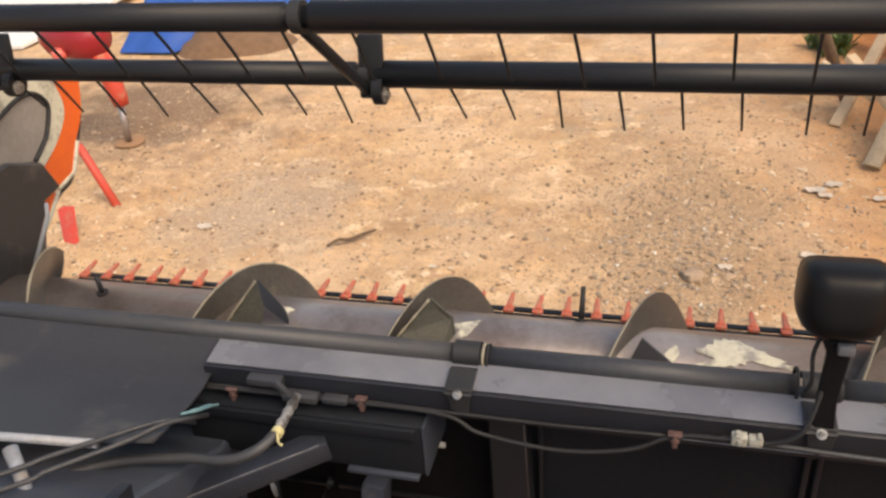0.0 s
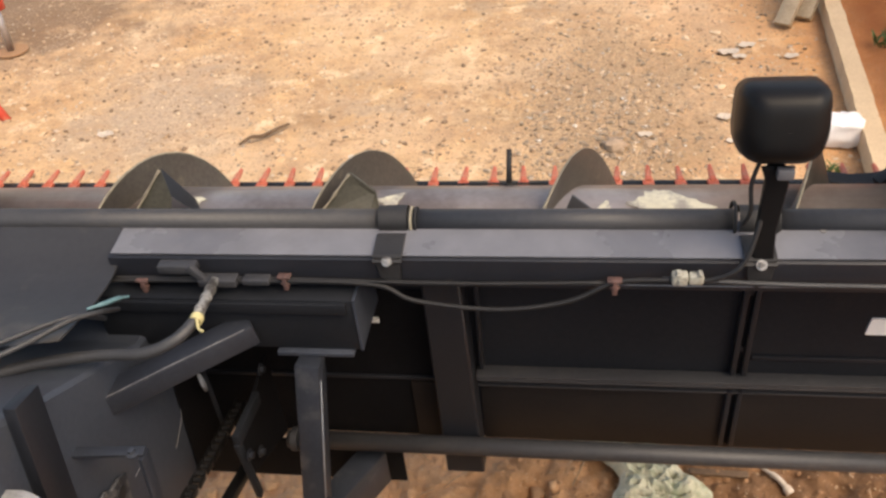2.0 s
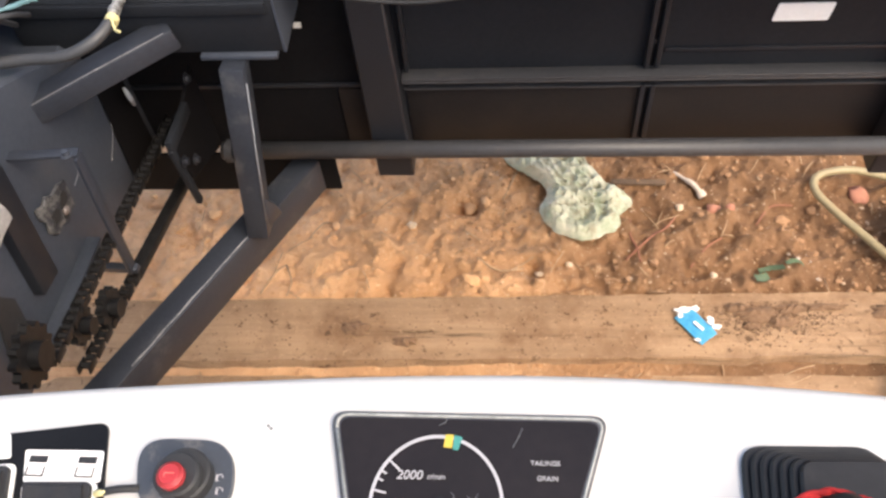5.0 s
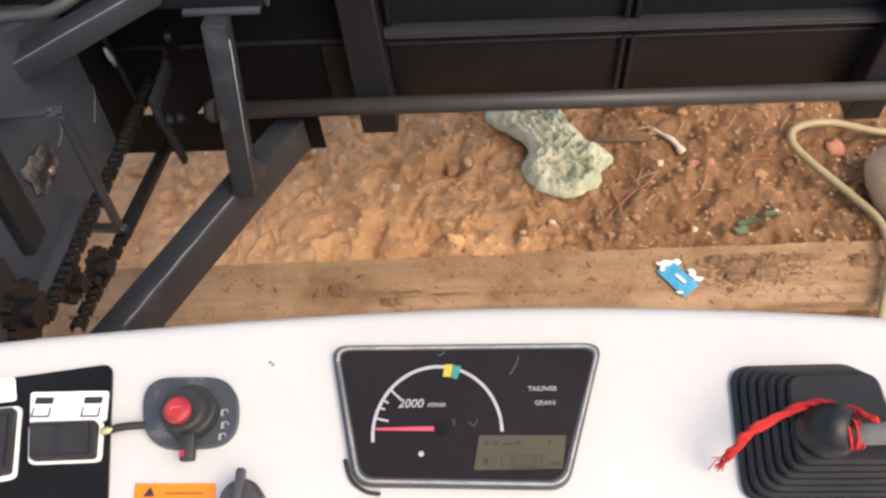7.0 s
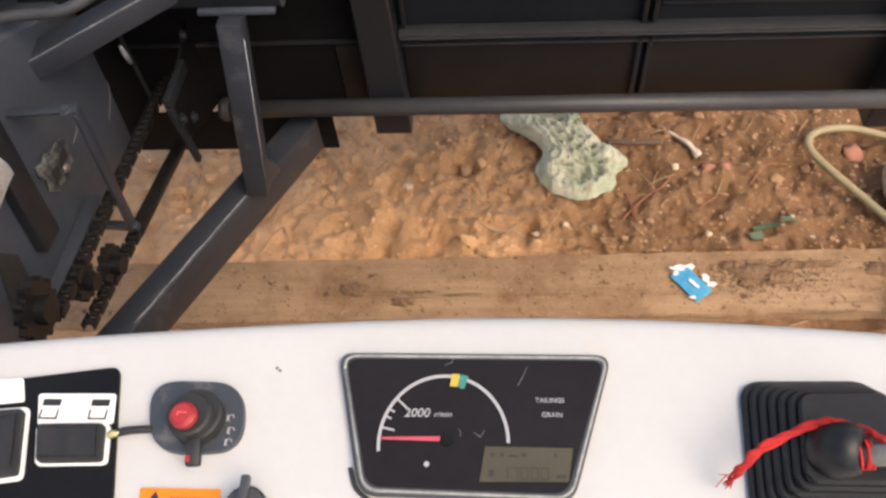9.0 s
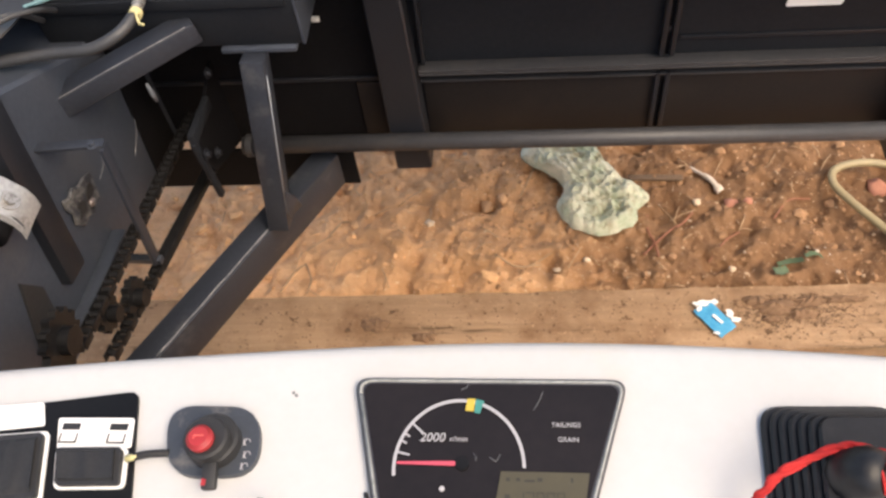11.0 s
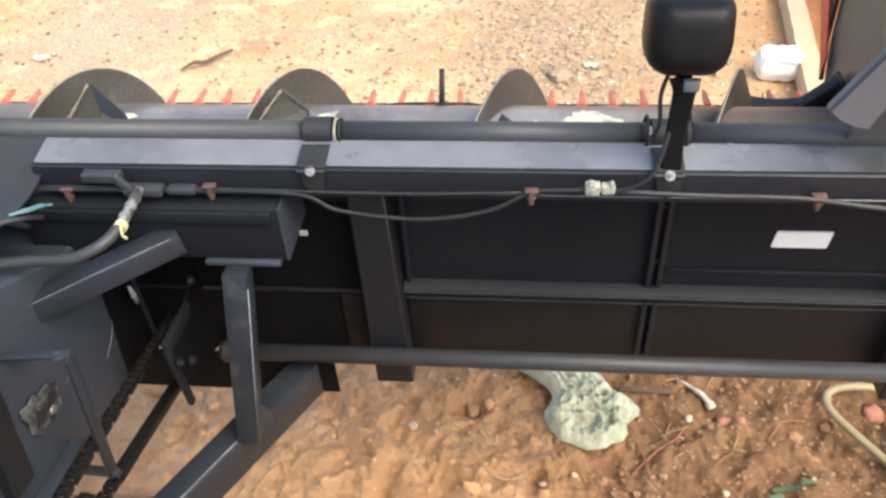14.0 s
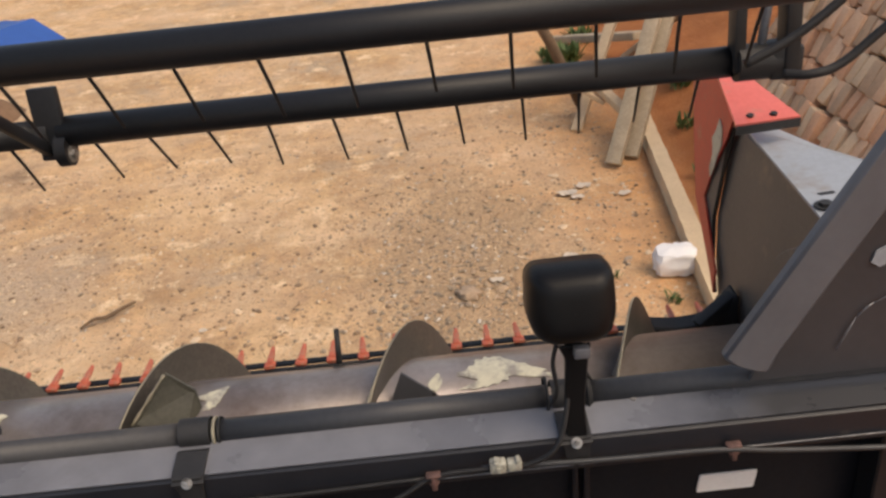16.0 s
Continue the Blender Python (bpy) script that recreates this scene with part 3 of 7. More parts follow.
def tube(points, r, seg=12, bm=None):
    """A round bar along the points; r is one radius or one for each point."""
    bm = bm or bmesh.new()
    pts = [Vector(q) for q in points]
    radii = r if isinstance(r, (list, tuple)) else [r] * len(pts)
    side = None
    rings = []
    for i, q in enumerate(pts):
        way = (pts[min(i + 1, len(pts) - 1)] - pts[max(i - 1, 0)]).normalized()
        if side is None:
            side = way.orthogonal().normalized()
        side = (side - way * side.dot(way)).normalized()
        other = way.cross(side)
        rings.append([bm.verts.new(q + radii[i] * (math.cos(k * math.tau / seg) * side + math.sin(k * math.tau / seg) * other)) for k in range(seg)])
    for one, two in zip(rings, rings[1:]):
        for k in range(seg):
            bm.faces.new((one[k], one[(k + 1) % seg], two[(k + 1) % seg], two[k]))
    bm.faces.new(rings[0][::-1])
    bm.faces.new(rings[-1])
    return smooth(bm, 50)


def plate(points, thick, bm=None, bevel=0.0):
    """A flat plate with the given outline, thickened along the vector thick."""
    bm = bm or bmesh.new()
    low = [bm.verts.new(Vector(q)) for q in points]
    high = [bm.verts.new(Vector(q) + Vector(thick)) for q in points]
    n = len(low)
    made = [bm.faces.new(low[::-1]), bm.faces.new(high)]
    for i in range(n):
        made.append(bm.faces.new((low[i], low[(i + 1) % n], high[(i + 1) % n], high[i])))
    bmesh.ops.recalc_face_normals(bm, faces=made)
    if bevel:
        bmesh.ops.bevel(bm, geom=list({e for f in made for e in f.edges}), offset=bevel, segments=1, affect="EDGES")
    return smooth(bm)


def sheet(grid, thick, bm=None):
    """A curved sheet through rows of points, thickened along the vector thick."""
    bm = bm or bmesh.new()
    rows = [[bm.verts.new(Vector(q)) for q in row] for row in grid]
    under = [[bm.verts.new(Vector(q) + Vector(thick)) for q in row] for row in grid]
    a, b = len(rows), len(rows[0])
    for i in range(a - 1):
        for j in range(b - 1):
            bm.faces.new((rows[i][j], rows[i][j + 1], rows[i + 1][j + 1], rows[i + 1][j]))
            bm.faces.new((under[i][j], under[i + 1][j], under[i + 1][j + 1], under[i][j + 1]))
    rim = [(i, 0) for i in range(a)] + [(a - 1, j) for j in range(1, b)] + [(i, b - 1) for i in range(a - 2, -1, -1)] + [(0, j) for j in range(b - 2, 0, -1)]
    for (i, j), (k, l) in zip(rim, rim[1:] + rim[:1]):
        bm.faces.new((rows[i][j], rows[k][l], under[k][l], under[i][j]))
    bmesh.ops.recalc_face_normals(bm, faces=bm.faces)
    return smooth(bm)


def rounded(points, r, n=5):
    """A flat outline with its corners rounded."""
    out = []
    p = [Vector(q) for q in points]
    for i, c in enumerate(p):
        a, b = p[i - 1], p[(i + 1) % len(p)]
        start, end = c + (a - c).normalized() * r, c + (b - c).normalized() * r
        for k in range(n + 1):
            t = k / n
            out.append((1 - t) ** 2 * start + 2 * t * (1 - t) * c + t * t * end)
    return out


def disc(centre, axis, r, thick, seg=24, bm=None, bevel=0.0):
    axis = Vector(axis).normalized()
    side = axis.orthogonal().normalized()
    other = axis.cross(side)
    c = Vector(centre) - axis * thick / 2
    return plate([c + r * (math.cos(k * math.tau / seg) * side + math.sin(k * math.tau / seg) * other) for k in range(seg)], axis * thick, bm, bevel)


def bolt(centre, axis, r=0.007, bm=None):
    bm = disc(centre, axis, r * 1.7, 0.002, 16, bm)
    return disc(Vector(centre) + Vector(axis).normalized() * 0.004, axis, r, 0.006, 6, bm)


def lump(centre, size, seed, sub=2, rough=0.25, freq=1.6):
    bm = bmesh.new()
    bmesh.ops.create_icosphere(bm, subdivisions=sub, radius=1.0)
    for v in bm.verts:
        n = noise.noise(v.co * freq + Vector((seed * 7.3, seed * 1.7, 0)))
        v.co = Vector(centre) + Vector(a * b for a, b in zip(v.co * (1 + rough * n), size))
    return smooth(bm, 180)


def words(text, size, centre, material, name, parent, turn=0.0, stretch=1.0, slant=0.0):
    """Flat lettering that lies on a level panel."""
    curve = bpy.data.curves.new("lettering", "FONT")
    curve.body, curve.size, curve.align_x, curve.align_y, curve.extrude, curve.shear = text, size, "CENTER", "CENTER", 0.0003, slant
    ob = new("lettering", curve)
    me = bpy.data.meshes.new_from_object(ob.evaluated_get(bpy.context.evaluated_depsgraph_get()))
    bpy.data.objects.remove(ob)
    bm = bmesh.new()
    bm.from_mesh(me)
    bpy.data.meshes.remove(me)
    bm.transform(Matrix.Translation(centre) @ Matrix.Rotation(radians(turn), 4, "Z") @ Matrix.Diagonal((stretch, 1, 1, 1)))
    return part(name, bm, material, parent)


# ---- ground: one sheet to the horizon ----
def steps(fine_lo, fine_hi, fine, mid_lo, mid_hi, mid, far):
    out = list(np.arange(fine_lo, fine_hi, fine))
    lo, hi = [fine_lo], [fine_hi]
    while lo[-1] > mid_lo:
        lo.append(lo[-1] - mid)
    while hi[-1] < mid_hi:
        hi.append(hi[-1] + mid)
    step = mid
    while lo[-1] > -far:
        step *= 1.5
        lo.append(lo[-1] - step)
    step = mid
    while hi[-1] < far:
        step *= 1.5
        hi.append(hi[-1] + step)
    return sorted(set(np.round(out + lo + hi, 4)))


def clods(p, size, tall):
    """Rounded lumps of one size, some of them missing."""
    d, c = noise.voronoi(p / size)
    return tall * max(0.0, 0.55 - d[0]) * max(0.0, noise.noise(c[0] * 3.7) + 0.35)


def ground_height(x, y):
    p = Vector((x, y, 0))
    near = max(0.0, min(1.0, (2.3 - y) / 0.5)) if y > 1.3 else 1.0
    h = 0.012 * noise.noise(p * 1.1) + 0.006 * noise.noise(p * 4.3)
    near *= 0.25 if y < 1.22 else min(1.0, 0.25 + (y - 1.22) / 0.1)
    if near > 0.01 and -1.5 < x < 2.5 and y > 0.5:
        w = p + 0.03 * noise.noise_vector(p * 9)
        h += near * (0.03 * noise.noise(p * 5.5 + Vector((3, 1, 0))) + 0.012 + 0.02 * noise.noise(w * 14) + 0.011 * noise.noise(w * 31) + 0.007 * noise.noise(w * 63))
        h += near * (clods(w, 0.11, 0.1) + clods(w + Vector((4, 2, 0)), 0.055, 0.055) + clods(w + Vector((1, 7, 0)), 0.026, 0.024))
        h -= near * 0.11 * max(0.0, noise.noise(w * 8.5 + Vector((2, 9, 0))) - 0.3)
    h += (1 - near) * (0.004 * noise.noise(p * 16) + 0.003 * noise.noise(p * 7))
    if x > 1.75 and 2.5 < y < 30:
        h += min(1.0, (x - 1.75) / 2.2) * (0.75 + 0.12 * noise.noise(p * 1.7)) * min(1.0, (y - 2.5) / 1.5)
    return h



GX = steps(-0.75, 1.55, 0.0075, -6.0, 4.6, 0.06, 700)
GY = steps(1.2, 2.2, 0.0075, -0.6, 9.5, 0.06, 700)
bm = bmesh.new()
rows = [[(x, y, ground_height(x, y) if -8 < x < 8 and -3 < y < 14 else (0.75 if x > 5 and y > 4 else 0.0) * 0) for x in GX] for y in GY]
me = bpy.data.meshes.new("ground")
flat = [c for row in rows for c in row]
w = len(GX)
me.from_pydata(flat, [], [(j * w + i, j * w + i + 1, (j + 1) * w + i + 1, (j + 1) * w + i) for j in range(len(GY) - 1) for i in range(w - 1)])
me.polygons.foreach_set("use_smooth", [True] * len(me.polygons))
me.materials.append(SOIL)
bm.free()
tagged(new("ground", me), "sandy brown earth yard with gravel and crumbly damp soil", "ground", kind="structure")


# ---- header of the harvester ----
HX0, HX1 = -1.32, 1.02
header = root("harvester_header", (0, 1.13, 0.8), "dark grey raised grain header with auger and red cutter guards", "harvester header")
part("top_beam", plate([(-0.435, y, z) for y, z in ((1.03, 1.262), (1.03, 1.3), (1.036, 1.303), (1.088, 1.3105), (1.09, 1.3), (1.128, 1.3), (1.128, 1.25), (1.04, 1.25))], (HX1 + 0.435, 0, 0)), PAINT_BEAM, header, "glossy grey top beam with a sloping upper face")
part("beam_top_face", plate([(-0.43, 1.034, 1.3045), (-0.43, 1.087, 1.3125), (HX1, 1.087, 1.3125), (HX1, 1.034, 1.3045)], (0, -0.0003, 0.002)), SHEEN_TOP, header, "grey upper face with a sky sheen painted in that fades past the lamp")
# thin pale line painted as the highlight on the lip's edge
part("lip_highlight", tube([(0.2, 1.0262, 1.2625), (0.6, 1.026, 1.2627), (HX1, 1.026, 1.2625)], 0.0011, 6), PALE_LINE, header)
part("top_beam_lip", box((-0.44, 1.026, 1.255), (HX1, 1.034, 1.262), 0.001), PAINT, header)
for a, b in ((HX0, -0.02), (0.018, 0.485), (0.535, HX1)):
    part("top_pipe", tube([(a, 1.104, 1.3175), (b, 1.104, 1.3175)], 0.0175, 24), PIPE, header, "dark painted steel pipe")
back_wall = part("back_wall", box((HX0, 1.128, 0.80), (HX1, 1.133, 1.262)), PAINT_WALL, header, "black sheet metal back wall")
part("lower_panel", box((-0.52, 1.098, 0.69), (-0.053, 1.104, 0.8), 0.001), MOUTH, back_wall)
# black sheet painted where the feeder mouth is only dark
part("feed_mouth", box((-0.5, 1.1255, 0.8), (0.026, 1.1275, 1.16), 0), MOUTH, back_wall, "black sheet standing for the dark inside of the feeder mouth")
part("upper_seam", box((-0.44, 1.119, 0.955), (0.026, 1.125, 0.963), 0.001), PAINT, back_wall)
for x0, x1 in ((0.028, 0.098), (0.955, 1.02)):
    rib = plate([(x0 + 0.002, 1.075, 1.25), (x1 - 0.008, 1.075, 1.25), (x1, 1.075, 0.975), (x1 + 0.006, 1.075, 0.757), (x0 + 0.006, 1.075, 0.757)], (0, 0.05, 0), bevel=0.003)
    part("rib", rib, PAINT, header)
part("strut", merge(*[box((a, 1.113, z0), (b, 1.1275, z1), 0.0015) for a, b in ((0.519, 0.5275), (0.5365, 0.545)) for z0, z1 in ((0.995, 1.255), (0.815, 0.955))]), PAINT, header, "dark channel strut")
# web in near-black, the groove's shade put into its colour
part("strut_web", merge(box((0.5275, 1.122, 0.995), (0.5365, 1.1275, 1.255)), box((0.5275, 1.122, 0.815), (0.5365, 1.1275, 0.955))), MOUTH, header)
for z in (1.17, 1.05):
    part("rivet", disc((0.532, 1.1205, z), (0, -1, 0), 0.005, 0.003, 10), PAINT, header)
rail = part("stiffening_rail", merge(box((0.1, 1.1, 0.985), (HX1, 1.1275, 0.99), 0.0012), box((0.1, 1.0985, 0.979), (HX1, 1.1025, 0.9845), 0.0012)), PIPE, header, "dark angle rail, paler than the wall sheet")
part("rail_lip", box((0.1, 1.114, 0.95), (HX1, 1.1275, 0.954), 0.001), PIPE, rail)
lower_sheet = part("lower_sheet", box((0.104, 1.123, 0.802), (HX1, 1.1275, 0.95), 0.001), SOIL_LIT_WALL, back_wall, "lower wall sheet with the soil's brown reflection in its colour")
# added strip whose brown stands for a reflection beside the rib
part("reflection_strip", box((-0.02, 1.118, 0.802), (0.033, 1.1255, 0.95), 0.001), REFLECTED_SOIL, back_wall, "strip beside the rib with a brown reflection painted in")
part("pressed_seam", box((0.552, 1.1235, 1.022), (HX1, 1.1275, 1.03), 0.0015), PAINT, back_wall)
part("rib_flange", box((0.106, 1.112, 0.995), (0.113, 1.1275, 1.25), 0.001), PAINT, header)
part("lower_pipe", merge(tube([(-0.25, 1.06, 0.853), (HX1, 1.06, 0.853)], 0.0168, 24), disc((-0.236, 1.06, 0.853), (1, 0, 0), 0.022, 0.012, 20)), PIPE, header)
trough = []
for k in range(13):
    a = radians(200 + k * 11.5)
    trough.append((1.5 + 0.25 * math.cos(a), 0.97 + 0.25 * math.sin(a)))
trough = [(1.133, 0.80), (1.2, 0.79)] + trough[3:] + [(1.72, 0.83), (1.83, 0.852)]
part("trough", sheet([[(x, y, z) for y, z in trough] for x in (HX0, 0.0, HX1)], (0, 0, -0.004)), STEEL, header, "worn steel trough sheet")
# auger
auger = part("auger_tube", tube([(HX0 + 0.03, 1.5, 0.97), (HX1 - 0.03, 1.5, 0.97)], 0.12, 48), DRUM, header, "worn grey steel auger drum")


def flight(x0, x1, apex, pitch=0.447, inner=0.118, outer=0.195, hand=1):
    """A screw flight round the drum whose crest passes over the top at apex."""
    n = int((x1 - x0) / pitch * 64)
    grid = []
    for k in range(n + 1):
        x = x0 + (x1 - x0) * k / n
        a = math.pi / 2 - hand * (x - apex) / pitch * math.tau
        taper = min(1.0, (k + 2) / 7, (n - k + 2) / 7)
        out = inner + (outer - inner) * taper
        grid.append([(x + 0.008 * (r - inner) / 0.11, 1.5 + r * math.cos(a), 0.97 + r * math.sin(a)) for r in (inner, inner + (out - inner) * 0.5, out)])
    return sheet(grid, (0.005, 0, 0))


for x0, x1, apex, hand in ((-0.79, 0.97, 0.2425, 1), (-1.27, -1.03, -1.172, -1)):
    f = part("flight", flight(x0, x1, apex, hand=hand), FLIGHT, auger, "thin steel auger flight with worn edges")
    edge = []
    k = math.ceil((x0 - apex) / 0.447)
    while apex + k * 0.447 < x1 - 0.1:
        crest = apex + k * 0.447
        line = []
        for j in range(25):
            x = crest + hand * (-0.17 + 0.3 * j / 24)
            a = math.pi / 2 - hand * (x - apex) / 0.447 * math.tau
            if x0 + 0.05 < x < x1 - 0.05:
                line.append((x + 0.0082, 1.5 + 0.195 * math.cos(a), 0.97 + 0.195 * math.sin(a)))
        if len(line) > 4:
            part("worn_rim", tube(line, [(0.0014 + 0.0042 * abs(noise.noise(Vector((j * 0.35, k * 3.1, 0))))) * (1.25 if j < 13 else 0.7) for j in range(len(line))], 6), DULL_TIE, f)
        k += 1
# triangular gussets welded to the flights: a face towards the beam and a shaded return
for face, back, skin in (([(-0.645, 1.392, 1.04), (-0.56, 1.392, 1.045), (-0.535, 1.42, 1.143), (-0.56, 1.455, 1.186), (-0.626, 1.4, 1.099)], [(-0.56, 1.455, 1.186), (-0.517, 1.472, 1.1), (-0.5, 1.45, 1.075), (-0.535, 1.42, 1.143)], GUSSET),
                         ([(-0.24, 1.395, 1.045), (-0.155, 1.4, 1.045), (-0.122, 1.458, 1.085), (-0.125, 1.46, 1.126), (-0.168, 1.455, 1.174), (-0.23, 1.4, 1.108)], [], GUSSET),
                         ([(0.232, 1.4, 1.045), (0.3, 1.4, 1.045), (0.317, 1.42, 1.095), (0.262, 1.44, 1.13), (0.244, 1.41, 1.101)], [(0.262, 1.44, 1.13), (0.317, 1.42, 1.095), (0.33, 1.43, 1.07), (0.29, 1.45, 1.085)], GUSSET_GREY)):
    # third plate and all returns take darker paint for the shade on them
    part("flight_gusset", plate(face, (0, 0.004, 0.001)), skin, auger, "triangular steel gusset on the flight")
    if back:
        part("gusset_return", plate(back, (0.001, 0.003, 0)), PAINT, auger)
    if skin is GUSSET:
        a_, b_ = Vector(face[-1]), Vector(face[-2])
        part("worn_edge", tube([a_ + (b_ - a_) * k / 9 + Vector((-0.002 + 0.003 * noise.noise(Vector((k, 3, 0))), -0.003, 0)) for k in range(10)], [0.002 + 0.004 * abs(noise.noise(Vector((k * 0.7, face[0][0], 0)))) for k in range(10)], 6), DULL_TIE, auger)
for x, a, length in ((0.132, 58, 0.075), (-1.0, 95, 0.05)):
    d = Vector((0, math.cos(radians(a)), math.sin(radians(a))))
    c = Vector((x, 1.5, 0.97))
    part("auger_finger", merge(tube([c + d * 0.115, c + d * (0.12 + length)], [0.0065, 0.0055], 10), disc(c + d * 0.121, d, 0.014, 0.006, 12)), BLACK, auger, "black retractable finger")
# pale paint smears on the drum
SMEARS = (([(0.379, 99), (0.41, 86), (0.43, 81), (0.46, 89), (0.5, 100), (0.546, 113), (0.51, 113.5), (0.471, 109), (0.455, 113), (0.418, 118), (0.369, 119), (0.385, 115), (0.41, 112), (0.388, 108), (0.372, 104)], 1),
          ([(-0.138, 98), (-0.1, 90), (-0.077, 86.5), (-0.085, 98), (-0.093, 108), (-0.122, 113), (-0.115, 104)], 2),
          ([(-0.165, 117), (-0.148, 115), (-0.135, 120), (-0.155, 124)], 3), ([(-0.195, 112), (-0.178, 109), (-0.172, 116), (-0.188, 118)], 4),
          ([(0.305, 112), (0.325, 100), (0.335, 108), (0.322, 118)], 5), ([(-0.56, 100), (-0.53, 93), (-0.5, 95), (-0.52, 104)], 6))
for outline, seed in SMEARS:
    ring = spline([(x, d, 0) for x, d in outline + outline[:1]], 6)[:-1]
    mid = sum(ring, Vector()) / len(ring)
    grid = []
    for k, p in enumerate(ring + ring[:1]):
        wob = 1 + 0.3 * noise.noise(Vector((p.x * 90, p.y * 0.5, seed)))
        line = [mid + (p - mid) * wob * f for f in (0.02, 0.4, 0.75, 1.0)]
        grid.append([(q.x, 1.5 + 0.1222 * math.cos(radians(q.y)), 0.97 + 0.1222 * math.sin(radians(q.y))) for q in line])
    part("paint_smear", sheet(grid, (0, 0, -0.001)), SMEAR, auger, "pale cream paint smear")
part("drum_cable", tube(spline([(0.02, 1.585, 1.06), (0.07, 1.57, 1.072), (0.13, 1.565, 1.075), (0.19, 1.575, 1.068), (0.22, 1.6, 1.045)]), 0.0025, 8), BLACK, auger)
# cutter bar with one guard to each knife section
cutter = part("cutter_bar", merge(box((-1.4, 1.83, 0.858), (HX1 - 0.02, 1.862, 0.868), 0.002), box((-1.4, 1.80, 0.85), (HX1 - 0.02, 1.829, 0.856), 0.001)), BLACK, header, "black cutter bar")
part("knife", box((-1.4, 1.863, 0.868), (HX1 - 0.02, 1.885, 0.8715), 0.001), CHAIN_STEEL, cutter, "toothed knife bar")
guard_mesh = None
for k in range(-17, 15):
    x = -0.086 + k * 0.0762
    if guard_mesh is None:
        g = merge(plate([(-0.0085, 0, 0), (0.0085, 0, 0), (0.0075, 0.035, 0.001), (0.004, 0.064, 0.003), (-0.004, 0.064, 0.003), (-0.0075, 0.035, 0.001)], (0, 0, 0.011), bevel=0.003), box((-0.0135, -0.013, -0.004), (0.0135, 0.01, 0.006), 0.003))
        ob = link("guard", g, GUARD_RED)
        guard_mesh = ob.data
    else:
        ob = new("guard", guard_mesh)
    ob.parent = cutter
    ob.location = Vector((x, 1.866, 0.874)) - header.location
    ob.rotation_euler = (radians(random.uniform(-3, 3)), radians(random.uniform(-5, 5)), radians(random.uniform(-4, 4)))
for x in (-1.16, -1.1, -1.02, -0.96, -0.38, -0.33, -0.27, 0.03, 0.08, 0.36, 0.52, 0.58, -0.72):
    part("hold_down_clip", box((x - 0.022, 1.805, 0.8565), (x + 0.022, 1.828, 0.8615), 0.002), SILVER, cutter, "bright zinc hold-down clip")
# clamps on the pipe
for x in (-0.001, 0.51):
    strap = []
    for k in range(11):
        a = radians(215 - k * 21.5)
        strap.append((1.104 + 0.021 * math.cos(a), 1.3175 + 0.021 * math.sin(a)))
    outline = [(1.022, 1.3), (1.03, 1.308), (1.07, 1.314)] + strap
    clamp = part("pipe_clamp", sheet([[(x - 0.021, y, z) for y, z in outline], [(x + 0.021, y, z) for y, z in outline]], (0, -0.002, 0.004)), BLACK, header, "black steel pipe clamp")
    part("clamp_foot", plate([(x - 0.02, 1.023, 1.312), (x + 0.02, 1.023, 1.312), (x + 0.016, 1.023, 1.268), (x - 0.002, 1.023, 1.262), (x - 0.014, 1.023, 1.275)], (0, 0.004, 0), bevel=0.001), BLACK, clamp)
    part("bolt", bolt((x, 1.02, 1.306), (0, -0.8, 0.5), 0.0044), SILVER, clamp, "bright zinc bolt")
    ring = [(x + 0.026, 1.104 + 0.0195 * math.cos(radians(k * 15)), 1.3175 + 0.0195 * math.sin(radians(k * 15))) for k in range(25)]
    part("cable_tie", tube(ring, 0.0024, 6), DULL_TIE if x < 0.2 else RUBBER, clamp)
    part("cable_tie", tube([(q[0] + 0.007, q[1], q[2]) for q in ring], 0.002, 6), RUBBER, clamp)
# right side frame member standing on the pipe
brace = part("corner_brace", plate([(0.71, 1.058, 1.386), (0.728, 1.058, 1.37), (0.752, 1.058, 1.359), (0.772, 1.058, 1.356), (0.782, 1.058, 1.385), (0.846, 1.058, 1.501), (0.93, 1.058, 1.65), (1.045, 1.058, 1.85), (0.979, 1.058, 1.85)], (0, 0.019, 0), bevel=0.004), MID_GREY, header, "mid grey diagonal brace with worn edges")
part("gusset_plate", plate([(0.755, 1.078, 1.33), (1.02, 1.078, 1.33), (1.02, 1.08, 1.8), (0.97, 1.08, 1.77)], (0, 0.006, 0)), GUSSET_GREY, brace)
part("paint_chip", plate([(0.893, 1.0755, 1.5), (0.905, 1.0755, 1.492), (0.918, 1.0755, 1.498), (0.921, 1.0755, 1.514), (0.909, 1.0755, 1.522), (0.897, 1.0755, 1.516)], (0, 0.002, 0)), LIGHT_GREY, brace, "patch of pale bare primer")
for a, b in (((0.786, 1.0765, 1.385), (0.85, 1.0765, 1.5)), ((0.865, 1.074, 1.37), (0.885, 1.074, 1.42)), ((0.885, 1.074, 1.42), (0.905, 1.074, 1.44)), ((0.905, 1.074, 1.44), (0.96, 1.075, 1.46))):
    part("weld_bead", tube([a, (Vector(a) + Vector(b)) / 2 + Vector((0.002, 0, 0.004)), b], [0.0008, 0.0016, 0.0008], 6), PALE_LINE, brace)
# label, seam clips
part("label_plate", plate(rounded([(0.712, 1.1245, 1.083), (0.8, 1.1245, 1.083), (0.804, 1.1245, 1.117), (0.716, 1.1245, 1.117)], 0.003, 2), (0, 0.003, 0)), PAPER, header, "blank white label")
part("wall_tag", box((-0.074, 1.121, 1.09), (-0.06, 1.1275, 1.1), 0.001), WHITE, header, "small white tag")
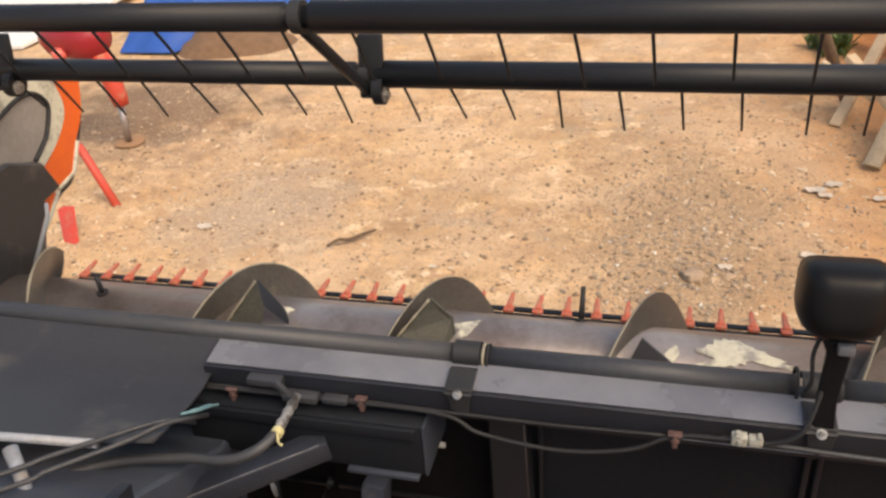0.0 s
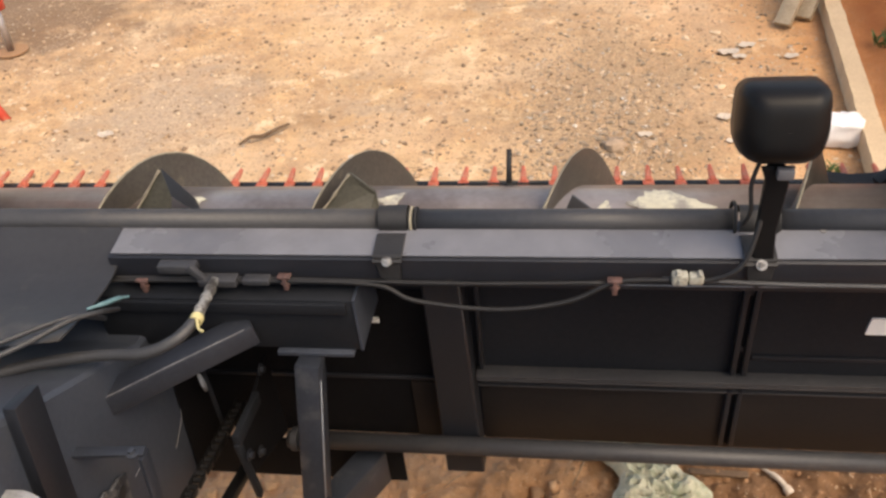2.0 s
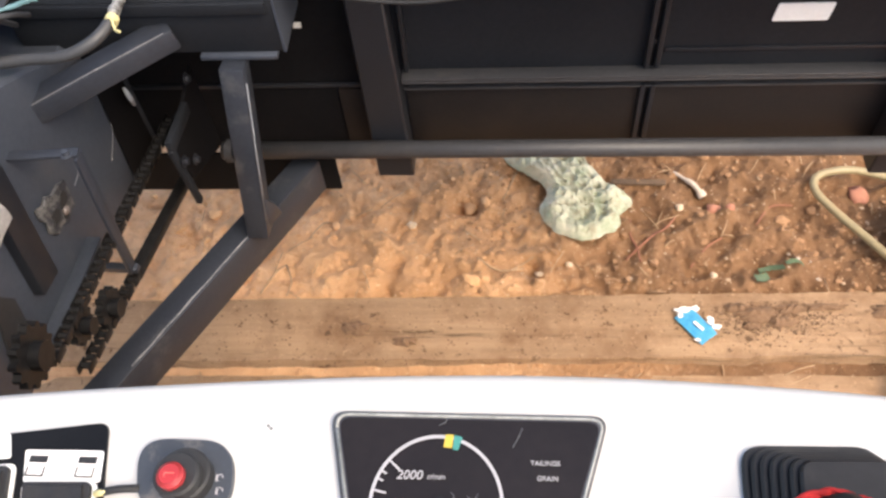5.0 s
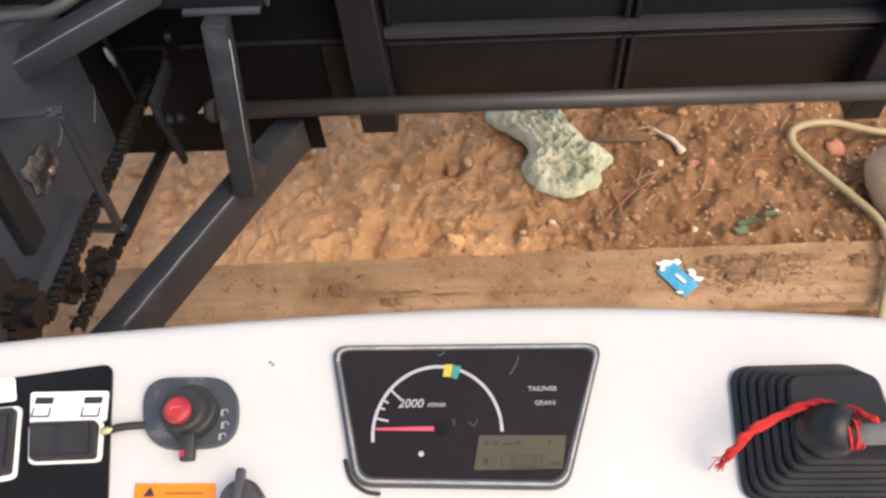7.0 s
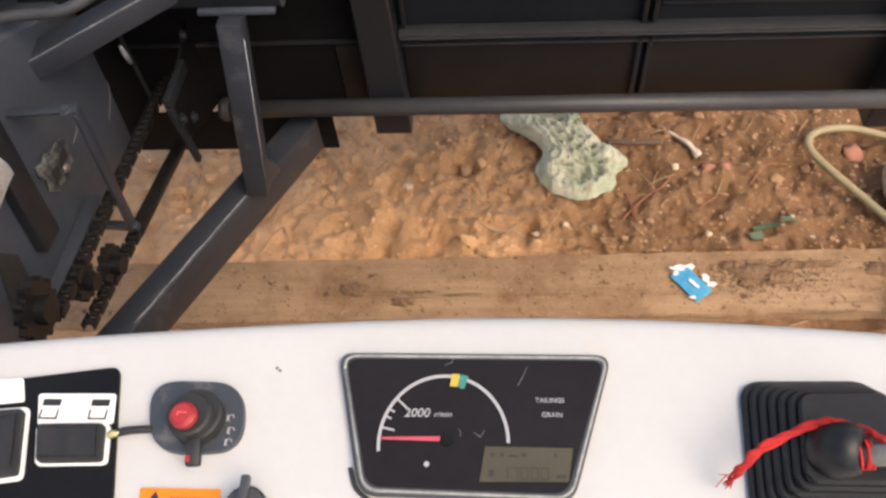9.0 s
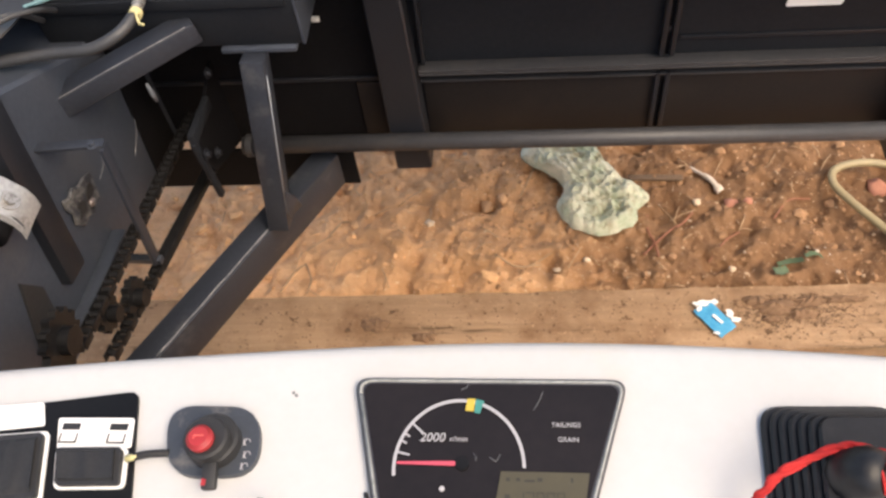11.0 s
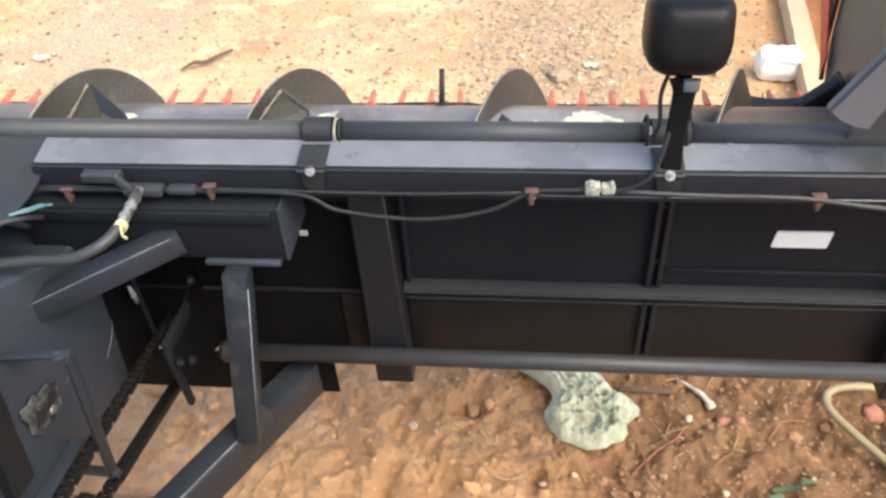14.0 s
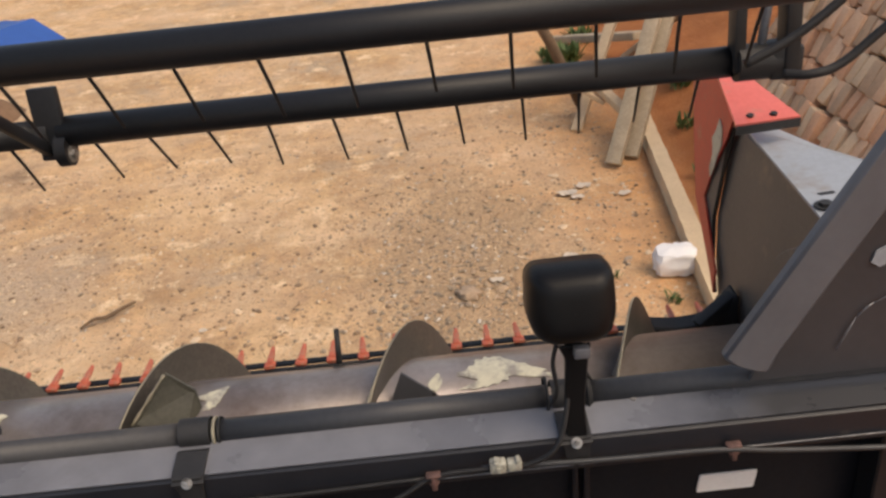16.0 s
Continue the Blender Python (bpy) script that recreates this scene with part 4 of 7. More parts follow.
part("rivet", disc((0.6, 1.085, 1.314), (0, 0, 1), 0.004, 0.003, 10), SILVER, header)

# side panels
for side, x0, x1 in (("right", 1.0, 1.05), ("left", -1.42, -1.32)):
    name = "side_panel"
    if side == "right":
        prof = [(1.12, 0.84), (1.93, 0.84), (1.852, 0.96), (1.882, 1.044), (1.89, 1.149), (1.862, 1.27), (1.822, 1.398), (1.36, 1.395), (1.12, 1.30)]
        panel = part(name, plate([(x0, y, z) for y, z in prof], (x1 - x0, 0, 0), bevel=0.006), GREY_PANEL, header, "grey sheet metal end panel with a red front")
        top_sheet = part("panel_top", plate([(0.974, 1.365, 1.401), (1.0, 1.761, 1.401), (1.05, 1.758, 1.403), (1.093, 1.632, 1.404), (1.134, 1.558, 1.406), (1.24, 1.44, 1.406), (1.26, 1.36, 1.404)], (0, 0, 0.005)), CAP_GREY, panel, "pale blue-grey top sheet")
        part("slot", plate([(1.004, 1.452, 1.4066), (1.034, 1.456, 1.4066), (1.034, 1.447, 1.4066), (1.006, 1.444, 1.4066)], (0, 0, 0.0006)), BLACK, top_sheet)
        part("bolt", bolt((0.996, 1.402, 1.409), (0, 0, 1), 0.011), BLACK, top_sheet)
        part("front_shield", plate([(x0 - 0.016, y, z) for y, z in ((1.801, 1.411), (1.906, 1.474), (1.99, 1.45), (2.057, 1.414), (2.035, 1.3), (1.995, 1.145), (1.93, 1.08), (1.865, 1.01), (1.838, 0.97), (1.835, 1.03), (1.885, 1.1), (1.94, 1.175), (1.894, 1.262), (1.829, 1.356))], (0.005, 0, 0)), RED, panel, "faded red front shield with a ragged inner edge")
        part("shield_back", plate([(x0 - 0.009, y, z) for y, z in ((1.8, 1.405), (1.84, 1.36), (1.91, 1.26), (1.955, 1.175), (1.9, 1.09), (1.846, 0.97), (1.838, 0.97), (1.87, 1.044), (1.879, 1.149), (1.846, 1.27))], (0.004, 0, 0)), GREY_PANEL, panel)
        part("shield_gap", plate([(x0 - 0.0115, y, z) for y, z in ((1.79, 1.398), (1.826, 1.39), (1.853, 1.27), (1.887, 1.149), (1.878, 1.044), (1.845, 0.97), (1.836, 0.97), (1.868, 1.044), (1.876, 1.149), (1.836, 1.27))], (0.002, 0, 0)), MOUTH, panel, "dark gap behind the shield")
        part("worn_patch", plate([(x0 - 0.0185, y, z) for y, z in ((1.868, 1.392), (1.85, 1.375), (1.846, 1.34), (1.868, 1.305), (1.882, 1.27), (1.902, 1.24), (1.912, 1.262), (1.896, 1.3), (1.905, 1.335), (1.884, 1.36))], (0.002, 0, 0)), CREAM, panel)
        cap = part("cap_plate", plate([(0.94, 1.668, 1.452), (0.97, 1.885, 1.495), (0.99, 1.925, 1.5), (1.012, 1.922, 1.5), (1.027, 1.83, 1.484), (1.066, 1.676, 1.454)], (0, 0, 0.005)), PINK, panel, "sun-bleached red cap plate")
        part("cap_flange", plate([(0.94, 1.667, 1.454), (1.066, 1.675, 1.456), (1.066, 1.675, 1.439), (0.94, 1.667, 1.437)], (0, -0.004, 0)), BLACK, cap)
        for c in ((0.975, 1.692, 1.459), (1.02, 1.69, 1.459)):
            part("bolt", bolt(c, (0, -0.2, 1), 0.007), BLACK, cap)
        arc = [(1.306 + 0.285 * math.cos(radians(d)), 1.06 + 0.285 * math.sin(radians(d))) for d in range(-30, 116, 5)]
        cover = part("drive_cover", plate([(x0 - 0.022, y, z) for y, z in arc + [(1.19, 0.92)]], (0.021, 0, 0), bevel=0.003), GREY_PANEL, panel, "round grey drive cover")
        part("cover_opening", plate([(x0 - 0.0235, 1.306 + (y - 1.306) * 0.84 - 0.01, 1.06 + (z - 1.06) * 0.84) for y, z in arc + [(1.19, 0.92)]], (0.001, 0, 0)), MOUTH, cover)
        part("end_box", merge(plate([(x, 1.7, z) for x, z in ((0.775, 1.0), (0.81, 0.984), (0.86, 0.976), (0.91, 0.979), (0.945, 0.99), (0.965, 1.02), (0.985, 1.05), (0.993, 1.04), (0.993, 0.92), (0.775, 0.92))], (0, 0.05, 0), bevel=0.004), beam((0.9, 1.69, 0.985), (0.985, 1.72, 1.035), 0.03, 0.03, 0.006)), BLACK, panel, "black knife drive head")
    else:
        prof = [(1.12, 0.84), (1.66, 0.84), (1.68, 1.02), (1.74, 1.15), (1.8, 1.3), (1.75, 1.46), (1.45, 1.48), (1.12, 1.32)]
        panel = part(name, plate([(x0, y, z) for y, z in prof], (x1 - x0, 0, 0), bevel=0.006), GREY_PANEL, header, "grey end panel with an orange and cream border")
        px = x1 + 0.004
        ring_out = [(1.7, 1.56), (1.8, 1.53), (1.895, 1.5), (1.921, 1.42), (1.919, 1.379), (1.89, 1.34), (1.835, 1.3), (1.774, 1.268)]
        ring_in = [(1.66, 1.44), (1.76, 1.468), (1.824, 1.463), (1.858, 1.43), (1.858, 1.4), (1.826, 1.349), (1.795, 1.325), (1.756, 1.301)]
        edge_in = [(1.895, 1.51), (1.905, 1.48), (1.921, 1.42), (1.919, 1.379), (1.89, 1.34), (1.835, 1.3), (1.774, 1.268), (1.79, 1.24)]
        edge_out = [(2.02, 1.49), (2.014, 1.46), (2.008, 1.425), (1.98, 1.347), (1.928, 1.288), (1.9, 1.25), (1.877, 1.215), (1.81, 1.202)]

        def flow(pts):
            return [(p.x, p.y) for p in spline([(y, z, 0) for y, z in pts], 4)]

        part("cream_border", sheet([[(px, *p) for p in flow(ring_out)], [(px, *p) for p in flow(ring_in)]], (-0.01, 0, 0)), CREAM, panel, "cream painted border")
        part("hole_panel", plate([(px - 0.003, y, z) for y, z in ((1.5, 1.42), (1.66, 1.445), (1.76, 1.47), (1.826, 1.465), (1.86, 1.43), (1.86, 1.398), (1.828, 1.347), (1.756, 1.3), (1.644, 1.34), (1.5, 1.32))], (-0.004, 0, 0)), HOLE_GREY, panel, "pale dusty panel inside the ring")
        part("hole_rim", tube([(px + 0.002, *p) for p in flow(ring_in)], 0.006, 6), BLACK, panel)
        part("orange_border", sheet([[(px, *p) for p in flow(edge_in)], [(px, *p) for p in flow(edge_out)]], (-0.012, 0, 0)), ORANGE, panel, "bright orange border")
        part("orange_tail", plate([(px, *p) for p in ((1.79, 1.21), (1.719, 1.19), (1.66, 1.11), (1.668, 1.099), (1.786, 1.178))], (-0.012, 0, 0)), ORANGE, panel)
        part("cream_line", tube([(px, 1.93, 1.285), (px, 1.88, 1.21), (px, 1.806, 1.196)], 0.007, 6), CREAM, panel)
        part("cream_line", tube([(px, 1.8, 1.19), (px, 1.74, 1.142), (px, 1.67, 1.095)], 0.007, 6), CREAM, panel)
        rim_in = [(1.98, 1.345), (1.93, 1.27), (1.88, 1.203), (1.8, 1.18), (1.67, 1.088)]
        part("dark_rim", sheet([[(px + 0.001, *p) for p in flow(rim_in)], [(px - 0.03, y + 0.022, z - 0.03) for y, z in flow(rim_in)]], (-0.006, 0, 0)), BLACK, panel)
        part("inner_cover", plate([(px + 0.006, y, z) for y, z in ((1.14, 0.92), (1.5, 0.98), (1.61, 1.079), (1.703, 1.169), (1.719, 1.203), (1.79, 1.212), (1.754, 1.297), (1.644, 1.348), (1.14, 1.3))], (0.02, 0, 0), bevel=0.005), SHEET, panel, "dark drive cover")
        part("cover_edge", tube([(px + 0.028, 1.61, 1.075), (px + 0.028, 1.703, 1.165), (px + 0.028, 1.715, 1.2)], 0.006, 8), LIGHT_GREY, panel)

# wiring along the beam
wire = root("wiring_loom", (0.2, 1.02, 1.22), "thin black cable clipped along the header beam", "cable")
path = [(-0.62, 1.02, 1.24), (-0.473, 1.02, 1.262), (-0.24, 1.018, 1.268), (-0.032, 1.018, 1.265), (0.034, 1.014, 1.238), (0.154, 1.01, 1.227), (0.255, 1.012, 1.243), (0.319, 1.018, 1.274), (0.383, 1.015, 1.282), (0.438, 1.012, 1.284), (0.481, 1.01, 1.31), (0.5, 1.03, 1.36), (0.507, 1.05, 1.42)]
part("cable", tube(spline(path), 0.0035, 8), RUBBER, wire)
part("branch_cable", tube(spline([(0.383, 1.018, 1.282), (0.548, 1.018, 1.274), (0.662, 1.016, 1.274), (0.717, 1.014, 1.272), (0.8, 1.016, 1.258), (1.02, 1.018, 1.235)]), 0.0038, 8), HOSE_GREY, wire)
part("second_cable", tube(spline([(-0.45, 1.022, 1.268), (-0.2, 1.021, 1.271), (0.1, 1.021, 1.266), (0.31, 1.021, 1.271)]), 0.003, 8), RUBBER, wire)
part("connector", merge(box((0.394, 1.004, 1.28), (0.4155, 1.02, 1.297), 0.003), box((0.4165, 1.005, 1.281), (0.436, 1.019, 1.296), 0.003), box((0.399, 1.002, 1.2975), (0.406, 1.016, 1.301), 0.001), box((0.428, 1.003, 1.2965), (0.434, 1.016, 1.3), 0.001), box((0.402, 1.001, 1.284), (0.41, 1.0035, 1.293), 0.001)), OFF_WHITE, wire, "off-white two-piece plastic connector")
for x, z in ((0.319, 1.272), (0.717, 1.27), (-0.158, 1.272), (-0.384, 1.262)):
    clip = bmesh.new()
    box((x - 0.01, 1.012, z + 0.004), (x + 0.01, 1.024, z + 0.008), 0.001, clip)
    box((x - 0.003, 1.012, z - 0.017), (x + 0.004, 1.022, z + 0.004), 0.001, clip)
    box((x - 0.006, 1.013, z - 0.008), (x + 0.007, 1.02, z - 0.004), 0.001, clip)
    part("cable_clip", clip, CLIP, wire, "faded pink metal clip")

# ---- work lamp on the beam ----
lamp = root("work_lamp", (0.51, 1.05, 1.35), "black square work lamp on a bracket, seen from behind", "lamp")
body = bmesh.new()
rings = []
LC = Vector((0.512, 1.05, 1.503))
for y, s in [(0.012 - 0.048 * math.sin(a), math.cos(a) ** 0.42) for a in [radians(d) for d in (89.97, 89.5, 88, 86, 83, 78, 71, 63, 54, 44, 33, 22, 11, 0)]] + [(0.036, 1.0), (0.038, 0.96), (0.036, 0.9)]:
    pts = rounded([(-0.053 * s, 0, 0.05 * s), (0.053 * s, 0, 0.05 * s), (0.056 * s, 0, -0.02 * s), (0.041 * s, 0, -0.05 * s), (-0.041 * s, 0, -0.05 * s), (-0.056 * s, 0, -0.02 * s)], 0.02 * s, 4)
    rings.append([body.verts.new(LC + Vector((p.x, y, p.z))) for p in pts])
for one, two in zip(rings, rings[1:]):
    for k in range(len(one)):
        body.faces.new((one[k], one[(k + 1) % len(one)], two[(k + 1) % len(two)], two[k]))
body.faces.new(rings[0])
body.faces.new(rings[-1][::-1])
bmesh.ops.recalc_face_normals(body, faces=body.faces)
bmesh.ops.rotate(body, cent=LC, matrix=Matrix.Rotation(radians(-14), 3, "X"), verts=body.verts)
housing = part("housing", smooth(body, 75), LAMP_BLACK, lamp)
for x in (0.483, 0.539):
    part("wire_ring", tube([(x, 1.104 + 0.0225 * math.cos(radians(k * 15)), 1.32 + 0.026 * math.sin(radians(k * 15))) for k in range(25)], 0.0026, 6), RUBBER, lamp)
part("swivel_nut", box((0.509, 1.019, 1.44), (0.529, 1.032, 1.455), 0.002), MID_GREY, lamp, "grey swivel nut")
part("stem", merge(plate([(0.491, 1.034, 1.451), (0.533, 1.034, 1.451), (0.529, 1.034, 1.43), (0.524, 1.031, 1.35), (0.526, 1.026, 1.31), (0.517, 1.026, 1.296), (0.5, 1.026, 1.298), (0.496, 1.031, 1.33), (0.5, 1.034, 1.43)], (0, 0.006, 0), bevel=0.002), beam((0.512, 1.046, 1.45), (0.512, 1.05, 1.345), 0.022, 0.01, 0.003, up=(0, 1, 0))), LAMP_BLACK, lamp, "black tapered bracket")
part("lamp_wire", tube(spline([(0.494, 1.05, 1.455), (0.486, 1.045, 1.42), (0.489, 1.04, 1.38), (0.484, 1.05, 1.35)]), 0.003, 8), RUBBER, lamp)
part("side_lead", tube(spline([(0.535, 1.08, 1.37), (0.6, 1.3, 1.16), (0.64, 1.38, 1.12)]), 0.003, 6), RUBBER, lamp)

# ---- reel: two of its bats, tines and end brackets ----
reel = root("reel", (0.9, 1.5, 1.7), "black pickup reel with spring tines above the auger", "reel")
TINE = Vector((0.011, 0.08, -0.131))
tine_mesh = None
for bat_y, bat_z, r, tines in ((1.62, 1.598, 0.0275, [-1.194 + 0.1145 * k for k in range(8)] + [-0.246, -0.152, -0.044, 0.072, 0.186, 0.302, 0.41, 0.53, 0.634, 0.745, 0.852]), (1.34, 1.79, 0.027, [-1.211 + 0.1225 * k for k in range(9)] + [-0.107 + 0.1186 * k for k in range(9)])):
    bat = part("bat", tube([(-1.28, bat_y, bat_z), (-0.335, bat_y, bat_z), (-0.3345, bat_y, bat_z), (-0.285, bat_y, bat_z), (-0.2845, bat_y, bat_z), (0.9, bat_y, bat_z)], [r * 0.9, r * 0.9, r * 0.7, r * 0.7, r, r], 32), REEL_PAINT, reel, "black tubular reel bat")
    for x in tines:
        if x < -1.27 or x > 0.88:
            continue
        if tine_mesh is None:
            d = TINE
            ob = link("tine", tube([d * 0.06, d * 0.5 + Vector((0, 0.0012, 0.001)), d], [0.003, 0.003, 0.0024], 8), BLACK)
            tine_mesh = ob.data
        else:
            ob = new("tine", tine_mesh)
        ob.parent = bat
        ob.location = Vector((x, bat_y, bat_z)) - reel.location
        ob.rotation_euler = (radians(random.uniform(-4, 4)), radians(random.uniform(-3, 3)), radians(random.uniform(-3, 3)))
    part("coil_collar", disc((-0.31, bat_y, bat_z), (1, 0, 0), r * 1.02, 0.02, 24), BLACK, bat)
for x in (-0.325, -1.2):
    part("reel_arm", merge(beam((x, 1.34, 1.79), (x + 0.02, 1.60, 1.57), 0.014, 0.02, 0.003), beam((x + 0.03, 1.62, 1.68), (x + 0.03, 1.6, 1.555), 0.05, 0.02, 0.004, up=(0, 1, 0)), disc((x + 0.045, 1.605, 1.57), (1, 0, 0), 0.03, 0.02, 20)), REEL_PAINT, reel, "black reel arm bracket")
    part("bolt", bolt((x + 0.057, 1.6, 1.562), (1, -0.2, 0), 0.009), SILVER, reel)
part("end_bracket", merge(beam((0.905, 1.6, 1.585), (0.905, 1.64, 1.95), 0.02, 0.04, 0.003, up=(0, 1, 0)), beam((0.99, 1.585, 1.57), (0.985, 1.62, 1.95), 0.026, 0.045, 0.003, up=(0, 1, 0)), disc((0.94, 1.6, 1.6), (1, 0, 0), 0.032, 0.075, 24), box((0.955, 1.57, 1.57), (1.012, 1.63, 1.63), 0.008)), BLACK, reel, "black reel end bearing bracket")
part("end_rod", tube([(0.945, 1.6, 1.62), (0.955, 1.6, 1.75), (0.95, 1.6, 1.95)], 0.008, 12), LIGHT_GREY, reel)

# reel lift hoses
for pts in ([(0.955, 1.52, 1.6), (0.99, 1.5, 1.602), (1.04, 1.5, 1.615), (1.11, 1.5, 1.673), (1.25, 1.48, 1.8)], [(0.88, 1.5, 1.63), (0.95, 1.5, 1.663), (1.02, 1.5, 1.714), (1.1, 1.5, 1.79)]):
    thing("hydraulic_hose", tube(spline(pts), 0.008, 10), RUBBER, pts[0], "black rubber hydraulic hose to the reel", "hose", "reel hoses")

# ---- feeder house at the header's left ----
feeder = root("feeder_house", (-0.7, 0.8, 0.7), "dark grey steel feeder house with drive chain", "feeder house")
FX = -0.405
part("body", plate([(FX, 0.2, 1.4), (FX, 0.62, 1.36), (FX, 0.98, 1.17), (FX, 1.127, 1.15), (FX, 1.127, 0.8), (FX, 0.9, 0.838), (FX, 0.7, 0.885), (FX, 0.5, 0.93), (FX, 0.2, 0.99)], (-0.4, 0, 0), bevel=0.006), FEEDER, feeder, "dark painted feeder casing")
# hood sheet between casing and header
hood = []
profile = spline([(1.1, 1.317, 0), (1.086, 1.316, 0), (1.073, 1.306, 0), (1.05, 1.29, 0), (1.01, 1.281, 0), (0.96, 1.282, 0), (0.9, 1.292, 0), (0.84, 1.306, 0)], 4)
for i, p in enumerate(profile):
    u = i / (len(profile) - 1)
    row = []
    for j in range(11):
        v = j / 10
        x = -1.3 + (0.865 + 0.02 * u) * v
        row.append((x, p.x - 0.04 * (1 - v ** 4) * u ** 3, p.y + 0.004 * math.sin(6 * v + 2 * u) * u))
    hood.append(row)
part("hood", sheet(hood, (0, 0.003, -0.003)), SHEET, feeder, "smooth grey-black hood sheet")
part("hood_rod", tube([(-1.2, 0.805, 1.312), (-0.72, 0.81, 1.308), (-0.5, 0.83, 1.304)], 0.007, 10), LIGHT_GREY, feeder, "pale rod")
part("box_beam", box((-0.47, 1.0, 1.147), (-0.058, 1.118, 1.247), 0.004), PAINT_WALL, feeder, "dark square section cross beam")
part("beam_step", box((-0.47, 0.992, 1.225), (-0.066, 0.9995, 1.245), 0.002), PAINT_WALL, feeder)
part("beam_flange", box((-0.19, 0.992, 1.138), (-0.068, 1.03, 1.1465), 0.002), FEEDER, feeder)
part("beam_cap", plate([(-0.0575, 1.0, 1.147), (-0.0575, 1.118, 1.147), (-0.0575, 1.118, 1.247), (-0.0575, 1.0, 1.247)], (0.004, 0, 0)), FEEDER, feeder)
part("lift_arm", beam((-0.222, 1.003, 1.188), (-0.462, 0.85, 1.146), 0.042, 0.038, 0.004), ARM_PAINT, feeder, "dark square section arm with pale edges")
# lighter grey cap puts the lit end face into the colour
part("arm_end", beam((-0.462, 0.85, 1.146), (-0.4645, 0.8484, 1.1456), 0.038, 0.034, 0.001), MID_GREY, feeder, "end of the arm, its lit face painted pale")
# edge highlight of the arm, drawn as a thin pale line
part("arm_edge_highlight", tube([(-0.225, 0.979, 1.205), (-0.34, 0.906, 1.186), (-0.448, 0.837, 1.167)], 0.0008, 6), PALE_LINE, feeder)
part("post", beam((-0.137, 0.985, 1.14), (-0.165, 0.91, 0.8), 0.039, 0.044, 0.004, up=(0, -1, 0)), ARM_PAINT, feeder, "dark square post")
part("post_gusset", plate([(-0.136, 0.912, 0.89), (-0.126, 0.925, 0.86), (-0.128, 0.945, 0.81), (-0.15, 0.905, 0.81)], (-0.004, 0.006, 0), bevel=0.001), ARM_PAINT, feeder, "triangular gusset at the foot of the post")
# light catching the post's right edge, drawn as a pale line
part("post_edge_highlight", tube([(-0.1165, 0.959, 1.12), (-0.13, 0.925, 0.97), (-0.14, 0.897, 0.85)], 0.0009, 6), LIGHT_GREY, feeder)
part("chassis_arm", beam((-0.098, 1.087, 0.763), (-0.646, 0.105, 0.763), 0.05, 0.086, 0.004), ARM_PAINT, feeder, "long dark square section arm with a pale weld line")
part("weld_line", tube([(-0.156 - 0.175 * k / 24 + 0.0018 * noise.noise(Vector((k * 0.4, 7, 0))), 0.945 - 0.315 * k / 24, 0.8065) for k in range(25)], [0.0011 + 0.0014 * abs(noise.noise(Vector((k * 0.9, 2, 0)))) for k in range(25)], 6), PALE_LINE, feeder)
part("wall_rib", beam((FX + 0.009, 0.727, 1.33), (FX + 0.009, 0.665, 1.005), 0.018, 0.05, 0.002), PAINT, feeder)
# flat black plate painted for the deep shade of the recess
part("mouth_side", plate([(FX + 0.001, 0.985, 0.83), (FX + 0.001, 1.1, 0.812), (FX + 0.001, 1.1, 1.15), (FX + 0.001, 1.03, 1.155)], (0.003, 0, 0)), MOUTH, feeder, "black sheet standing for the shaded recess beside the feeder mouth")
part("wall_ledge", beam((FX + 0.012, 0.55, 0.955), (FX + 0.012, 0.8, 0.925), 0.024, 0.02, 0.002), FEEDER, feeder)
# strap bracket
strap = part("strap_bracket", merge(beam((-0.45, 0.76, 1.176), (-0.31, 0.778, 1.168), 0.016, 0.005, 0.001), beam((-0.312, 0.775, 1.165), (-0.326, 0.755, 0.905), 0.006, 0.022, 0.001, up=(0, 1, 0)), beam((-0.316, 0.757, 0.906), (-0.4, 0.762, 0.906), 0.014, 0.012, 0.002)), ARM_PAINT, feeder, "dark bent strap bracket")
part("bolt", bolt((-0.325, 0.772, 1.17), (0, 0, 1), 0.005), FEEDER, strap)
# bearing cut-out
ragged = [(0.733, 1.035), (0.742, 1.05), (0.734, 1.068), (0.738, 1.086), (0.756, 1.076), (0.77, 1.08), (0.784, 1.066), (0.806, 1.064), (0.826, 1.052), (0.82, 1.03), (0.814, 1.004), (0.796, 1.008), (0.782, 1.002), (0.766, 1.014), (0.748, 1.014)]
bear = part("bearing_cutout", plate([(FX + 0.002, y, z) for y, z in ragged], (0.006, 0, 0), bevel=0.002), CUT, feeder, "torch-cut bearing plate with rough pale edges")
for cy, cz, ry, rz, n_, sd in ((0.796, 1.04, 0.018, 0.016, 9, 5), (0.762, 1.04, 0.02, 0.015, 9, 8), (0.782, 1.018, 0.01, 0.006, 6, 2)):
    part("cut_hole", plate([(FX + 0.0085, cy + ry * 0.7 * f_ * math.cos(a), cz + rz * 0.75 * f_ * math.sin(a)) for a, f_ in [(k * math.tau / n_, 1 + 0.6 * noise.noise(Vector((k * 0.9, sd, 0)))) for k in range(n_)]], (0.0015, 0, 0)), BLACK, bear)
part("shaft_end", lump((FX + 0.011, 0.785, 1.027), (0.004, 0.008, 0.006), 3.0, 2, 0.4, 2.0), STEEL, bear)
part("foot_recess", plate([(FX + 0.001, y, z) for y, z in ((0.582, 1.102), (0.608, 1.055), (0.586, 0.968), (0.53, 1.0))], (0.004, 0, 0)), BLACK, feeder)
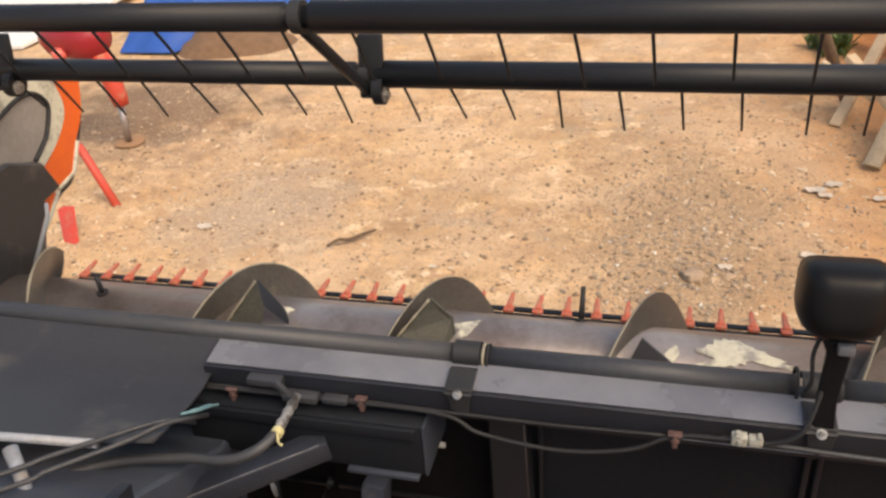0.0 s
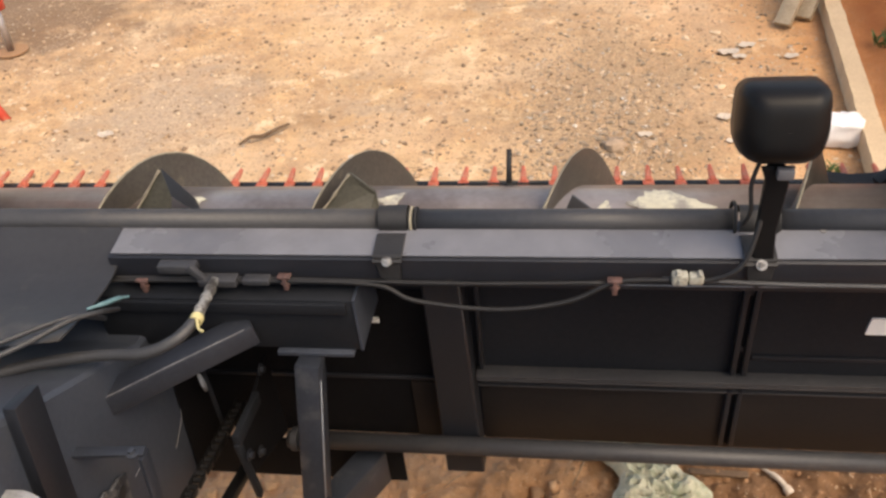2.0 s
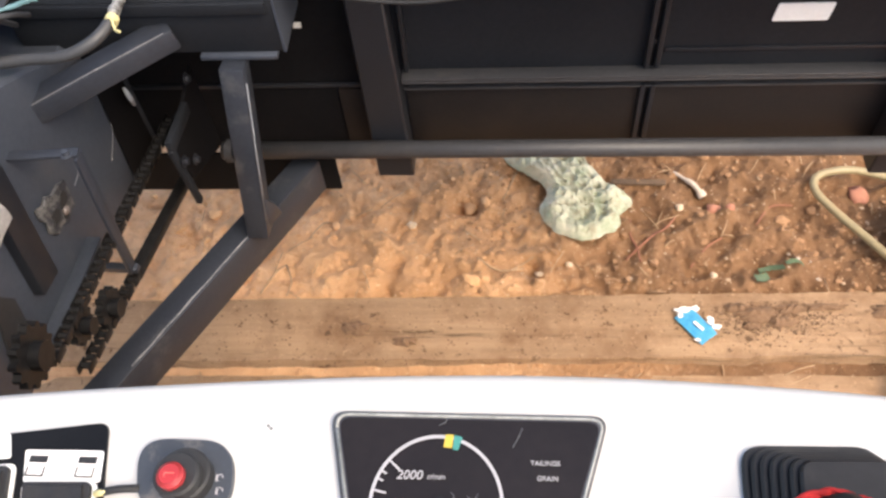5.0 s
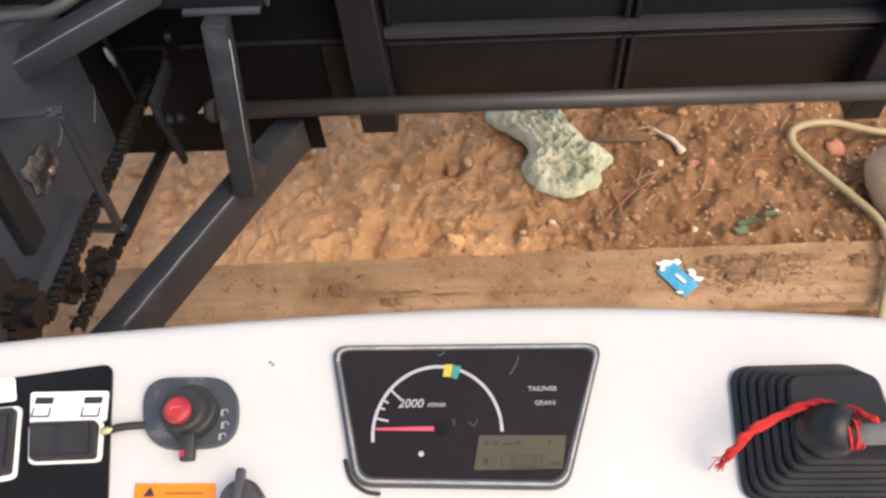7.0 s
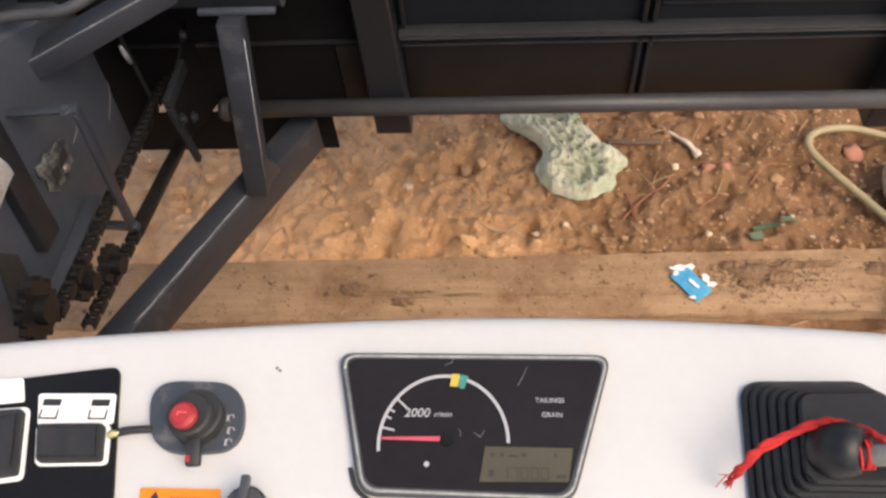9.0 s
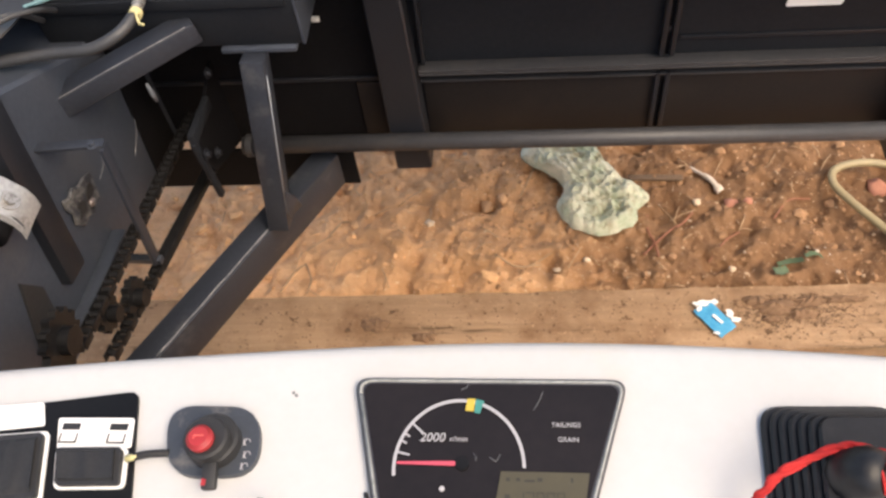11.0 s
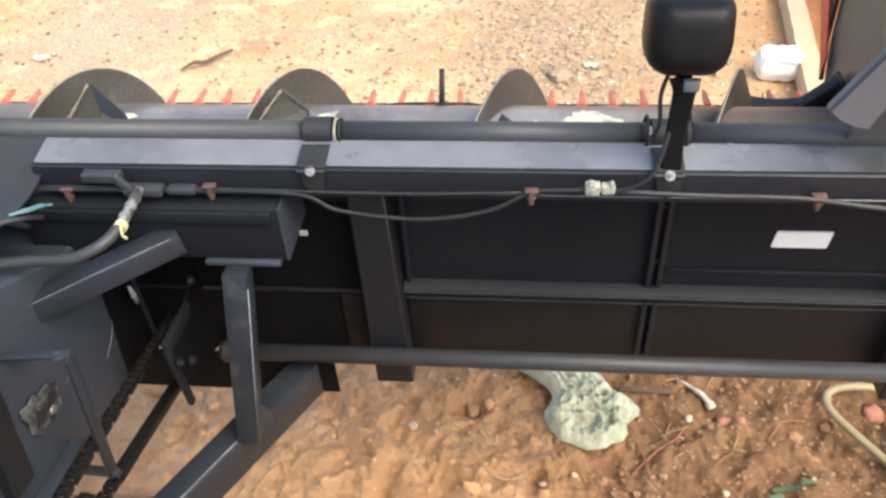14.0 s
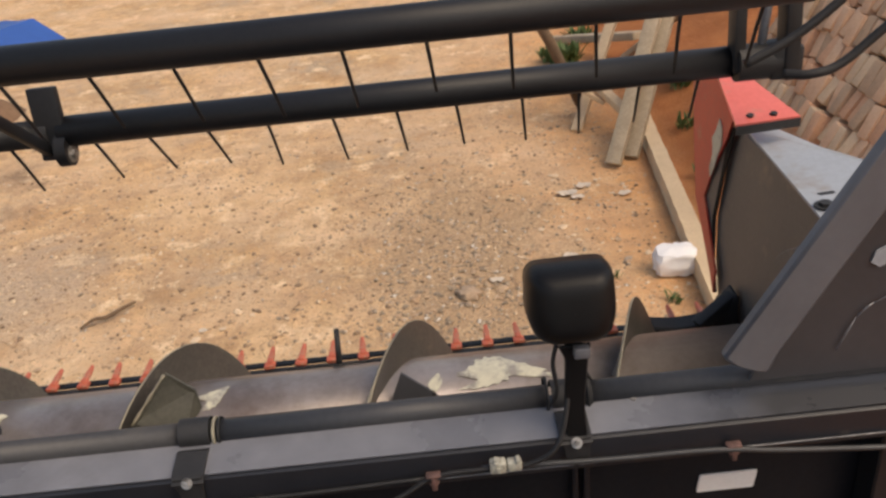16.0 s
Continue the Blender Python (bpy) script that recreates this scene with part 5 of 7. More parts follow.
part("scratch", tube(spline([(FX + 0.0005, 0.879, 1.03), (FX + 0.0005, 0.872, 1.018), (FX + 0.0005, 0.845, 1.013)]), 0.0007, 5), MID_GREY, feeder)
# bright folded bracket over a black plug that stands for its dark hollow
fold = [(-0.49, 1.247), (-0.403, 1.251), (-0.382, 1.252), (-0.373, 1.247), (-0.354, 1.222), (-0.35, 1.206), (-0.351, 1.19)]
shroud = part("shroud", sheet([[(x, 0.602 + 0.004 * math.sin(k * 1.7), z) for k, (x, z) in enumerate(fold)], [(x, 0.622, z + 0.0012) for x, z in fold], [(x, 0.65, z) for x, z in fold]], (0, 0, -0.003)), ALUMINIUM, feeder, "bright zinc bracket, folded and slightly bent")
part("shroud_lip", sheet([[(x, 0.602, z) for x, z in fold], [(x - 0.004, 0.599, z - 0.008) for x, z in fold]], (0, -0.002, 0)), ALUMINIUM, shroud)
part("bracket_hollow", tube([(-0.402, 0.59, 1.209), (-0.402, 0.64, 1.209)], 0.034, 24), MOUTH, shroud, "black plug standing for the dark hollow under the bracket")
part("shroud_bolt", bolt((-0.361, 0.622, 1.233), (0.7, 0, 0.7), 0.008), SILVER, shroud)
# header drive plate hanging by the chain
hanger = part("hanger_plate", merge(beam((-0.262, 1.018, 1.012), (-0.26, 0.911, 1.026), 0.012, 0.024, 0.002), beam((-0.26, 0.913, 1.02), (-0.256, 0.919, 0.878), 0.01, 0.014, 0.002, up=(0, 1, 0))), PAINT_WALL, feeder, "dark bent hanger bracket")
# near-black web, added to keep the space behind the bracket dark
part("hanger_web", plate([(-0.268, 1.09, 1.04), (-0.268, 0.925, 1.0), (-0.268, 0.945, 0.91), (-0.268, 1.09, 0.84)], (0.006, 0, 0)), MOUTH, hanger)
for y, z in ((1.03, 1.066), (0.915, 0.99), (0.95, 0.955)):
    part("bolt", bolt((-0.247, y, z), (1, 0, 0), 0.006), PAINT, hanger)
part("bright_lever", tube([(-0.376, 1.053, 1.024), (-0.375, 1.055, 1.0), (-0.375, 1.057, 0.98)], [0.003, 0.0055, 0.0035], 8), LIGHT_GREY, feeder)
part("rubbed_edge", tube(spline([(FX + 0.003, 1.012, 1.008), (FX + 0.003, 1.0, 0.972), (FX + 0.003, 0.955, 0.945)]), 0.0008, 6), MID_GREY, feeder)


def sprocket(centre, r, teeth, thick=0.012):
    c = Vector(centre)
    pts = []
    for k in range(teeth * 4):
        a = k * math.tau / (teeth * 4)
        rr = r * (1.0 if k % 4 in (0, 1) else 0.84)
        pts.append(c + Vector((0, rr * math.cos(a), rr * math.sin(a))))
    return merge(plate(pts, (thick, 0, 0)), disc(c + Vector((thick, 0, 0)), (1, 0, 0), r * 0.45, 0.03, 16))


for c, r, n in (((-0.335, 0.665, 0.935), 0.034, 11), ((-0.34, 0.605, 0.985), 0.03, 10), ((-0.336, 0.508, 1.078), 0.045, 13)):
    part("sprocket", sprocket(c, r, n), CHAIN_STEEL, feeder, "greasy toothed sprocket")
for a, b in (((-0.33, 1.075, 0.928), (-0.33, 0.5, 1.035)), ((-0.33, 1.09, 0.79), (-0.33, 0.55, 0.945))):
    a, b = Vector(a), Vector(b)
    way = (b - a).normalized()
    n = int((b - a).length / 0.0159)
    rollers = bmesh.new()
    for k in range(n):
        disc(a + way * (k + 0.5) * 0.0159, (1, 0, 0), 0.0055, 0.013, 8, rollers)
    if a.z < 0.85:
        beam(a, a.lerp(b, 0.62), 0.02, 0.018, 0.002, bm=rollers)
    chain = part("chain", rollers, CHAIN_STEEL, feeder, "greasy roller chain")
    pair = None
    for k in range(n):
        c = a + way * k * 0.0159
        if k % 2 == 0:
            if pair is None:
                p = merge(beam(Vector((-0.0085, 0, 0)) - way * 0.005, Vector((-0.0085, 0, 0)) + way * 0.021, 0.002, 0.0135, 0.0008), beam(Vector((0.0085, 0, 0)) - way * 0.005, Vector((0.0085, 0, 0)) + way * 0.021, 0.002, 0.0135, 0.0008))
                ob = link("chain_link", p, CHAIN_STEEL)
                pair = ob.data
            else:
                ob = new("chain_link", pair)
            ob.parent = chain
            ob.location = c - feeder.location

# hydraulic line and its valve block
hose = root("hydraulic_line", (-0.26, 0.97, 1.27), "grey hydraulic hose with a yellow tie on a valve block", "hose")
part("hose", tube(spline([(-0.85, 0.5, 1.3), (-0.69, 0.68, 1.26), (-0.593, 0.78, 1.25), (-0.504, 0.845, 1.25), (-0.395, 0.872, 1.252), (-0.325, 0.876, 1.255), (-0.282, 0.896, 1.265), (-0.263, 0.93, 1.272)]), 0.0086, 14), HOSE_GREY, hose)
part("fitting", tube([(-0.264, 0.925, 1.272), (-0.264, 0.955, 1.272), (-0.263, 1.01, 1.276)], [0.0066, 0.0078, 0.0072], 12), DIRTY_ZINC, hose, "dirty crimped hose fitting")
for y in (0.948, 0.972, 0.99):
    part("crimp", disc((-0.264, y, 1.2735), (0, 1, 0.07), 0.0086, 0.006, 14), DIRTY_ZINC, hose)
part("tie", merge(disc((-0.263, 0.929, 1.272), (0, 1, 0), 0.0095, 0.011, 14), tube(spline([(-0.258, 0.922, 1.28), (-0.254, 0.912, 1.27), (-0.245, 0.905, 1.272)]), 0.0022, 6)), YELLOW, hose, "yellow tie")
part("valve_block", merge(box((-0.35, 1.01, 1.285), (-0.29, 1.03, 1.3), 0.003), box((-0.29, 1.005, 1.264), (-0.23, 1.026, 1.278), 0.003), box((-0.222, 1.008, 1.266), (-0.18, 1.026, 1.277), 0.003), beam((-0.3, 1.012, 1.3), (-0.278, 1.012, 1.27), 0.01, 0.012, 0.002)), PIPE, hose, "dirty grey valve block")
thing("plastic_cable_end", tube(spline([(-0.375, 0.96, 1.285), (-0.38, 0.94, 1.298), (-0.385, 0.922, 1.306), (-0.4, 0.9, 1.314)]), [0.002] * 6 + [0.0036] * 14 + [0.0025] * 5, 8), TEAL, (-0.38, 0.94, 1.29), "teal plastic cable sleeve", "cable")
for k, pts in enumerate(([(-0.8, 0.5, 1.34), (-0.56, 0.713, 1.322), (-0.524, 0.755, 1.32), (-0.451, 0.824, 1.319), (-0.412, 0.873, 1.317), (-0.39, 0.91, 1.3), (-0.4, 0.96, 1.26)], [(-0.84, 0.52, 1.33), (-0.59, 0.735, 1.32), (-0.545, 0.78, 1.318), (-0.47, 0.84, 1.318), (-0.44, 0.865, 1.317), (-0.41, 0.89, 1.31), (-0.42, 0.95, 1.25)])):
    thing("control_cable", tube(spline(pts), 0.0042, 8), HOSE_GREY, pts[0], "black control cable beside the hood", "cable", "control cables")

part("fixing_lever", tube([(-0.605, 0.78, 1.325), (-0.57, 0.75, 1.3), (-0.53, 0.71, 1.27)], [0.011, 0.01, 0.012], 10), LIGHT_GREY, feeder, "pale stub lever")
# ---- dashboard ----
dash = root("dashboard", (0.22, 0.1, 1.2), "white painted operator dashboard with gauge and switches", "dashboard")
DZ = 1.35
front = [(x, y + 0.007) for x, y in ((-0.5, 0.287), (-0.35, 0.307), (-0.163, 0.327), (-0.062, 0.336), (0.04, 0.3432), (0.141, 0.349), (0.241, 0.3525), (0.34, 0.353), (0.438, 0.350), (0.533, 0.3445), (0.61, 0.338), (0.75, 0.322), (0.95, 0.295))]
fr = spline([(x, y, 0) for x, y in front], 4)
grid = []
for p in fr:
    row = [(p.x, -0.02, DZ)]
    row += [(p.x, p.y - 0.12, DZ), (p.x, p.y - 0.03, DZ)]
    for k in range(7):
        a = radians(90 - k * 15)
        row.append((p.x, p.y - 0.018 + 0.018 * math.cos(a), DZ - 0.018 + 0.018 * math.sin(a)))
    # lower front is unseen, carried down to block bounced light
    row += [(p.x, p.y - 0.01, DZ - 0.2), (p.x, p.y - 0.02, DZ - 0.8)]
    grid.append(row)
part("panel", sheet(grid, (0, -0.004, -0.004)), WHITE_PANEL, dash, "white painted sheet steel, slightly dusty")


def flat(points, z0, thick, r=0.0, n=4):
    pts = [(x, y, DZ + z0) for x, y in points]
    return plate(rounded(pts, r, n) if r else pts, (0, 0, thick))


# instrument cluster
gauge = part("instrument_panel", plate(rounded([(x, y, DZ + 0.001) for x, y in ((0.1375, 0.3155), (0.372, 0.3145), (0.334, 0.189), (0.166, 0.1925))], 0.015, 6), (0, 0, 0.0062), bevel=0.0016), GUSSET_GREY, dash, "black instrument panel with grey bezel")
rim_pts = rounded([(x, y, DZ + 0.0072) for x, y in ((0.1422, 0.312), (0.3678, 0.311), (0.3317, 0.1925), (0.1694, 0.196))], 0.013, 6)
part("rim", tube(list(rim_pts) + list(rim_pts)[:1], 0.0015, 8), RIM_GREY, gauge, "pale worn rim")
for line in ([(0.231, 0.303), (0.236, 0.3055), (0.2375, 0.3085)], [(0.292, 0.285), (0.297, 0.294), (0.3, 0.302)], [(0.256, 0.244), (0.2615, 0.24), (0.2645, 0.246)], [(0.243, 0.247), (0.2455, 0.244), (0.245, 0.2405)]):
    part("scratch", tube([(x, y, DZ + 0.0083) for x, y in line], 0.0003, 5), BEZEL, gauge)
part("face", flat([(0.1456, 0.3089), (0.3648, 0.3079), (0.3292, 0.1955), (0.1722, 0.199)], 0.0072, 0.001, 0.012, 6), GLASS_BLACK, gauge)
arc = []
for k in range(33):
    a = radians(188 - k * 188 / 32)
    arc.append([(0.2315 + r * math.cos(a) * 0.955, 0.2352 + r * math.sin(a) * 1.05, DZ + 0.0088) for r in (0.0535, 0.0562)])
part("dial_arc", sheet(arc, (0, 0, 0.0003)), MARK_WHITE, gauge)
for a, ln in ((168, 0.012), (158, 0.006), (151, 0.006), (140, 0.013)):
    d = Vector((math.cos(radians(a)) * 0.955, math.sin(radians(a)) * 1.06, 0))
    c = Vector((0.2315, 0.2352, DZ + 0.0092))
    part("tick", beam(c + d * (0.055 - ln), c + d * 0.055, 0.0016, 0.0004, 0), MARK_WHITE, gauge)
part("needle", plate([(0.1815, 0.2367, DZ + 0.0095), (0.1815, 0.2387, DZ + 0.0095), (0.228, 0.2397, DZ + 0.0095), (0.231, 0.2377, DZ + 0.0095), (0.228, 0.2357, DZ + 0.0095)], (0, 0, 0.0006)), MARK_RED, gauge, "red needle")
part("needle_hub", disc((0.2345, 0.2377, DZ + 0.0095), (0, 0, 1), 0.0055, 0.002, 20), LAMP_BLACK, gauge)
part("yellow_zone", plate([(0.237, 0.2945, DZ + 0.0093), (0.2435, 0.2945, DZ + 0.0093), (0.2425, 0.283, DZ + 0.0093), (0.2355, 0.2835, DZ + 0.0093)], (0, 0, 0.0003)), MARK_YELLOW, gauge)
part("teal_zone", plate([(0.244, 0.294, DZ + 0.0093), (0.251, 0.2925, DZ + 0.0093), (0.2475, 0.281, DZ + 0.0093), (0.243, 0.282, DZ + 0.0093)], (0, 0, 0.0003)), MARK_TEAL, gauge)
part("ring_light", merge(disc((0.215, 0.213, DZ + 0.0085), (0, 0, 1), 0.0095, 0.0008, 24), disc((0.243, 0.2115, DZ + 0.0085), (0, 0, 1), 0.0095, 0.0008, 24)), GLASS_BLACK, gauge)
part("warning_lamp", disc((0.219, 0.217, DZ + 0.009), (0, 0, 1), 0.0022, 0.0008, 12), MARK_WHITE, gauge)
lcd = part("display", flat([(0.2655, 0.232), (0.335, 0.2315), (0.3305, 0.2045), (0.261, 0.2035)], 0.0085, 0.0008), LCD, gauge, "olive liquid crystal display")
for x, y, wd, ht in ((0.271, 0.2253, 0.003, 0.003), (0.279, 0.2253, 0.003, 0.003), (0.288, 0.2243, 0.008, 0.002), (0.296, 0.2253, 0.004, 0.003), (0.321, 0.2253, 0.002, 0.004), (0.2705, 0.2103, 0.004, 0.006), (0.325, 0.2083, 0.008, 0.003)):
    part("display_bar", box((x - wd / 2, y - ht / 2, DZ + 0.0094), (x + wd / 2, y + ht / 2, DZ + 0.0096), 0), LCD_INK, lcd)
# seven-segment counter: 1 7 0 0 0
for n_, lit in enumerate(("bc", "abc", "abcdef", "abcdef", "abcdef")):
    ink = bmesh.new()
    x, y, hw, hh = 0.2805 + 0.0079 * n_, 0.2103, 0.0026, 0.0046
    for seg in lit:
        x0, y0, x1, y1 = {"a": (-hw, hh, hw, hh), "b": (hw, 0.0004, hw, hh), "c": (hw, -hh, hw, -0.0004), "d": (-hw, -hh, hw, -hh), "e": (-hw, -hh, -hw, -0.0004), "f": (-hw, 0.0004, -hw, hh)}[seg]
        box((x + x0 - 0.00045, y + y0 - 0.00045, DZ + 0.0094), (x + x1 + 0.00045, y + y1 + 0.00045, DZ + 0.0096), 0, ink)
    part("digit", ink, LCD_INK, lcd)
words("2000", 0.0105, (0.209, 0.2595, DZ + 0.0094), MARK_WHITE, "numerals", gauge, slant=0.2)
words("r/min", 0.0062, (0.2305, 0.2585, DZ + 0.0094), MARK_WHITE, "lettering", gauge, slant=0.2, stretch=1.1)
words("TAILINGS", 0.0056, (0.318, 0.2715, DZ + 0.0094), MARK_WHITE, "lettering", gauge)
words("GRAIN", 0.0056, (0.3195, 0.259, DZ + 0.0094), MARK_WHITE, "lettering", gauge)
part("peeled_edge", tube(spline([(0.157, 0.215, DZ + 0.002), (0.163, 0.199, DZ + 0.002), (0.175, 0.1895, DZ + 0.002), (0.187, 0.187, DZ + 0.002)]), 0.0018, 6), BLACK, gauge)

# ignition switch
key = part("key_plate", flat([(-0.0235, 0.287), (0.06, 0.286), (0.068, 0.226), (-0.009, 0.2235)], 0.001, 0.007, 0.028, 9), KEY_GREY, dash, "blue-grey ignition plate with worn lettering")
part("key_ring", disc((0.027, 0.252, DZ + 0.014), (0, 0, 1), 0.0225, 0.016, 32, bevel=0.002), BLACK, key)
part("barrel", disc((0.027, 0.2475, DZ + 0.028), (0, 0, 1), 0.0185, 0.014, 32, bevel=0.002), BLACK, key)
part("button", merge(disc((0.026, 0.2435, DZ + 0.04), (0, 0, 1), 0.0108, 0.011, 32, bevel=0.003)), BUTTON_RED, key, "red push button")
part("button_mark", merge(box((0.0225, 0.2435, DZ + 0.0458), (0.0305, 0.2443, DZ + 0.0462)), box((0.0225, 0.241, DZ + 0.0458), (0.0233, 0.2434, DZ + 0.0462))), PINK, key)
part("key_handle", beam((0.031, 0.232, DZ + 0.02), (0.0325, 0.21, DZ + 0.016), 0.012, 0.008, 0.002), BLACK, key)
part("handle_mark", box((0.0268, 0.212, DZ + 0.021), (0.0305, 0.218, DZ + 0.0214)), BUTTON_RED, key)
marks = bmesh.new()
for cx, cy in ((0.054, 0.254), (0.056, 0.243), (0.0555, 0.233)):
    tube([(cx + 0.0024 * math.cos(a), cy + 0.003 * math.sin(a), DZ + 0.0083) for a in [k * math.tau / 10 for k in range(8)]], 0.0004, 5, marks)
    box((cx - 0.0034, cy - 0.003, DZ + 0.0081), (cx - 0.0026, cy + 0.003, DZ + 0.0084), 0, marks)
part("worn_marks", marks, MARK_WHITE, key)
part("lead", merge(tube(spline([(-0.047, 0.239, DZ + 0.006), (-0.03, 0.242, DZ + 0.009), (-0.012, 0.2445, DZ + 0.006)]), 0.0035, 8)), RUBBER, key)
part("lead_sleeve", tube([(-0.048, 0.2385, DZ + 0.0068), (-0.033, 0.2413, DZ + 0.0092)], 0.003, 8), YELLOW, key)

# switch plate
plate_ = part("switch_plate", flat([(-0.27, 0.272), (-0.055, 0.302), (-0.028, 0.165), (-0.24, 0.12)], 0.001, 0.003, 0.009, 5), LAMP_BLACK, dash, "black switch plate")
part("switch_label", flat([(-0.1205, 0.2755), (-0.0515, 0.276), (-0.0475, 0.249), (-0.113, 0.247)], 0.0042, 0.0008, 0.003), PAPER, plate_)
for x in (-0.106, -0.063):
    part("symbol", box((x - 0.008, 0.2645, DZ + 0.0052), (x + 0.008, 0.2705, DZ + 0.0056), 0), BLACK, plate_)
    part("symbol", sheet([[(x - 0.008, 0.2615, DZ + 0.0053), (x - 0.008, 0.2525, DZ + 0.0053), (x + 0.008, 0.2525, DZ + 0.0053), (x + 0.008, 0.2615, DZ + 0.0053)], [(x - 0.0066, 0.2615, DZ + 0.0053), (x - 0.0066, 0.254, DZ + 0.0053), (x + 0.0066, 0.254, DZ + 0.0053), (x + 0.0066, 0.2615, DZ + 0.0053)]], (0, 0, 0.0003)), BLACK, plate_)
for quad in ([(-0.1135, 0.2475), (-0.049, 0.249), (-0.043, 0.2135), (-0.104, 0.2115)], [(-0.178, 0.258), (-0.124, 0.263), (-0.1105, 0.2), (-0.163, 0.192)]):
    fr_ = part("rocker_frame", flat(quad, 0.0042, 0.002, 0.006), PAPER, plate_, "pale switch frame")
    c = sum((Vector((*q, 0)) for q in quad), Vector()) / 4
    inner = [tuple((Vector((*q, 0)) - c) * 0.89 + c)[:2] for q in quad]
    body_ = flat(inner, 0.0062, 0.006, 0.004)
    rocker = part("rocker", body_, BLACK, fr_, "black rocker key")
    left, right = (Vector((*inner[0], 0)) + Vector((*inner[3], 0))) / 2, (Vector((*inner[1], 0)) + Vector((*inner[2], 0))) / 2
    top, low = (Vector((*inner[0], 0)) + Vector((*inner[1], 0))) / 2, (Vector((*inner[2], 0)) + Vector((*inner[3], 0))) / 2
    rows = []
    for u in (0.08, 0.2, 0.36, 0.44, 0.5, 0.56, 0.64, 0.8, 0.92):
        mid = left.lerp(right, u)
        rise = 0.0126 + (0.0042 * abs(u - 0.5) * 2 if abs(u - 0.5) > 0.1 else 0.0026)
        rows.append([mid + (top - low) * v + Vector((0, 0, DZ + (rise if abs(v) < 0.4 else 0.012))) for v in (-0.42, -0.36, 0.36, 0.42)])
    part("rocker_cap", sheet(rows, (0, 0, -0.0012)), RUBBER, rocker)
part("switch_label", flat([(-0.19, 0.285), (-0.139, 0.29), (-0.131, 0.268), (-0.182, 0.262)], 0.0042, 0.0008, 0.003), PAPER, plate_)
st = part("warning_sticker", flat([(-0.0125, 0.1965), (0.0535, 0.1965), (0.06, 0.13), (-0.006, 0.13)], 0.0008, 0.0006), BLACK, dash, "orange and black warning sticker")
part("sticker_head", flat([(-0.0125, 0.1965), (0.0535, 0.1965), (0.055, 0.1815), (-0.011, 0.1815)], 0.0016, 0.0004), STICKER, st, "orange band")
part("sticker_mark", merge(flat([(-0.004, 0.186), (0.006, 0.186), (0.001, 0.194)], 0.0022, 0.0003), box((0.014, 0.188, DZ + 0.0021), (0.044, 0.189, DZ + 0.0024))), BLACK, st)
part("grey_knob", merge(disc((0.081, 0.178, DZ + 0.012), (0, 0, 1), 0.0165, 0.022, 28, bevel=0.003), box((0.0775, 0.16, DZ + 0.0235), (0.0845, 0.2, DZ + 0.032), 0.002)), GUSSET_GREY, dash, "grey turn knob")
for x, y in ((0.084, 0.303), (0.087, 0.3005)):
    part("paint_chip", disc((x, y, DZ + 0.0006), (0, 0, 1), 0.0015, 0.0004, 7), BEZEL, dash)

# rubber boot with lever
boot = None
for k in range(7):
    lo_, side_, hi_, h = 0.0052 * k, 0.0012 * k, 0.0042 * k, 0.0062 * k
    ring = plate(rounded([(x, y, DZ + 0.001 + h) for x, y in ((0.474 + lo_, 0.292 - hi_), (0.581 - side_, 0.293 - hi_), (0.585 - side_, 0.178 + 0.003 * k), (0.466 + lo_, 0.178 + 0.003 * k))], 0.018 - 0.0012 * k, 6), (0, 0, 0.0055), bevel=0.0022)
    if boot is None:
        boot = part("boot", ring, BOOT, dash, "black ribbed rubber boot")
    else:
        part("boot_rib", ring, BOOT, boot)
lever = part("lever", tube([(0.523, 0.216, DZ + 0.045), (0.545, 0.209, DZ + 0.068), (0.72, 0.2, DZ + 0.11)], 0.008, 16), CHROME, dash, "bare steel control lever")
part("lever_collar", tube([(0.521, 0.22, DZ + 0.03), (0.5225, 0.219, DZ + 0.047), (0.527, 0.2165, DZ + 0.058), (0.5345, 0.213, DZ + 0.063)], [0.0215, 0.021, 0.0195, 0.0165], 28), BOOT, lever)
base = spline([(0.448, 0.202, DZ + 0.01), (0.456, 0.21, DZ + 0.03), (0.467, 0.218, DZ + 0.046), (0.496, 0.233, DZ + 0.05), (0.521, 0.237, DZ + 0.056), (0.54, 0.228, DZ + 0.064), (0.549, 0.216, DZ + 0.074)], 8)
string = bmesh.new()
rnd = random.Random(12)
for s in range(9):
    phase, reach = rnd.uniform(0, 6.3), rnd.uniform(0.0008, 0.0026)
    first = rnd.choice((0, 0, 1, 2, 4))
    strand = []
    for i, p in enumerate(base[first:]):
        u = (i + first) / len(base)
        wander = noise.noise_vector(Vector((i * 0.16, s * 3.7, 1.0))) * 0.002
        spread = 1.7 - 0.9 * min(1.0, u * 4)
        strand.append(p + wander * spread + Vector((math.cos(i * 0.45 + phase), math.sin(i * 0.45 + phase), 0.6 * math.sin(i * 0.4 + phase))) * reach)
    tube(strand, [0.0005 + 0.0012 * min(1.0, (i + 1) / 14) for i in range(len(strand))], 6, string)
for s in range(7):
    p = base[rnd.randrange(2, len(base) - 4)]
    tube([p, p + Vector((rnd.uniform(-0.006, 0.002), rnd.uniform(-0.004, 0.004), 0.002)), p + Vector((rnd.uniform(-0.012, 0.0), rnd.uniform(-0.006, 0.004), rnd.uniform(-0.002, 0.004)))], [0.0008, 0.0006, 0.0003], 5, string)
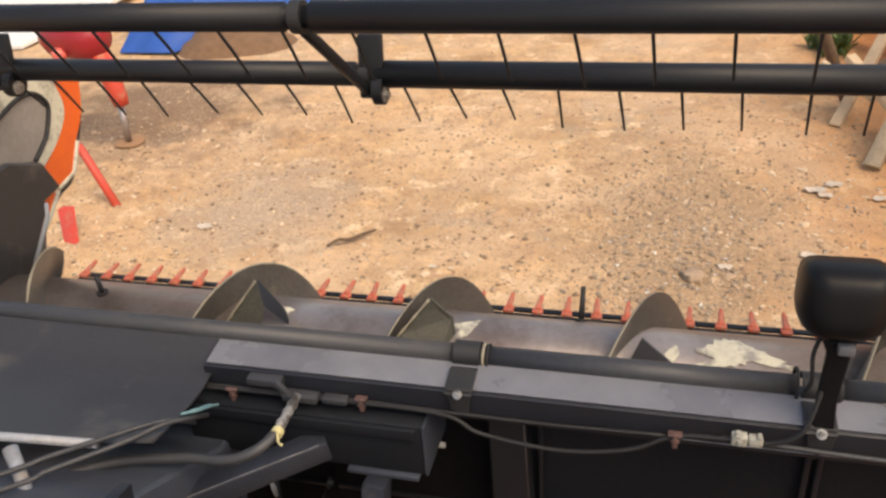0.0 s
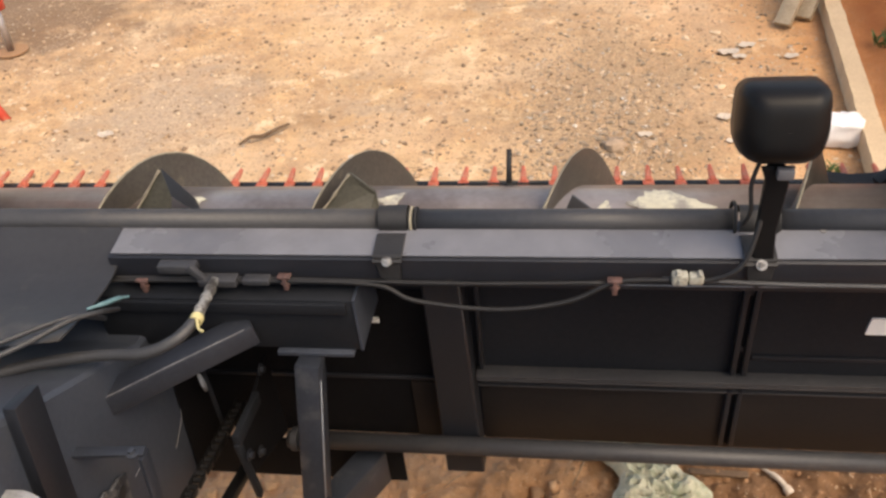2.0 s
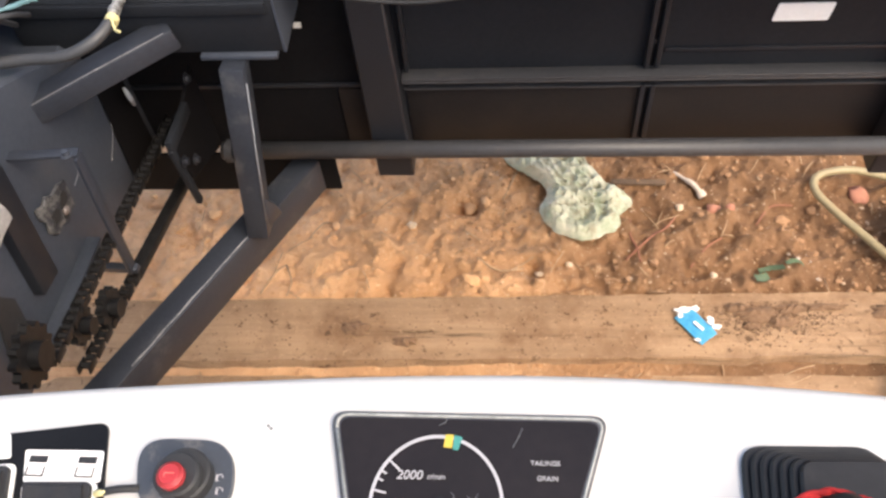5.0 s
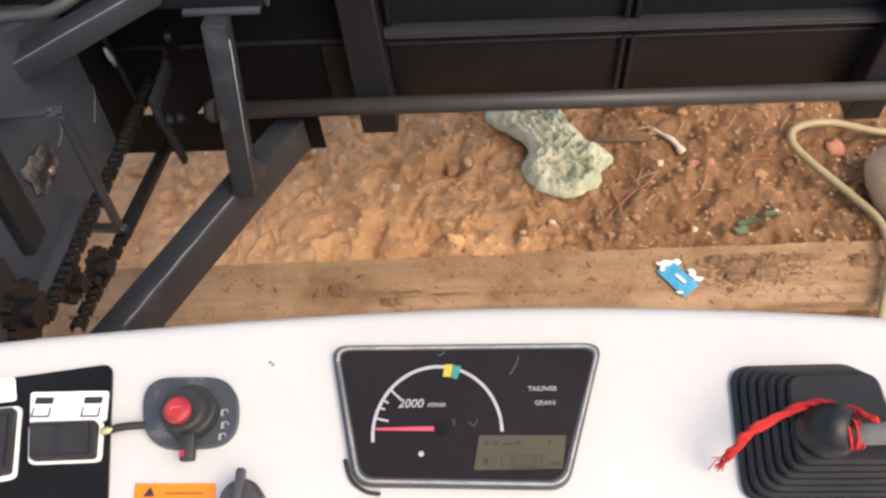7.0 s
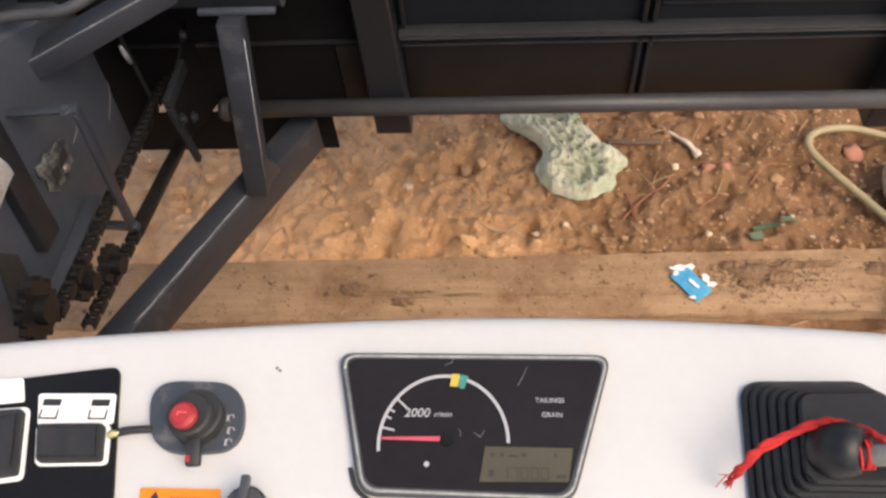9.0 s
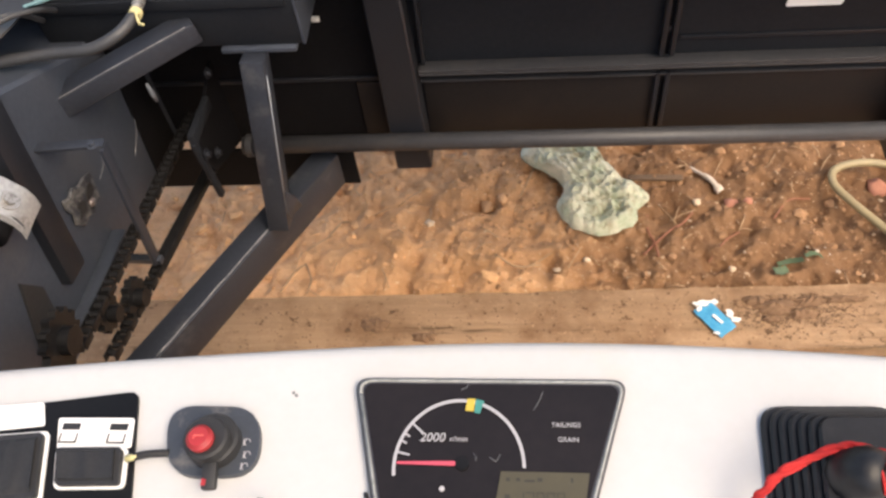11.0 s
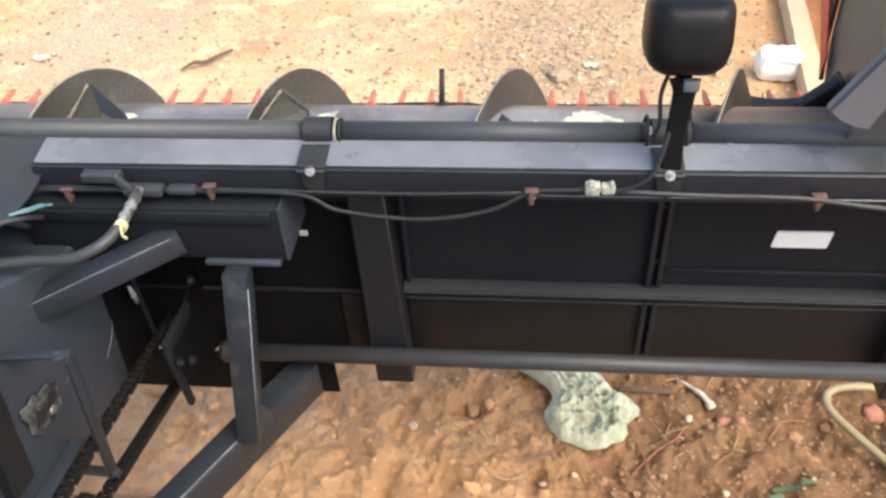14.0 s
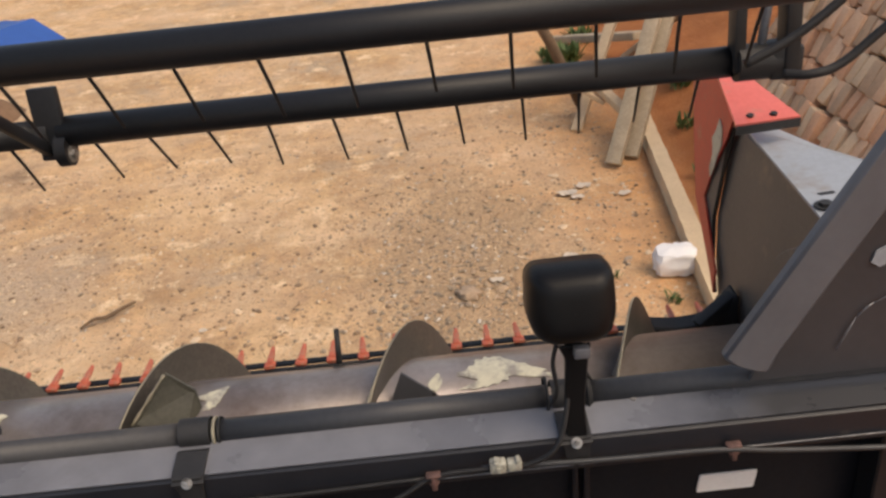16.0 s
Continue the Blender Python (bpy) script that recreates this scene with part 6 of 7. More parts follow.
for k in range(4):
    tilt = rnd.uniform(-0.35, 0.35)
    tube([(0.533 + 0.0028 * k + tilt * 0.009 * math.sin(a), 0.2125 + 0.0105 * math.cos(a) * rnd.uniform(0.95, 1.08), DZ + 0.0585 + 0.0105 * math.sin(a)) for a in [j * math.tau / 18 for j in range(19)]], 0.0013, 6, string)
thing("red_string", string, RED_CLOTH, (0.541, 0.21, DZ + 0.06), "frayed red string tied round the lever", "string")

# ---- on the ground below the header ----
def plank(name, a, b, wide, thick, material, label, group="", seed=1.0, lift=0.0, category="plank"):
    """A rough sawn board lying from a to b, with uneven edges."""
    a, b = Vector(a), Vector(b)
    way = (b - a).normalized()
    side = way.cross(Vector((0, 0, 1))).normalized()
    up = side.cross(way)
    n = max(6, int((b - a).length / 0.03))
    bm = bmesh.new()
    rings = []
    for i in range(n + 1):
        p = a.lerp(b, i / n)
        e0 = 0.006 * noise.noise(Vector((i * 0.2, seed, 0))) + 0.005 * noise.noise(Vector((i * 0.9, seed + 2, 0)))
        e1 = 0.006 * noise.noise(Vector((i * 0.2, seed + 9, 0))) + 0.005 * noise.noise(Vector((i * 0.9, seed + 6, 0)))
        z = 0.003 * noise.noise(Vector((i * 0.3, seed + 4, 0)))
        ring = []
        for s, h in ((-0.5, 0.06), (-0.47, 1), (-0.15, 1.02), (0.15, 0.99), (0.47, 1), (0.5, 0.06)):
            ring.append(bm.verts.new(p + side * (s * wide + (e0 if s < 0 else e1)) + up * (h * thick + z + lift)))
        rings.append(ring)
    for one, two in zip(rings, rings[1:]):
        for k in range(6):
            bm.faces.new((one[k], one[(k + 1) % 6], two[(k + 1) % 6], two[k]))
    bm.faces.new(rings[0][::-1])
    bm.faces.new(rings[-1])
    bmesh.ops.recalc_face_normals(bm, faces=bm.faces)
    return thing(name, smooth(bm, 40), material, a, label, category, group)


plank("wooden_beam", (-1.6, 1.108, 0.0), (2.4, 1.195, 0.0), 0.205, 0.035, PLANK_WOOD, "dusty brown wooden beam half buried in soil", seed=2.0, category="beam")
plank("wooden_board", (-1.6, 0.90, -0.02), (2.4, 0.965, -0.02), 0.18, 0.03, PLANK_WOOD, "dusty lower board beside the wooden beam", seed=5.0, category="board")


def lying(points, over=0.004):
    """The same line, draped over the soil."""
    return [(x, y, max(ground_height(x, y), 0.0) + over) for x, y in points]



# crumpled rag
RAG_EDGE = [(0.273, 1.743), (0.293, 1.719), (0.345, 1.683), (0.387, 1.648), (0.402, 1.603), (0.383, 1.56), (0.382, 1.528), (0.413, 1.475), (0.461, 1.446), (0.518, 1.436), (0.577, 1.459), (0.612, 1.489), (0.616, 1.531), (0.652, 1.562), (0.647, 1.595), (0.615, 1.618), (0.583, 1.641), (0.553, 1.687), (0.521, 1.734), (0.5, 1.78), (0.44, 1.82), (0.34, 1.82), (0.285, 1.79)]


def rag_height(x, y):
    """A puffed, folded-over lobe near the beam and long pleats running away from it."""
    p = Vector((x, y, 0))
    w = p + 0.02 * noise.noise_vector(p * 12)
    r = math.hypot((w.x - 0.505) / 0.118, (w.y - 1.522) / 0.088)
    lobe = 0.025 * math.exp(-((r - 0.78) / 0.26) ** 2) + 0.012 * math.exp(-((r - 0.28) / 0.16) ** 2)
    a = math.atan2(w.y - 1.522, w.x - 0.505)
    lobe += 0.009 * (0.4 - abs(noise.noise(Vector((math.cos(a) * 3.2, math.sin(a) * 3.2, r * 1.3)))))
    lobe -= 0.016 * math.exp(-((w.y - 1.548 - 0.12 * (w.x - 0.5)) / 0.006) ** 2) * (1 if 0.43 < w.x < 0.59 else 0)
    up = max(0.0, min(1.0, (y - 1.575) / 0.06))
    across = (w.x - 0.46) * 0.86 + (w.y - 1.68) * 0.5
    along = (w.y - 1.68) * 0.86 - (w.x - 0.46) * 0.5
    pleat = 0.03 * (0.5 - abs(noise.noise(Vector((across * 17, along * 3.5, 2.0))))) + 0.016 * (0.4 - abs(noise.noise(Vector((across * 38, along * 8, 5.0)))))
    crumple = 0.03 * (0.3 - abs(noise.noise(w * 21))) + 0.019 * (0.3 - abs(noise.noise(w * 43))) + 0.008 * (0.3 - abs(noise.noise(w * 85)))
    return 0.012 + lobe * (1 - up) + (0.012 + pleat) * up + crumple


bm = bmesh.new()
pts = spline([(*p, 0) for p in RAG_EDGE + RAG_EDGE[:1]], 10)[:-1]
rows = []
for k in range(60):
    u = k / 59
    row = []
    for i, p in enumerate(pts):
        q = Vector((0.475, 1.605, 0)).lerp(p + 0.006 * noise.noise_vector(p * 40), 0.03 + 0.97 * u)
        floor_z = ground_height(q.x, q.y)
        row.append(bm.verts.new((q.x, q.y, max(0.03, floor_z) + 0.004 + max(0.0, rag_height(q.x, q.y)) * (1 - u ** 9))))
    rows.append(row)
for one, two in zip(rows, rows[1:]):
    for i in range(len(one)):
        bm.faces.new((one[i], one[(i + 1) % len(one)], two[(i + 1) % len(two)], two[i]))
bm.faces.new(rows[0])
bmesh.ops.recalc_face_normals(bm, faces=bm.faces)
low = bmesh.ops.extrude_face_region(bm, geom=bm.faces[:])
bmesh.ops.translate(bm, verts=[g for g in low["geom"] if isinstance(g, bmesh.types.BMVert)], vec=(0, 0, 0.002))
bmesh.ops.recalc_face_normals(bm, faces=bm.faces)
thing("rag", smooth(bm, 60), RAG, (0.47, 1.6, 0), "crumpled faded green cloth rag on the soil", "rag")

# torn sachet on the beam
BT = 0.038
sachet = root("sachet", (0.79, 1.175, BT), "torn blue and white foil sachet on the wooden beam", "wrapper")
grid = []
for i in range(9):
    row = []
    for j in range(7):
        u, v = i / 8 - 0.5, j / 6 - 0.5
        row.append((0.783 + 0.1 * u * 0.62 + 0.055 * v * 0.8, 1.152 - 0.105 * u * 0.78 + 0.06 * v * 0.6, BT + 0.007 + 0.009 * noise.noise(Vector((u * 7, v * 6, 3)))))
    grid.append(row)
part("foil", sheet(grid, (0, 0, 0.001)), BLUE_FOIL, sachet)
for cx, cy, sx, sy, sd in ((0.752, 1.198, 0.02, 0.009, 1), (0.745, 1.182, 0.008, 0.012, 3), (0.822, 1.165, 0.01, 0.012, 7), (0.836, 1.148, 0.014, 0.008, 2), (0.785, 1.204, 0.014, 0.008, 4), (0.783, 1.108, 0.008, 0.004, 6)):
    pts = [(cx + sx * math.cos(a) * (1 + 1.1 * noise.noise(Vector((a * 2, sd, 0)))), cy + sy * math.sin(a) * (1 + 1.1 * noise.noise(Vector((a * 2, sd + 5, 0)))), BT + 0.008 + 0.003 * sd % 0.006) for a in [k * math.tau / 11 for k in range(11)]]
    part("torn_edge", plate(pts, (0, 0, 0.0015)), WHITE, sachet, "white torn edge")
part("print_bar", beam((0.778, 1.16, BT + 0.0135), (0.8, 1.135, BT + 0.0135), 0.008, 0.001, 0), WHITE, sachet)

# yellow garden hose looping past a stone
thing("garden_hose", tube(spline([(2.3, 1.5, 0.05), (1.9, 1.63, 0.05), (1.6, 1.64, 0.05), (1.44, 1.635, 0.055), (1.3, 1.672, 0.06), (1.2, 1.655, 0.06), (1.175, 1.6, 0.06), (1.215, 1.52, 0.06), (1.295, 1.405, 0.06), (1.345, 1.3, 0.07), (1.34, 1.18, 0.065), (1.285, 1.04, 0.06), (1.24, 0.9, 0.04), (1.2, 0.7, 0.03)]), 0.0115, 12), HOSE_YELLOW, (1.3, 1.4, 0), "pale yellow plastic hose looping over the soil", "hose")
thing("stone", lump((1.45, 1.42, 0.075), (0.115, 0.14, 0.1), 2.0, 3, 0.2), STONE, (1.45, 1.42, 0), "rounded brown stone beside the hose", "stone")
# a forked red twig, thin roots and dry stems
fork = root("twig", (0.655, 1.41, 0.0), "forked thin reddish twig on the soil", "twig", "twigs")
for line in ([(0.655, 1.41), (0.64, 1.46), (0.645, 1.525)], [(0.655, 1.41), (0.7, 1.455), (0.745, 1.49), (0.775, 1.53)], [(0.62, 1.375), (0.655, 1.41)], [(0.658, 1.36), (0.655, 1.41)]):
    part("branch", tube(spline(lying(line, 0.009), 6), 0.0032, 7), TWIG, fork)
for line, r in (([(0.8, 1.36), (0.85, 1.42), (0.9, 1.46)], 0.0025), ([(1.0, 1.5), (1.05, 1.56), (1.12, 1.58)], 0.0025)):
    pts = lying(line, 0.007)
    thing("twig", tube(spline(pts, 6), r, 7), TWIG, pts[0], "thin reddish twig on the soil", "twig", "twigs")
for line, r in (([(-0.42, 1.26), (-0.385, 1.33), (-0.36, 1.36)], 0.003), ([(-0.36, 1.36), (-0.335, 1.3), (-0.34, 1.25)], 0.0026), ([(-0.3, 1.44), (-0.27, 1.5), (-0.25, 1.52)], 0.003), ([(0.27, 1.6), (0.3, 1.66), (0.315, 1.71)], 0.003), ([(0.2, 1.36), (0.26, 1.33), (0.33, 1.35)], 0.0028), ([(0.39, 1.4), (0.33, 1.37), (0.29, 1.33)], 0.0028)):
    pts = lying(line, 0.007)
    thing("straw", tube(spline(pts, 6), r, 6), DRY, pts[0], "dry straw stem lying on the soil", "straw", "straw stems")
thing("broken_stick", tube(spline(lying([(0.788, 1.70), (0.815, 1.67), (0.84, 1.64), (0.865, 1.605)], 0.012), 6), [0.005] * 8 + [0.008] * 8 + [0.013] * 3, 8), SCRAP, (0.8, 1.66, 0), "white broken plastic stick on the soil", "litter")
thing("wood_strip", beam((0.6, 1.665, ground_height(0.6, 1.665) + 0.012), (0.76, 1.655, ground_height(0.76, 1.655) + 0.014), 0.02, 0.01, 0.003), DARK_BARK, (0.69, 1.66, 0), "dark wood strip on the soil", "wood strip")
TAN_CHIP = mat("tan_chip", (0.56, 0.34, 0.19), None, 0.9)
BRICK_CHIP = mat("brick_red_chip", (0.46, 0.2, 0.13), None, 0.9)
for x, y, sx, sy, sz, material, label in ((0.17, 1.6, 0.02, 0.034, 0.008, TAN_CHIP, "flat tan stone chip on the soil"), (1.32, 1.62, 0.03, 0.034, 0.014, BRICK_CHIP, "red brick fragment on the soil"), (0.89, 1.56, 0.024, 0.02, 0.012, BRICK_CHIP, "red brick fragment on the soil"), (0.93, 1.545, 0.014, 0.012, 0.01, BRICK_CHIP, "red brick fragment on the soil"), (0.0, 1.5, 0.016, 0.012, 0.01, PALE_GRIT, "pale stone chip on the soil"), (0.46, 1.365, 0.012, 0.01, 0.008, PALE_GRIT, "pale stone chip on the soil"), (0.38, 1.33, 0.018, 0.008, 0.006, PALE_GRIT, "pale stone chip on the soil"), (0.79, 1.56, 0.012, 0.012, 0.01, PALE_GRIT, "pale stone chip on the soil"), (0.86, 1.33, 0.01, 0.01, 0.008, PALE_GRIT, "pale stone chip on the soil")):
    thing("stone", lump((x, y, ground_height(x, y) + sz * 0.5), (sx, sy, sz), x * 31 + y, 2, 0.5, 2.4), material, (x, y, 0), label, "stone", "stone chips")
scrap = root("green_scrap", (1.0, 1.32, 0.02), "torn dull green plastic scrap on the soil", "litter")
GREEN = mat("dull_green_scrap", (0.1, 0.15, 0.075), (0.07, 0.095, 0.06), 0.6)
for line, wide in (([(0.965, 1.31), (0.985, 1.31), (1.005, 1.325)], 0.013), ([(0.985, 1.345), (1.015, 1.35), (1.045, 1.34)], 0.008), ([(1.05, 1.35), (1.075, 1.355), (1.095, 1.345)], 0.007)):
    middle = spline(lying(line, 0.014), 4)
    rows = [[p + Vector((-0.3, 1, 0)) * wide * s + Vector((0, 0, 0.006 * noise.noise(p * 90 + Vector((s, 0, 0))))) for s in (-0.9, -0.3, 0.3, 0.9)] for p in middle]
    part("shred", sheet(rows, (0, 0, 0.0012)), GREEN, scrap)

# ---- yard in front ----
long_a, long_b = (1.77, 5.5, 0.0), (1.5, 3.05, 0.0)
plank("long_board", long_a, long_b, 0.09, 0.1, WOOD, "long pale timber lying on the ground", seed=3.0, category="timber")
frame_ = root("timber_trestle", (1.75, 5.3, 0.0), "leaning grey timbers of a trestle at the yard's edge", "trestle")
for a, b, w_, h_ in (((1.42, 4.72, 0.02), (2.06, 5.7, 1.2), 0.09, 0.05), ((1.54, 4.8, 0.02), (2.24, 5.9, 1.35), 0.095, 0.05), ((1.36, 5.5, 0.4), (1.72, 5.0, 0.06), 0.07, 0.045), ((1.32, 5.35, 0.0), (1.95, 6.35, 0.95), 0.07, 0.05), ((1.7, 6.4, 0.0), (2.2, 5.6, 0.75), 0.09, 0.04), ((1.5, 7.6, 0.0), (2.0, 6.4, 0.3), 0.11, 0.06)):
    part("timber", beam(a, b, w_, h_, 0.006), WOOD_GREY if w_ > 0.072 else WOOD, frame_)
part("dark_prop", tube([(0.98, 5.55, 0.95), (1.2, 5.6, 0.55), (1.42, 5.62, 0.05)], 0.035, 10), DARK_BARK, frame_, "dark leaning pole")
part("cross_batten", beam((1.2, 5.45, 0.38), (1.5, 5.3, 0.2), 0.05, 0.03, 0.004), WOOD, frame_)
bm = bmesh.new()
bmesh.ops.create_cube(bm, size=1.0)
bmesh.ops.subdivide_edges(bm, edges=bm.edges[:], cuts=7, use_grid_fill=True)
for v in bm.verts:
    p = v.co.copy()
    p *= 1.12 - 0.55 * (p.length_squared - 0.25)
    v.co = Vector((1.425 + p.x * 0.17, 3.5 + p.y * 0.12, 0.06 + p.z * 0.12)) + 0.012 * noise.noise_vector(p * 2.6) + 0.009 * noise.noise_vector(p * 6.0)
    v.co.z = max(v.co.z, 0.004)
smooth(bm, 32)
thing("plastic_bag", bm, BAG, (1.425, 3.5, 0), "crumpled white plastic bag on the ground", "bag")
for cx, cy, s, seed in ((1.09, 4.42, 0.045, 1), (1.2, 4.5, 0.035, 2), (1.4, 4.35, 0.03, 3), (0.602, 3.567, 0.026, 4), (-0.762, 3.393, 0.016, 11), (-2.13, 3.64, 0.035, 5), (0.98, 3.72, 0.03, 8), (1.14, 4.36, 0.03, 9), (0.98, 3.5, 0.02, 10)):
    pts = [(cx + s * math.cos(a) * (1.3 + 0.6 * noise.noise(Vector((a * 2, seed, 0)))), cy + s * math.sin(a) * (0.9 + 0.6 * noise.noise(Vector((a * 2, seed + 5, 0)))), 0.018) for a in [k * math.tau / 12 for k in range(12)]]
    bm = bmesh.new()
    rings = [[bm.verts.new((cx + (px - cx) * u, cy + (py - cy) * u, 0.012 + 0.28 * s * (0.35 + noise.noise(Vector((px * 37 * u, py * 37, seed))))  * (0.4 + 0.6 * u))) for px, py, pz in pts] for u in (0.3, 0.65, 1.0)]
    for one, two in zip(rings, rings[1:]):
        for i in range(12):
            bm.faces.new((one[i], one[(i + 1) % 12], two[(i + 1) % 12], two[i]))
    bm.faces.new(rings[0])
    bmesh.ops.recalc_face_normals(bm, faces=bm.faces)
    low = bmesh.ops.extrude_face_region(bm, geom=bm.faces[:])
    bmesh.ops.translate(bm, verts=[g for g in low["geom"] if isinstance(g, bmesh.types.BMVert)], vec=(0, 0, 0.002))
    bmesh.ops.recalc_face_normals(bm, faces=bm.faces)
    thing("paper_scrap", bm, SCRAP, (cx, cy, 0), "torn white paper scrap on the gravel", "litter", "paper scraps")
thing("dead_stick", tube(spline([(-1.36, 3.515, 0.015), (-1.31, 3.56, 0.03), (-1.26, 3.588, 0.02), (-1.2, 3.635, 0.03), (-1.155, 3.705, 0.02)], 6), [0.006 + 0.004 * math.sin(k * 0.13) for k in range(25)], 8), DARK_BARK, (-1.25, 3.6, 0), "crooked dead stick on the gravel", "stick")
thing("stone", lump((0.46, 3.47, 0.015), (0.05, 0.05, 0.025), 12.0, 3, 0.6, 2.2), STONE, (0.46, 3.47, 0), "dark brown clod of earth on the gravel", "stone")

# red implement, tarpaulin and sheet at the yard's far edge
imp = root("red_implement", (-3.6, 5.2, 0.0), "parked red implement on stand legs at the yard's edge", "implement")
part("stand_leg", tube([(-3.284, 4.716, 0.02), (-3.272, 4.716, 0.29)], 0.022, 12), STEEL, imp, "bare steel stand leg")
part("stand_foot", disc((-3.28, 4.716, 0.012), (0, 0, 1), 0.1, 0.01, 24), CLOD, imp, "round dusty foot plate")
part("leg_sleeve", tube([(-3.262, 4.716, 0.285), (-3.27, 4.716, 0.36), (-3.29, 4.716, 0.46), (-3.34, 4.74, 0.62)], [0.05, 0.062, 0.062, 0.07], 16), RED, imp)
part("housing", tube([(-3.75, 4.8, 0.72), (-3.68, 4.78, 0.72), (-3.45, 4.76, 0.73), (-3.34, 4.75, 0.73), (-3.27, 4.75, 0.72)], [0.08, 0.12, 0.15, 0.14, 0.07], 24), CRIMSON, imp, "round red gear housing")
part("knob", lump((-3.56, 4.63, 0.655), (0.05, 0.05, 0.05), 1.0, 2, 0.05), PINK, imp)
part("drawbar", tube([(-2.8, 3.82, 0.0), (-3.06, 3.97, 0.3), (-3.12, 4.0, 0.33), (-3.3, 4.05, 0.33)], 0.025, 12), RED, imp, "red bent prop")
part("skid", plate([(-2.78, 3.37, 0.0), (-2.85, 3.38, 0.0), (-2.98, 3.55, 0.11), (-2.88, 3.53, 0.13)], (0.02, 0.02, 0.015)), RED, imp)
bm = bmesh.new()
grid = [[(-4.6 + 0.55 * i / 10 + 0.9 * j / 8 * i / 10, 6.65 + 2.4 * j / 8, 0.03 + (0.34 + 0.1 * noise.noise(Vector((i * 0.5, j * 0.5, 0)))) * min(1, j / 2) * min(1, (10 - i) / 3)) for j in range(9)] for i in range(11)]
thing("tarpaulin", sheet(grid, (0, 0, -0.01), bm), TARP, (-4.0, 7.4, 0), "blue tarpaulin spread over a low heap", "tarpaulin")
thing("white_sheet", plate([(-8.2, 6.6, 0.02), (-5.75, 6.75, 0.02), (-5.6, 9.5, 0.12), (-8.4, 9.5, 0.12)], (0, 0, 0.03)), WHITE, (-7, 7.5, 0), "pale sheet lying on the ground", "sheet")
heap = bmesh.new()
rings = []
for k in range(9):
    u = k / 8
    rings.append([heap.verts.new((-3.6 + 0.62 * u * math.cos(a) * (1 + 0.3 * noise.noise(Vector((math.cos(a) * 1.5, math.sin(a) * 1.5, 3)))), 6.98 + 0.42 * u * math.sin(a) * (1 + 0.3 * noise.noise(Vector((math.cos(a) * 1.5, math.sin(a) * 1.5, 8)))), -0.01 + 0.2 * (1 - u * u) * (1 + 0.5 * noise.noise(Vector((u * 3 * math.cos(a), u * 3 * math.sin(a), 1)))))) for a in [i * math.tau / 28 for i in range(28)]])
for one, two in zip(rings, rings[1:]):
    for i in range(28):
        heap.faces.new((one[i], one[(i + 1) % 28], two[(i + 1) % 28], two[i]))
bmesh.ops.remove_doubles(heap, verts=heap.verts[:], dist=0.0005)
bmesh.ops.recalc_face_normals(heap, faces=heap.faces)
thing("earth_mound", smooth(heap, 60), DARK_CLOD, (-3.6, 6.98, 0), "low mound of dark brown earth beside the tarpaulin", "mound")


def weed(c, size, n, name="weed", label="low green weed on the red soil"):
    bm = bmesh.new()
    for k in range(n):
        a = random.uniform(0, math.tau)
        lean = random.uniform(0.3, 1.1)
        d = Vector((math.cos(a) * lean, math.sin(a) * lean, 1)).normalized() * size * random.uniform(0.5, 1)
        b = Vector(c) + Vector((random.uniform(-0.4, 0.4) * size, random.uniform(-0.4, 0.4) * size, 0))
        s = Vector((-math.sin(a), math.cos(a), 0)) * size * 0.09
        mid = b + d * 0.55 + Vector((0, 0, size * 0.08))
        q = [bm.verts.new(v) for v in (b - s * 0.3, b + s * 0.3, mid + s, b + d, mid - s)]
        bm.faces.new(q)
    return thing(name, bm, LEAF, c, label, "weed", "weeds")


for x, y, s, n in ((1.5, 6.8, 0.24, 60), (1.4, 6.95, 0.16, 40), (1.95, 5.05, 0.13, 26), (2.1, 5.7, 0.2, 40), (1.85, 4.4, 0.1, 20), (2.0, 4.0, 0.12, 24), (1.75, 7.4, 0.2, 40), (1.6, 8.3, 0.25, 40), (1.35, 3.25, 0.07, 18), (1.15, 3.5, 0.05, 14)):
    weed((x, y, ground_height(x, y)), s, n)


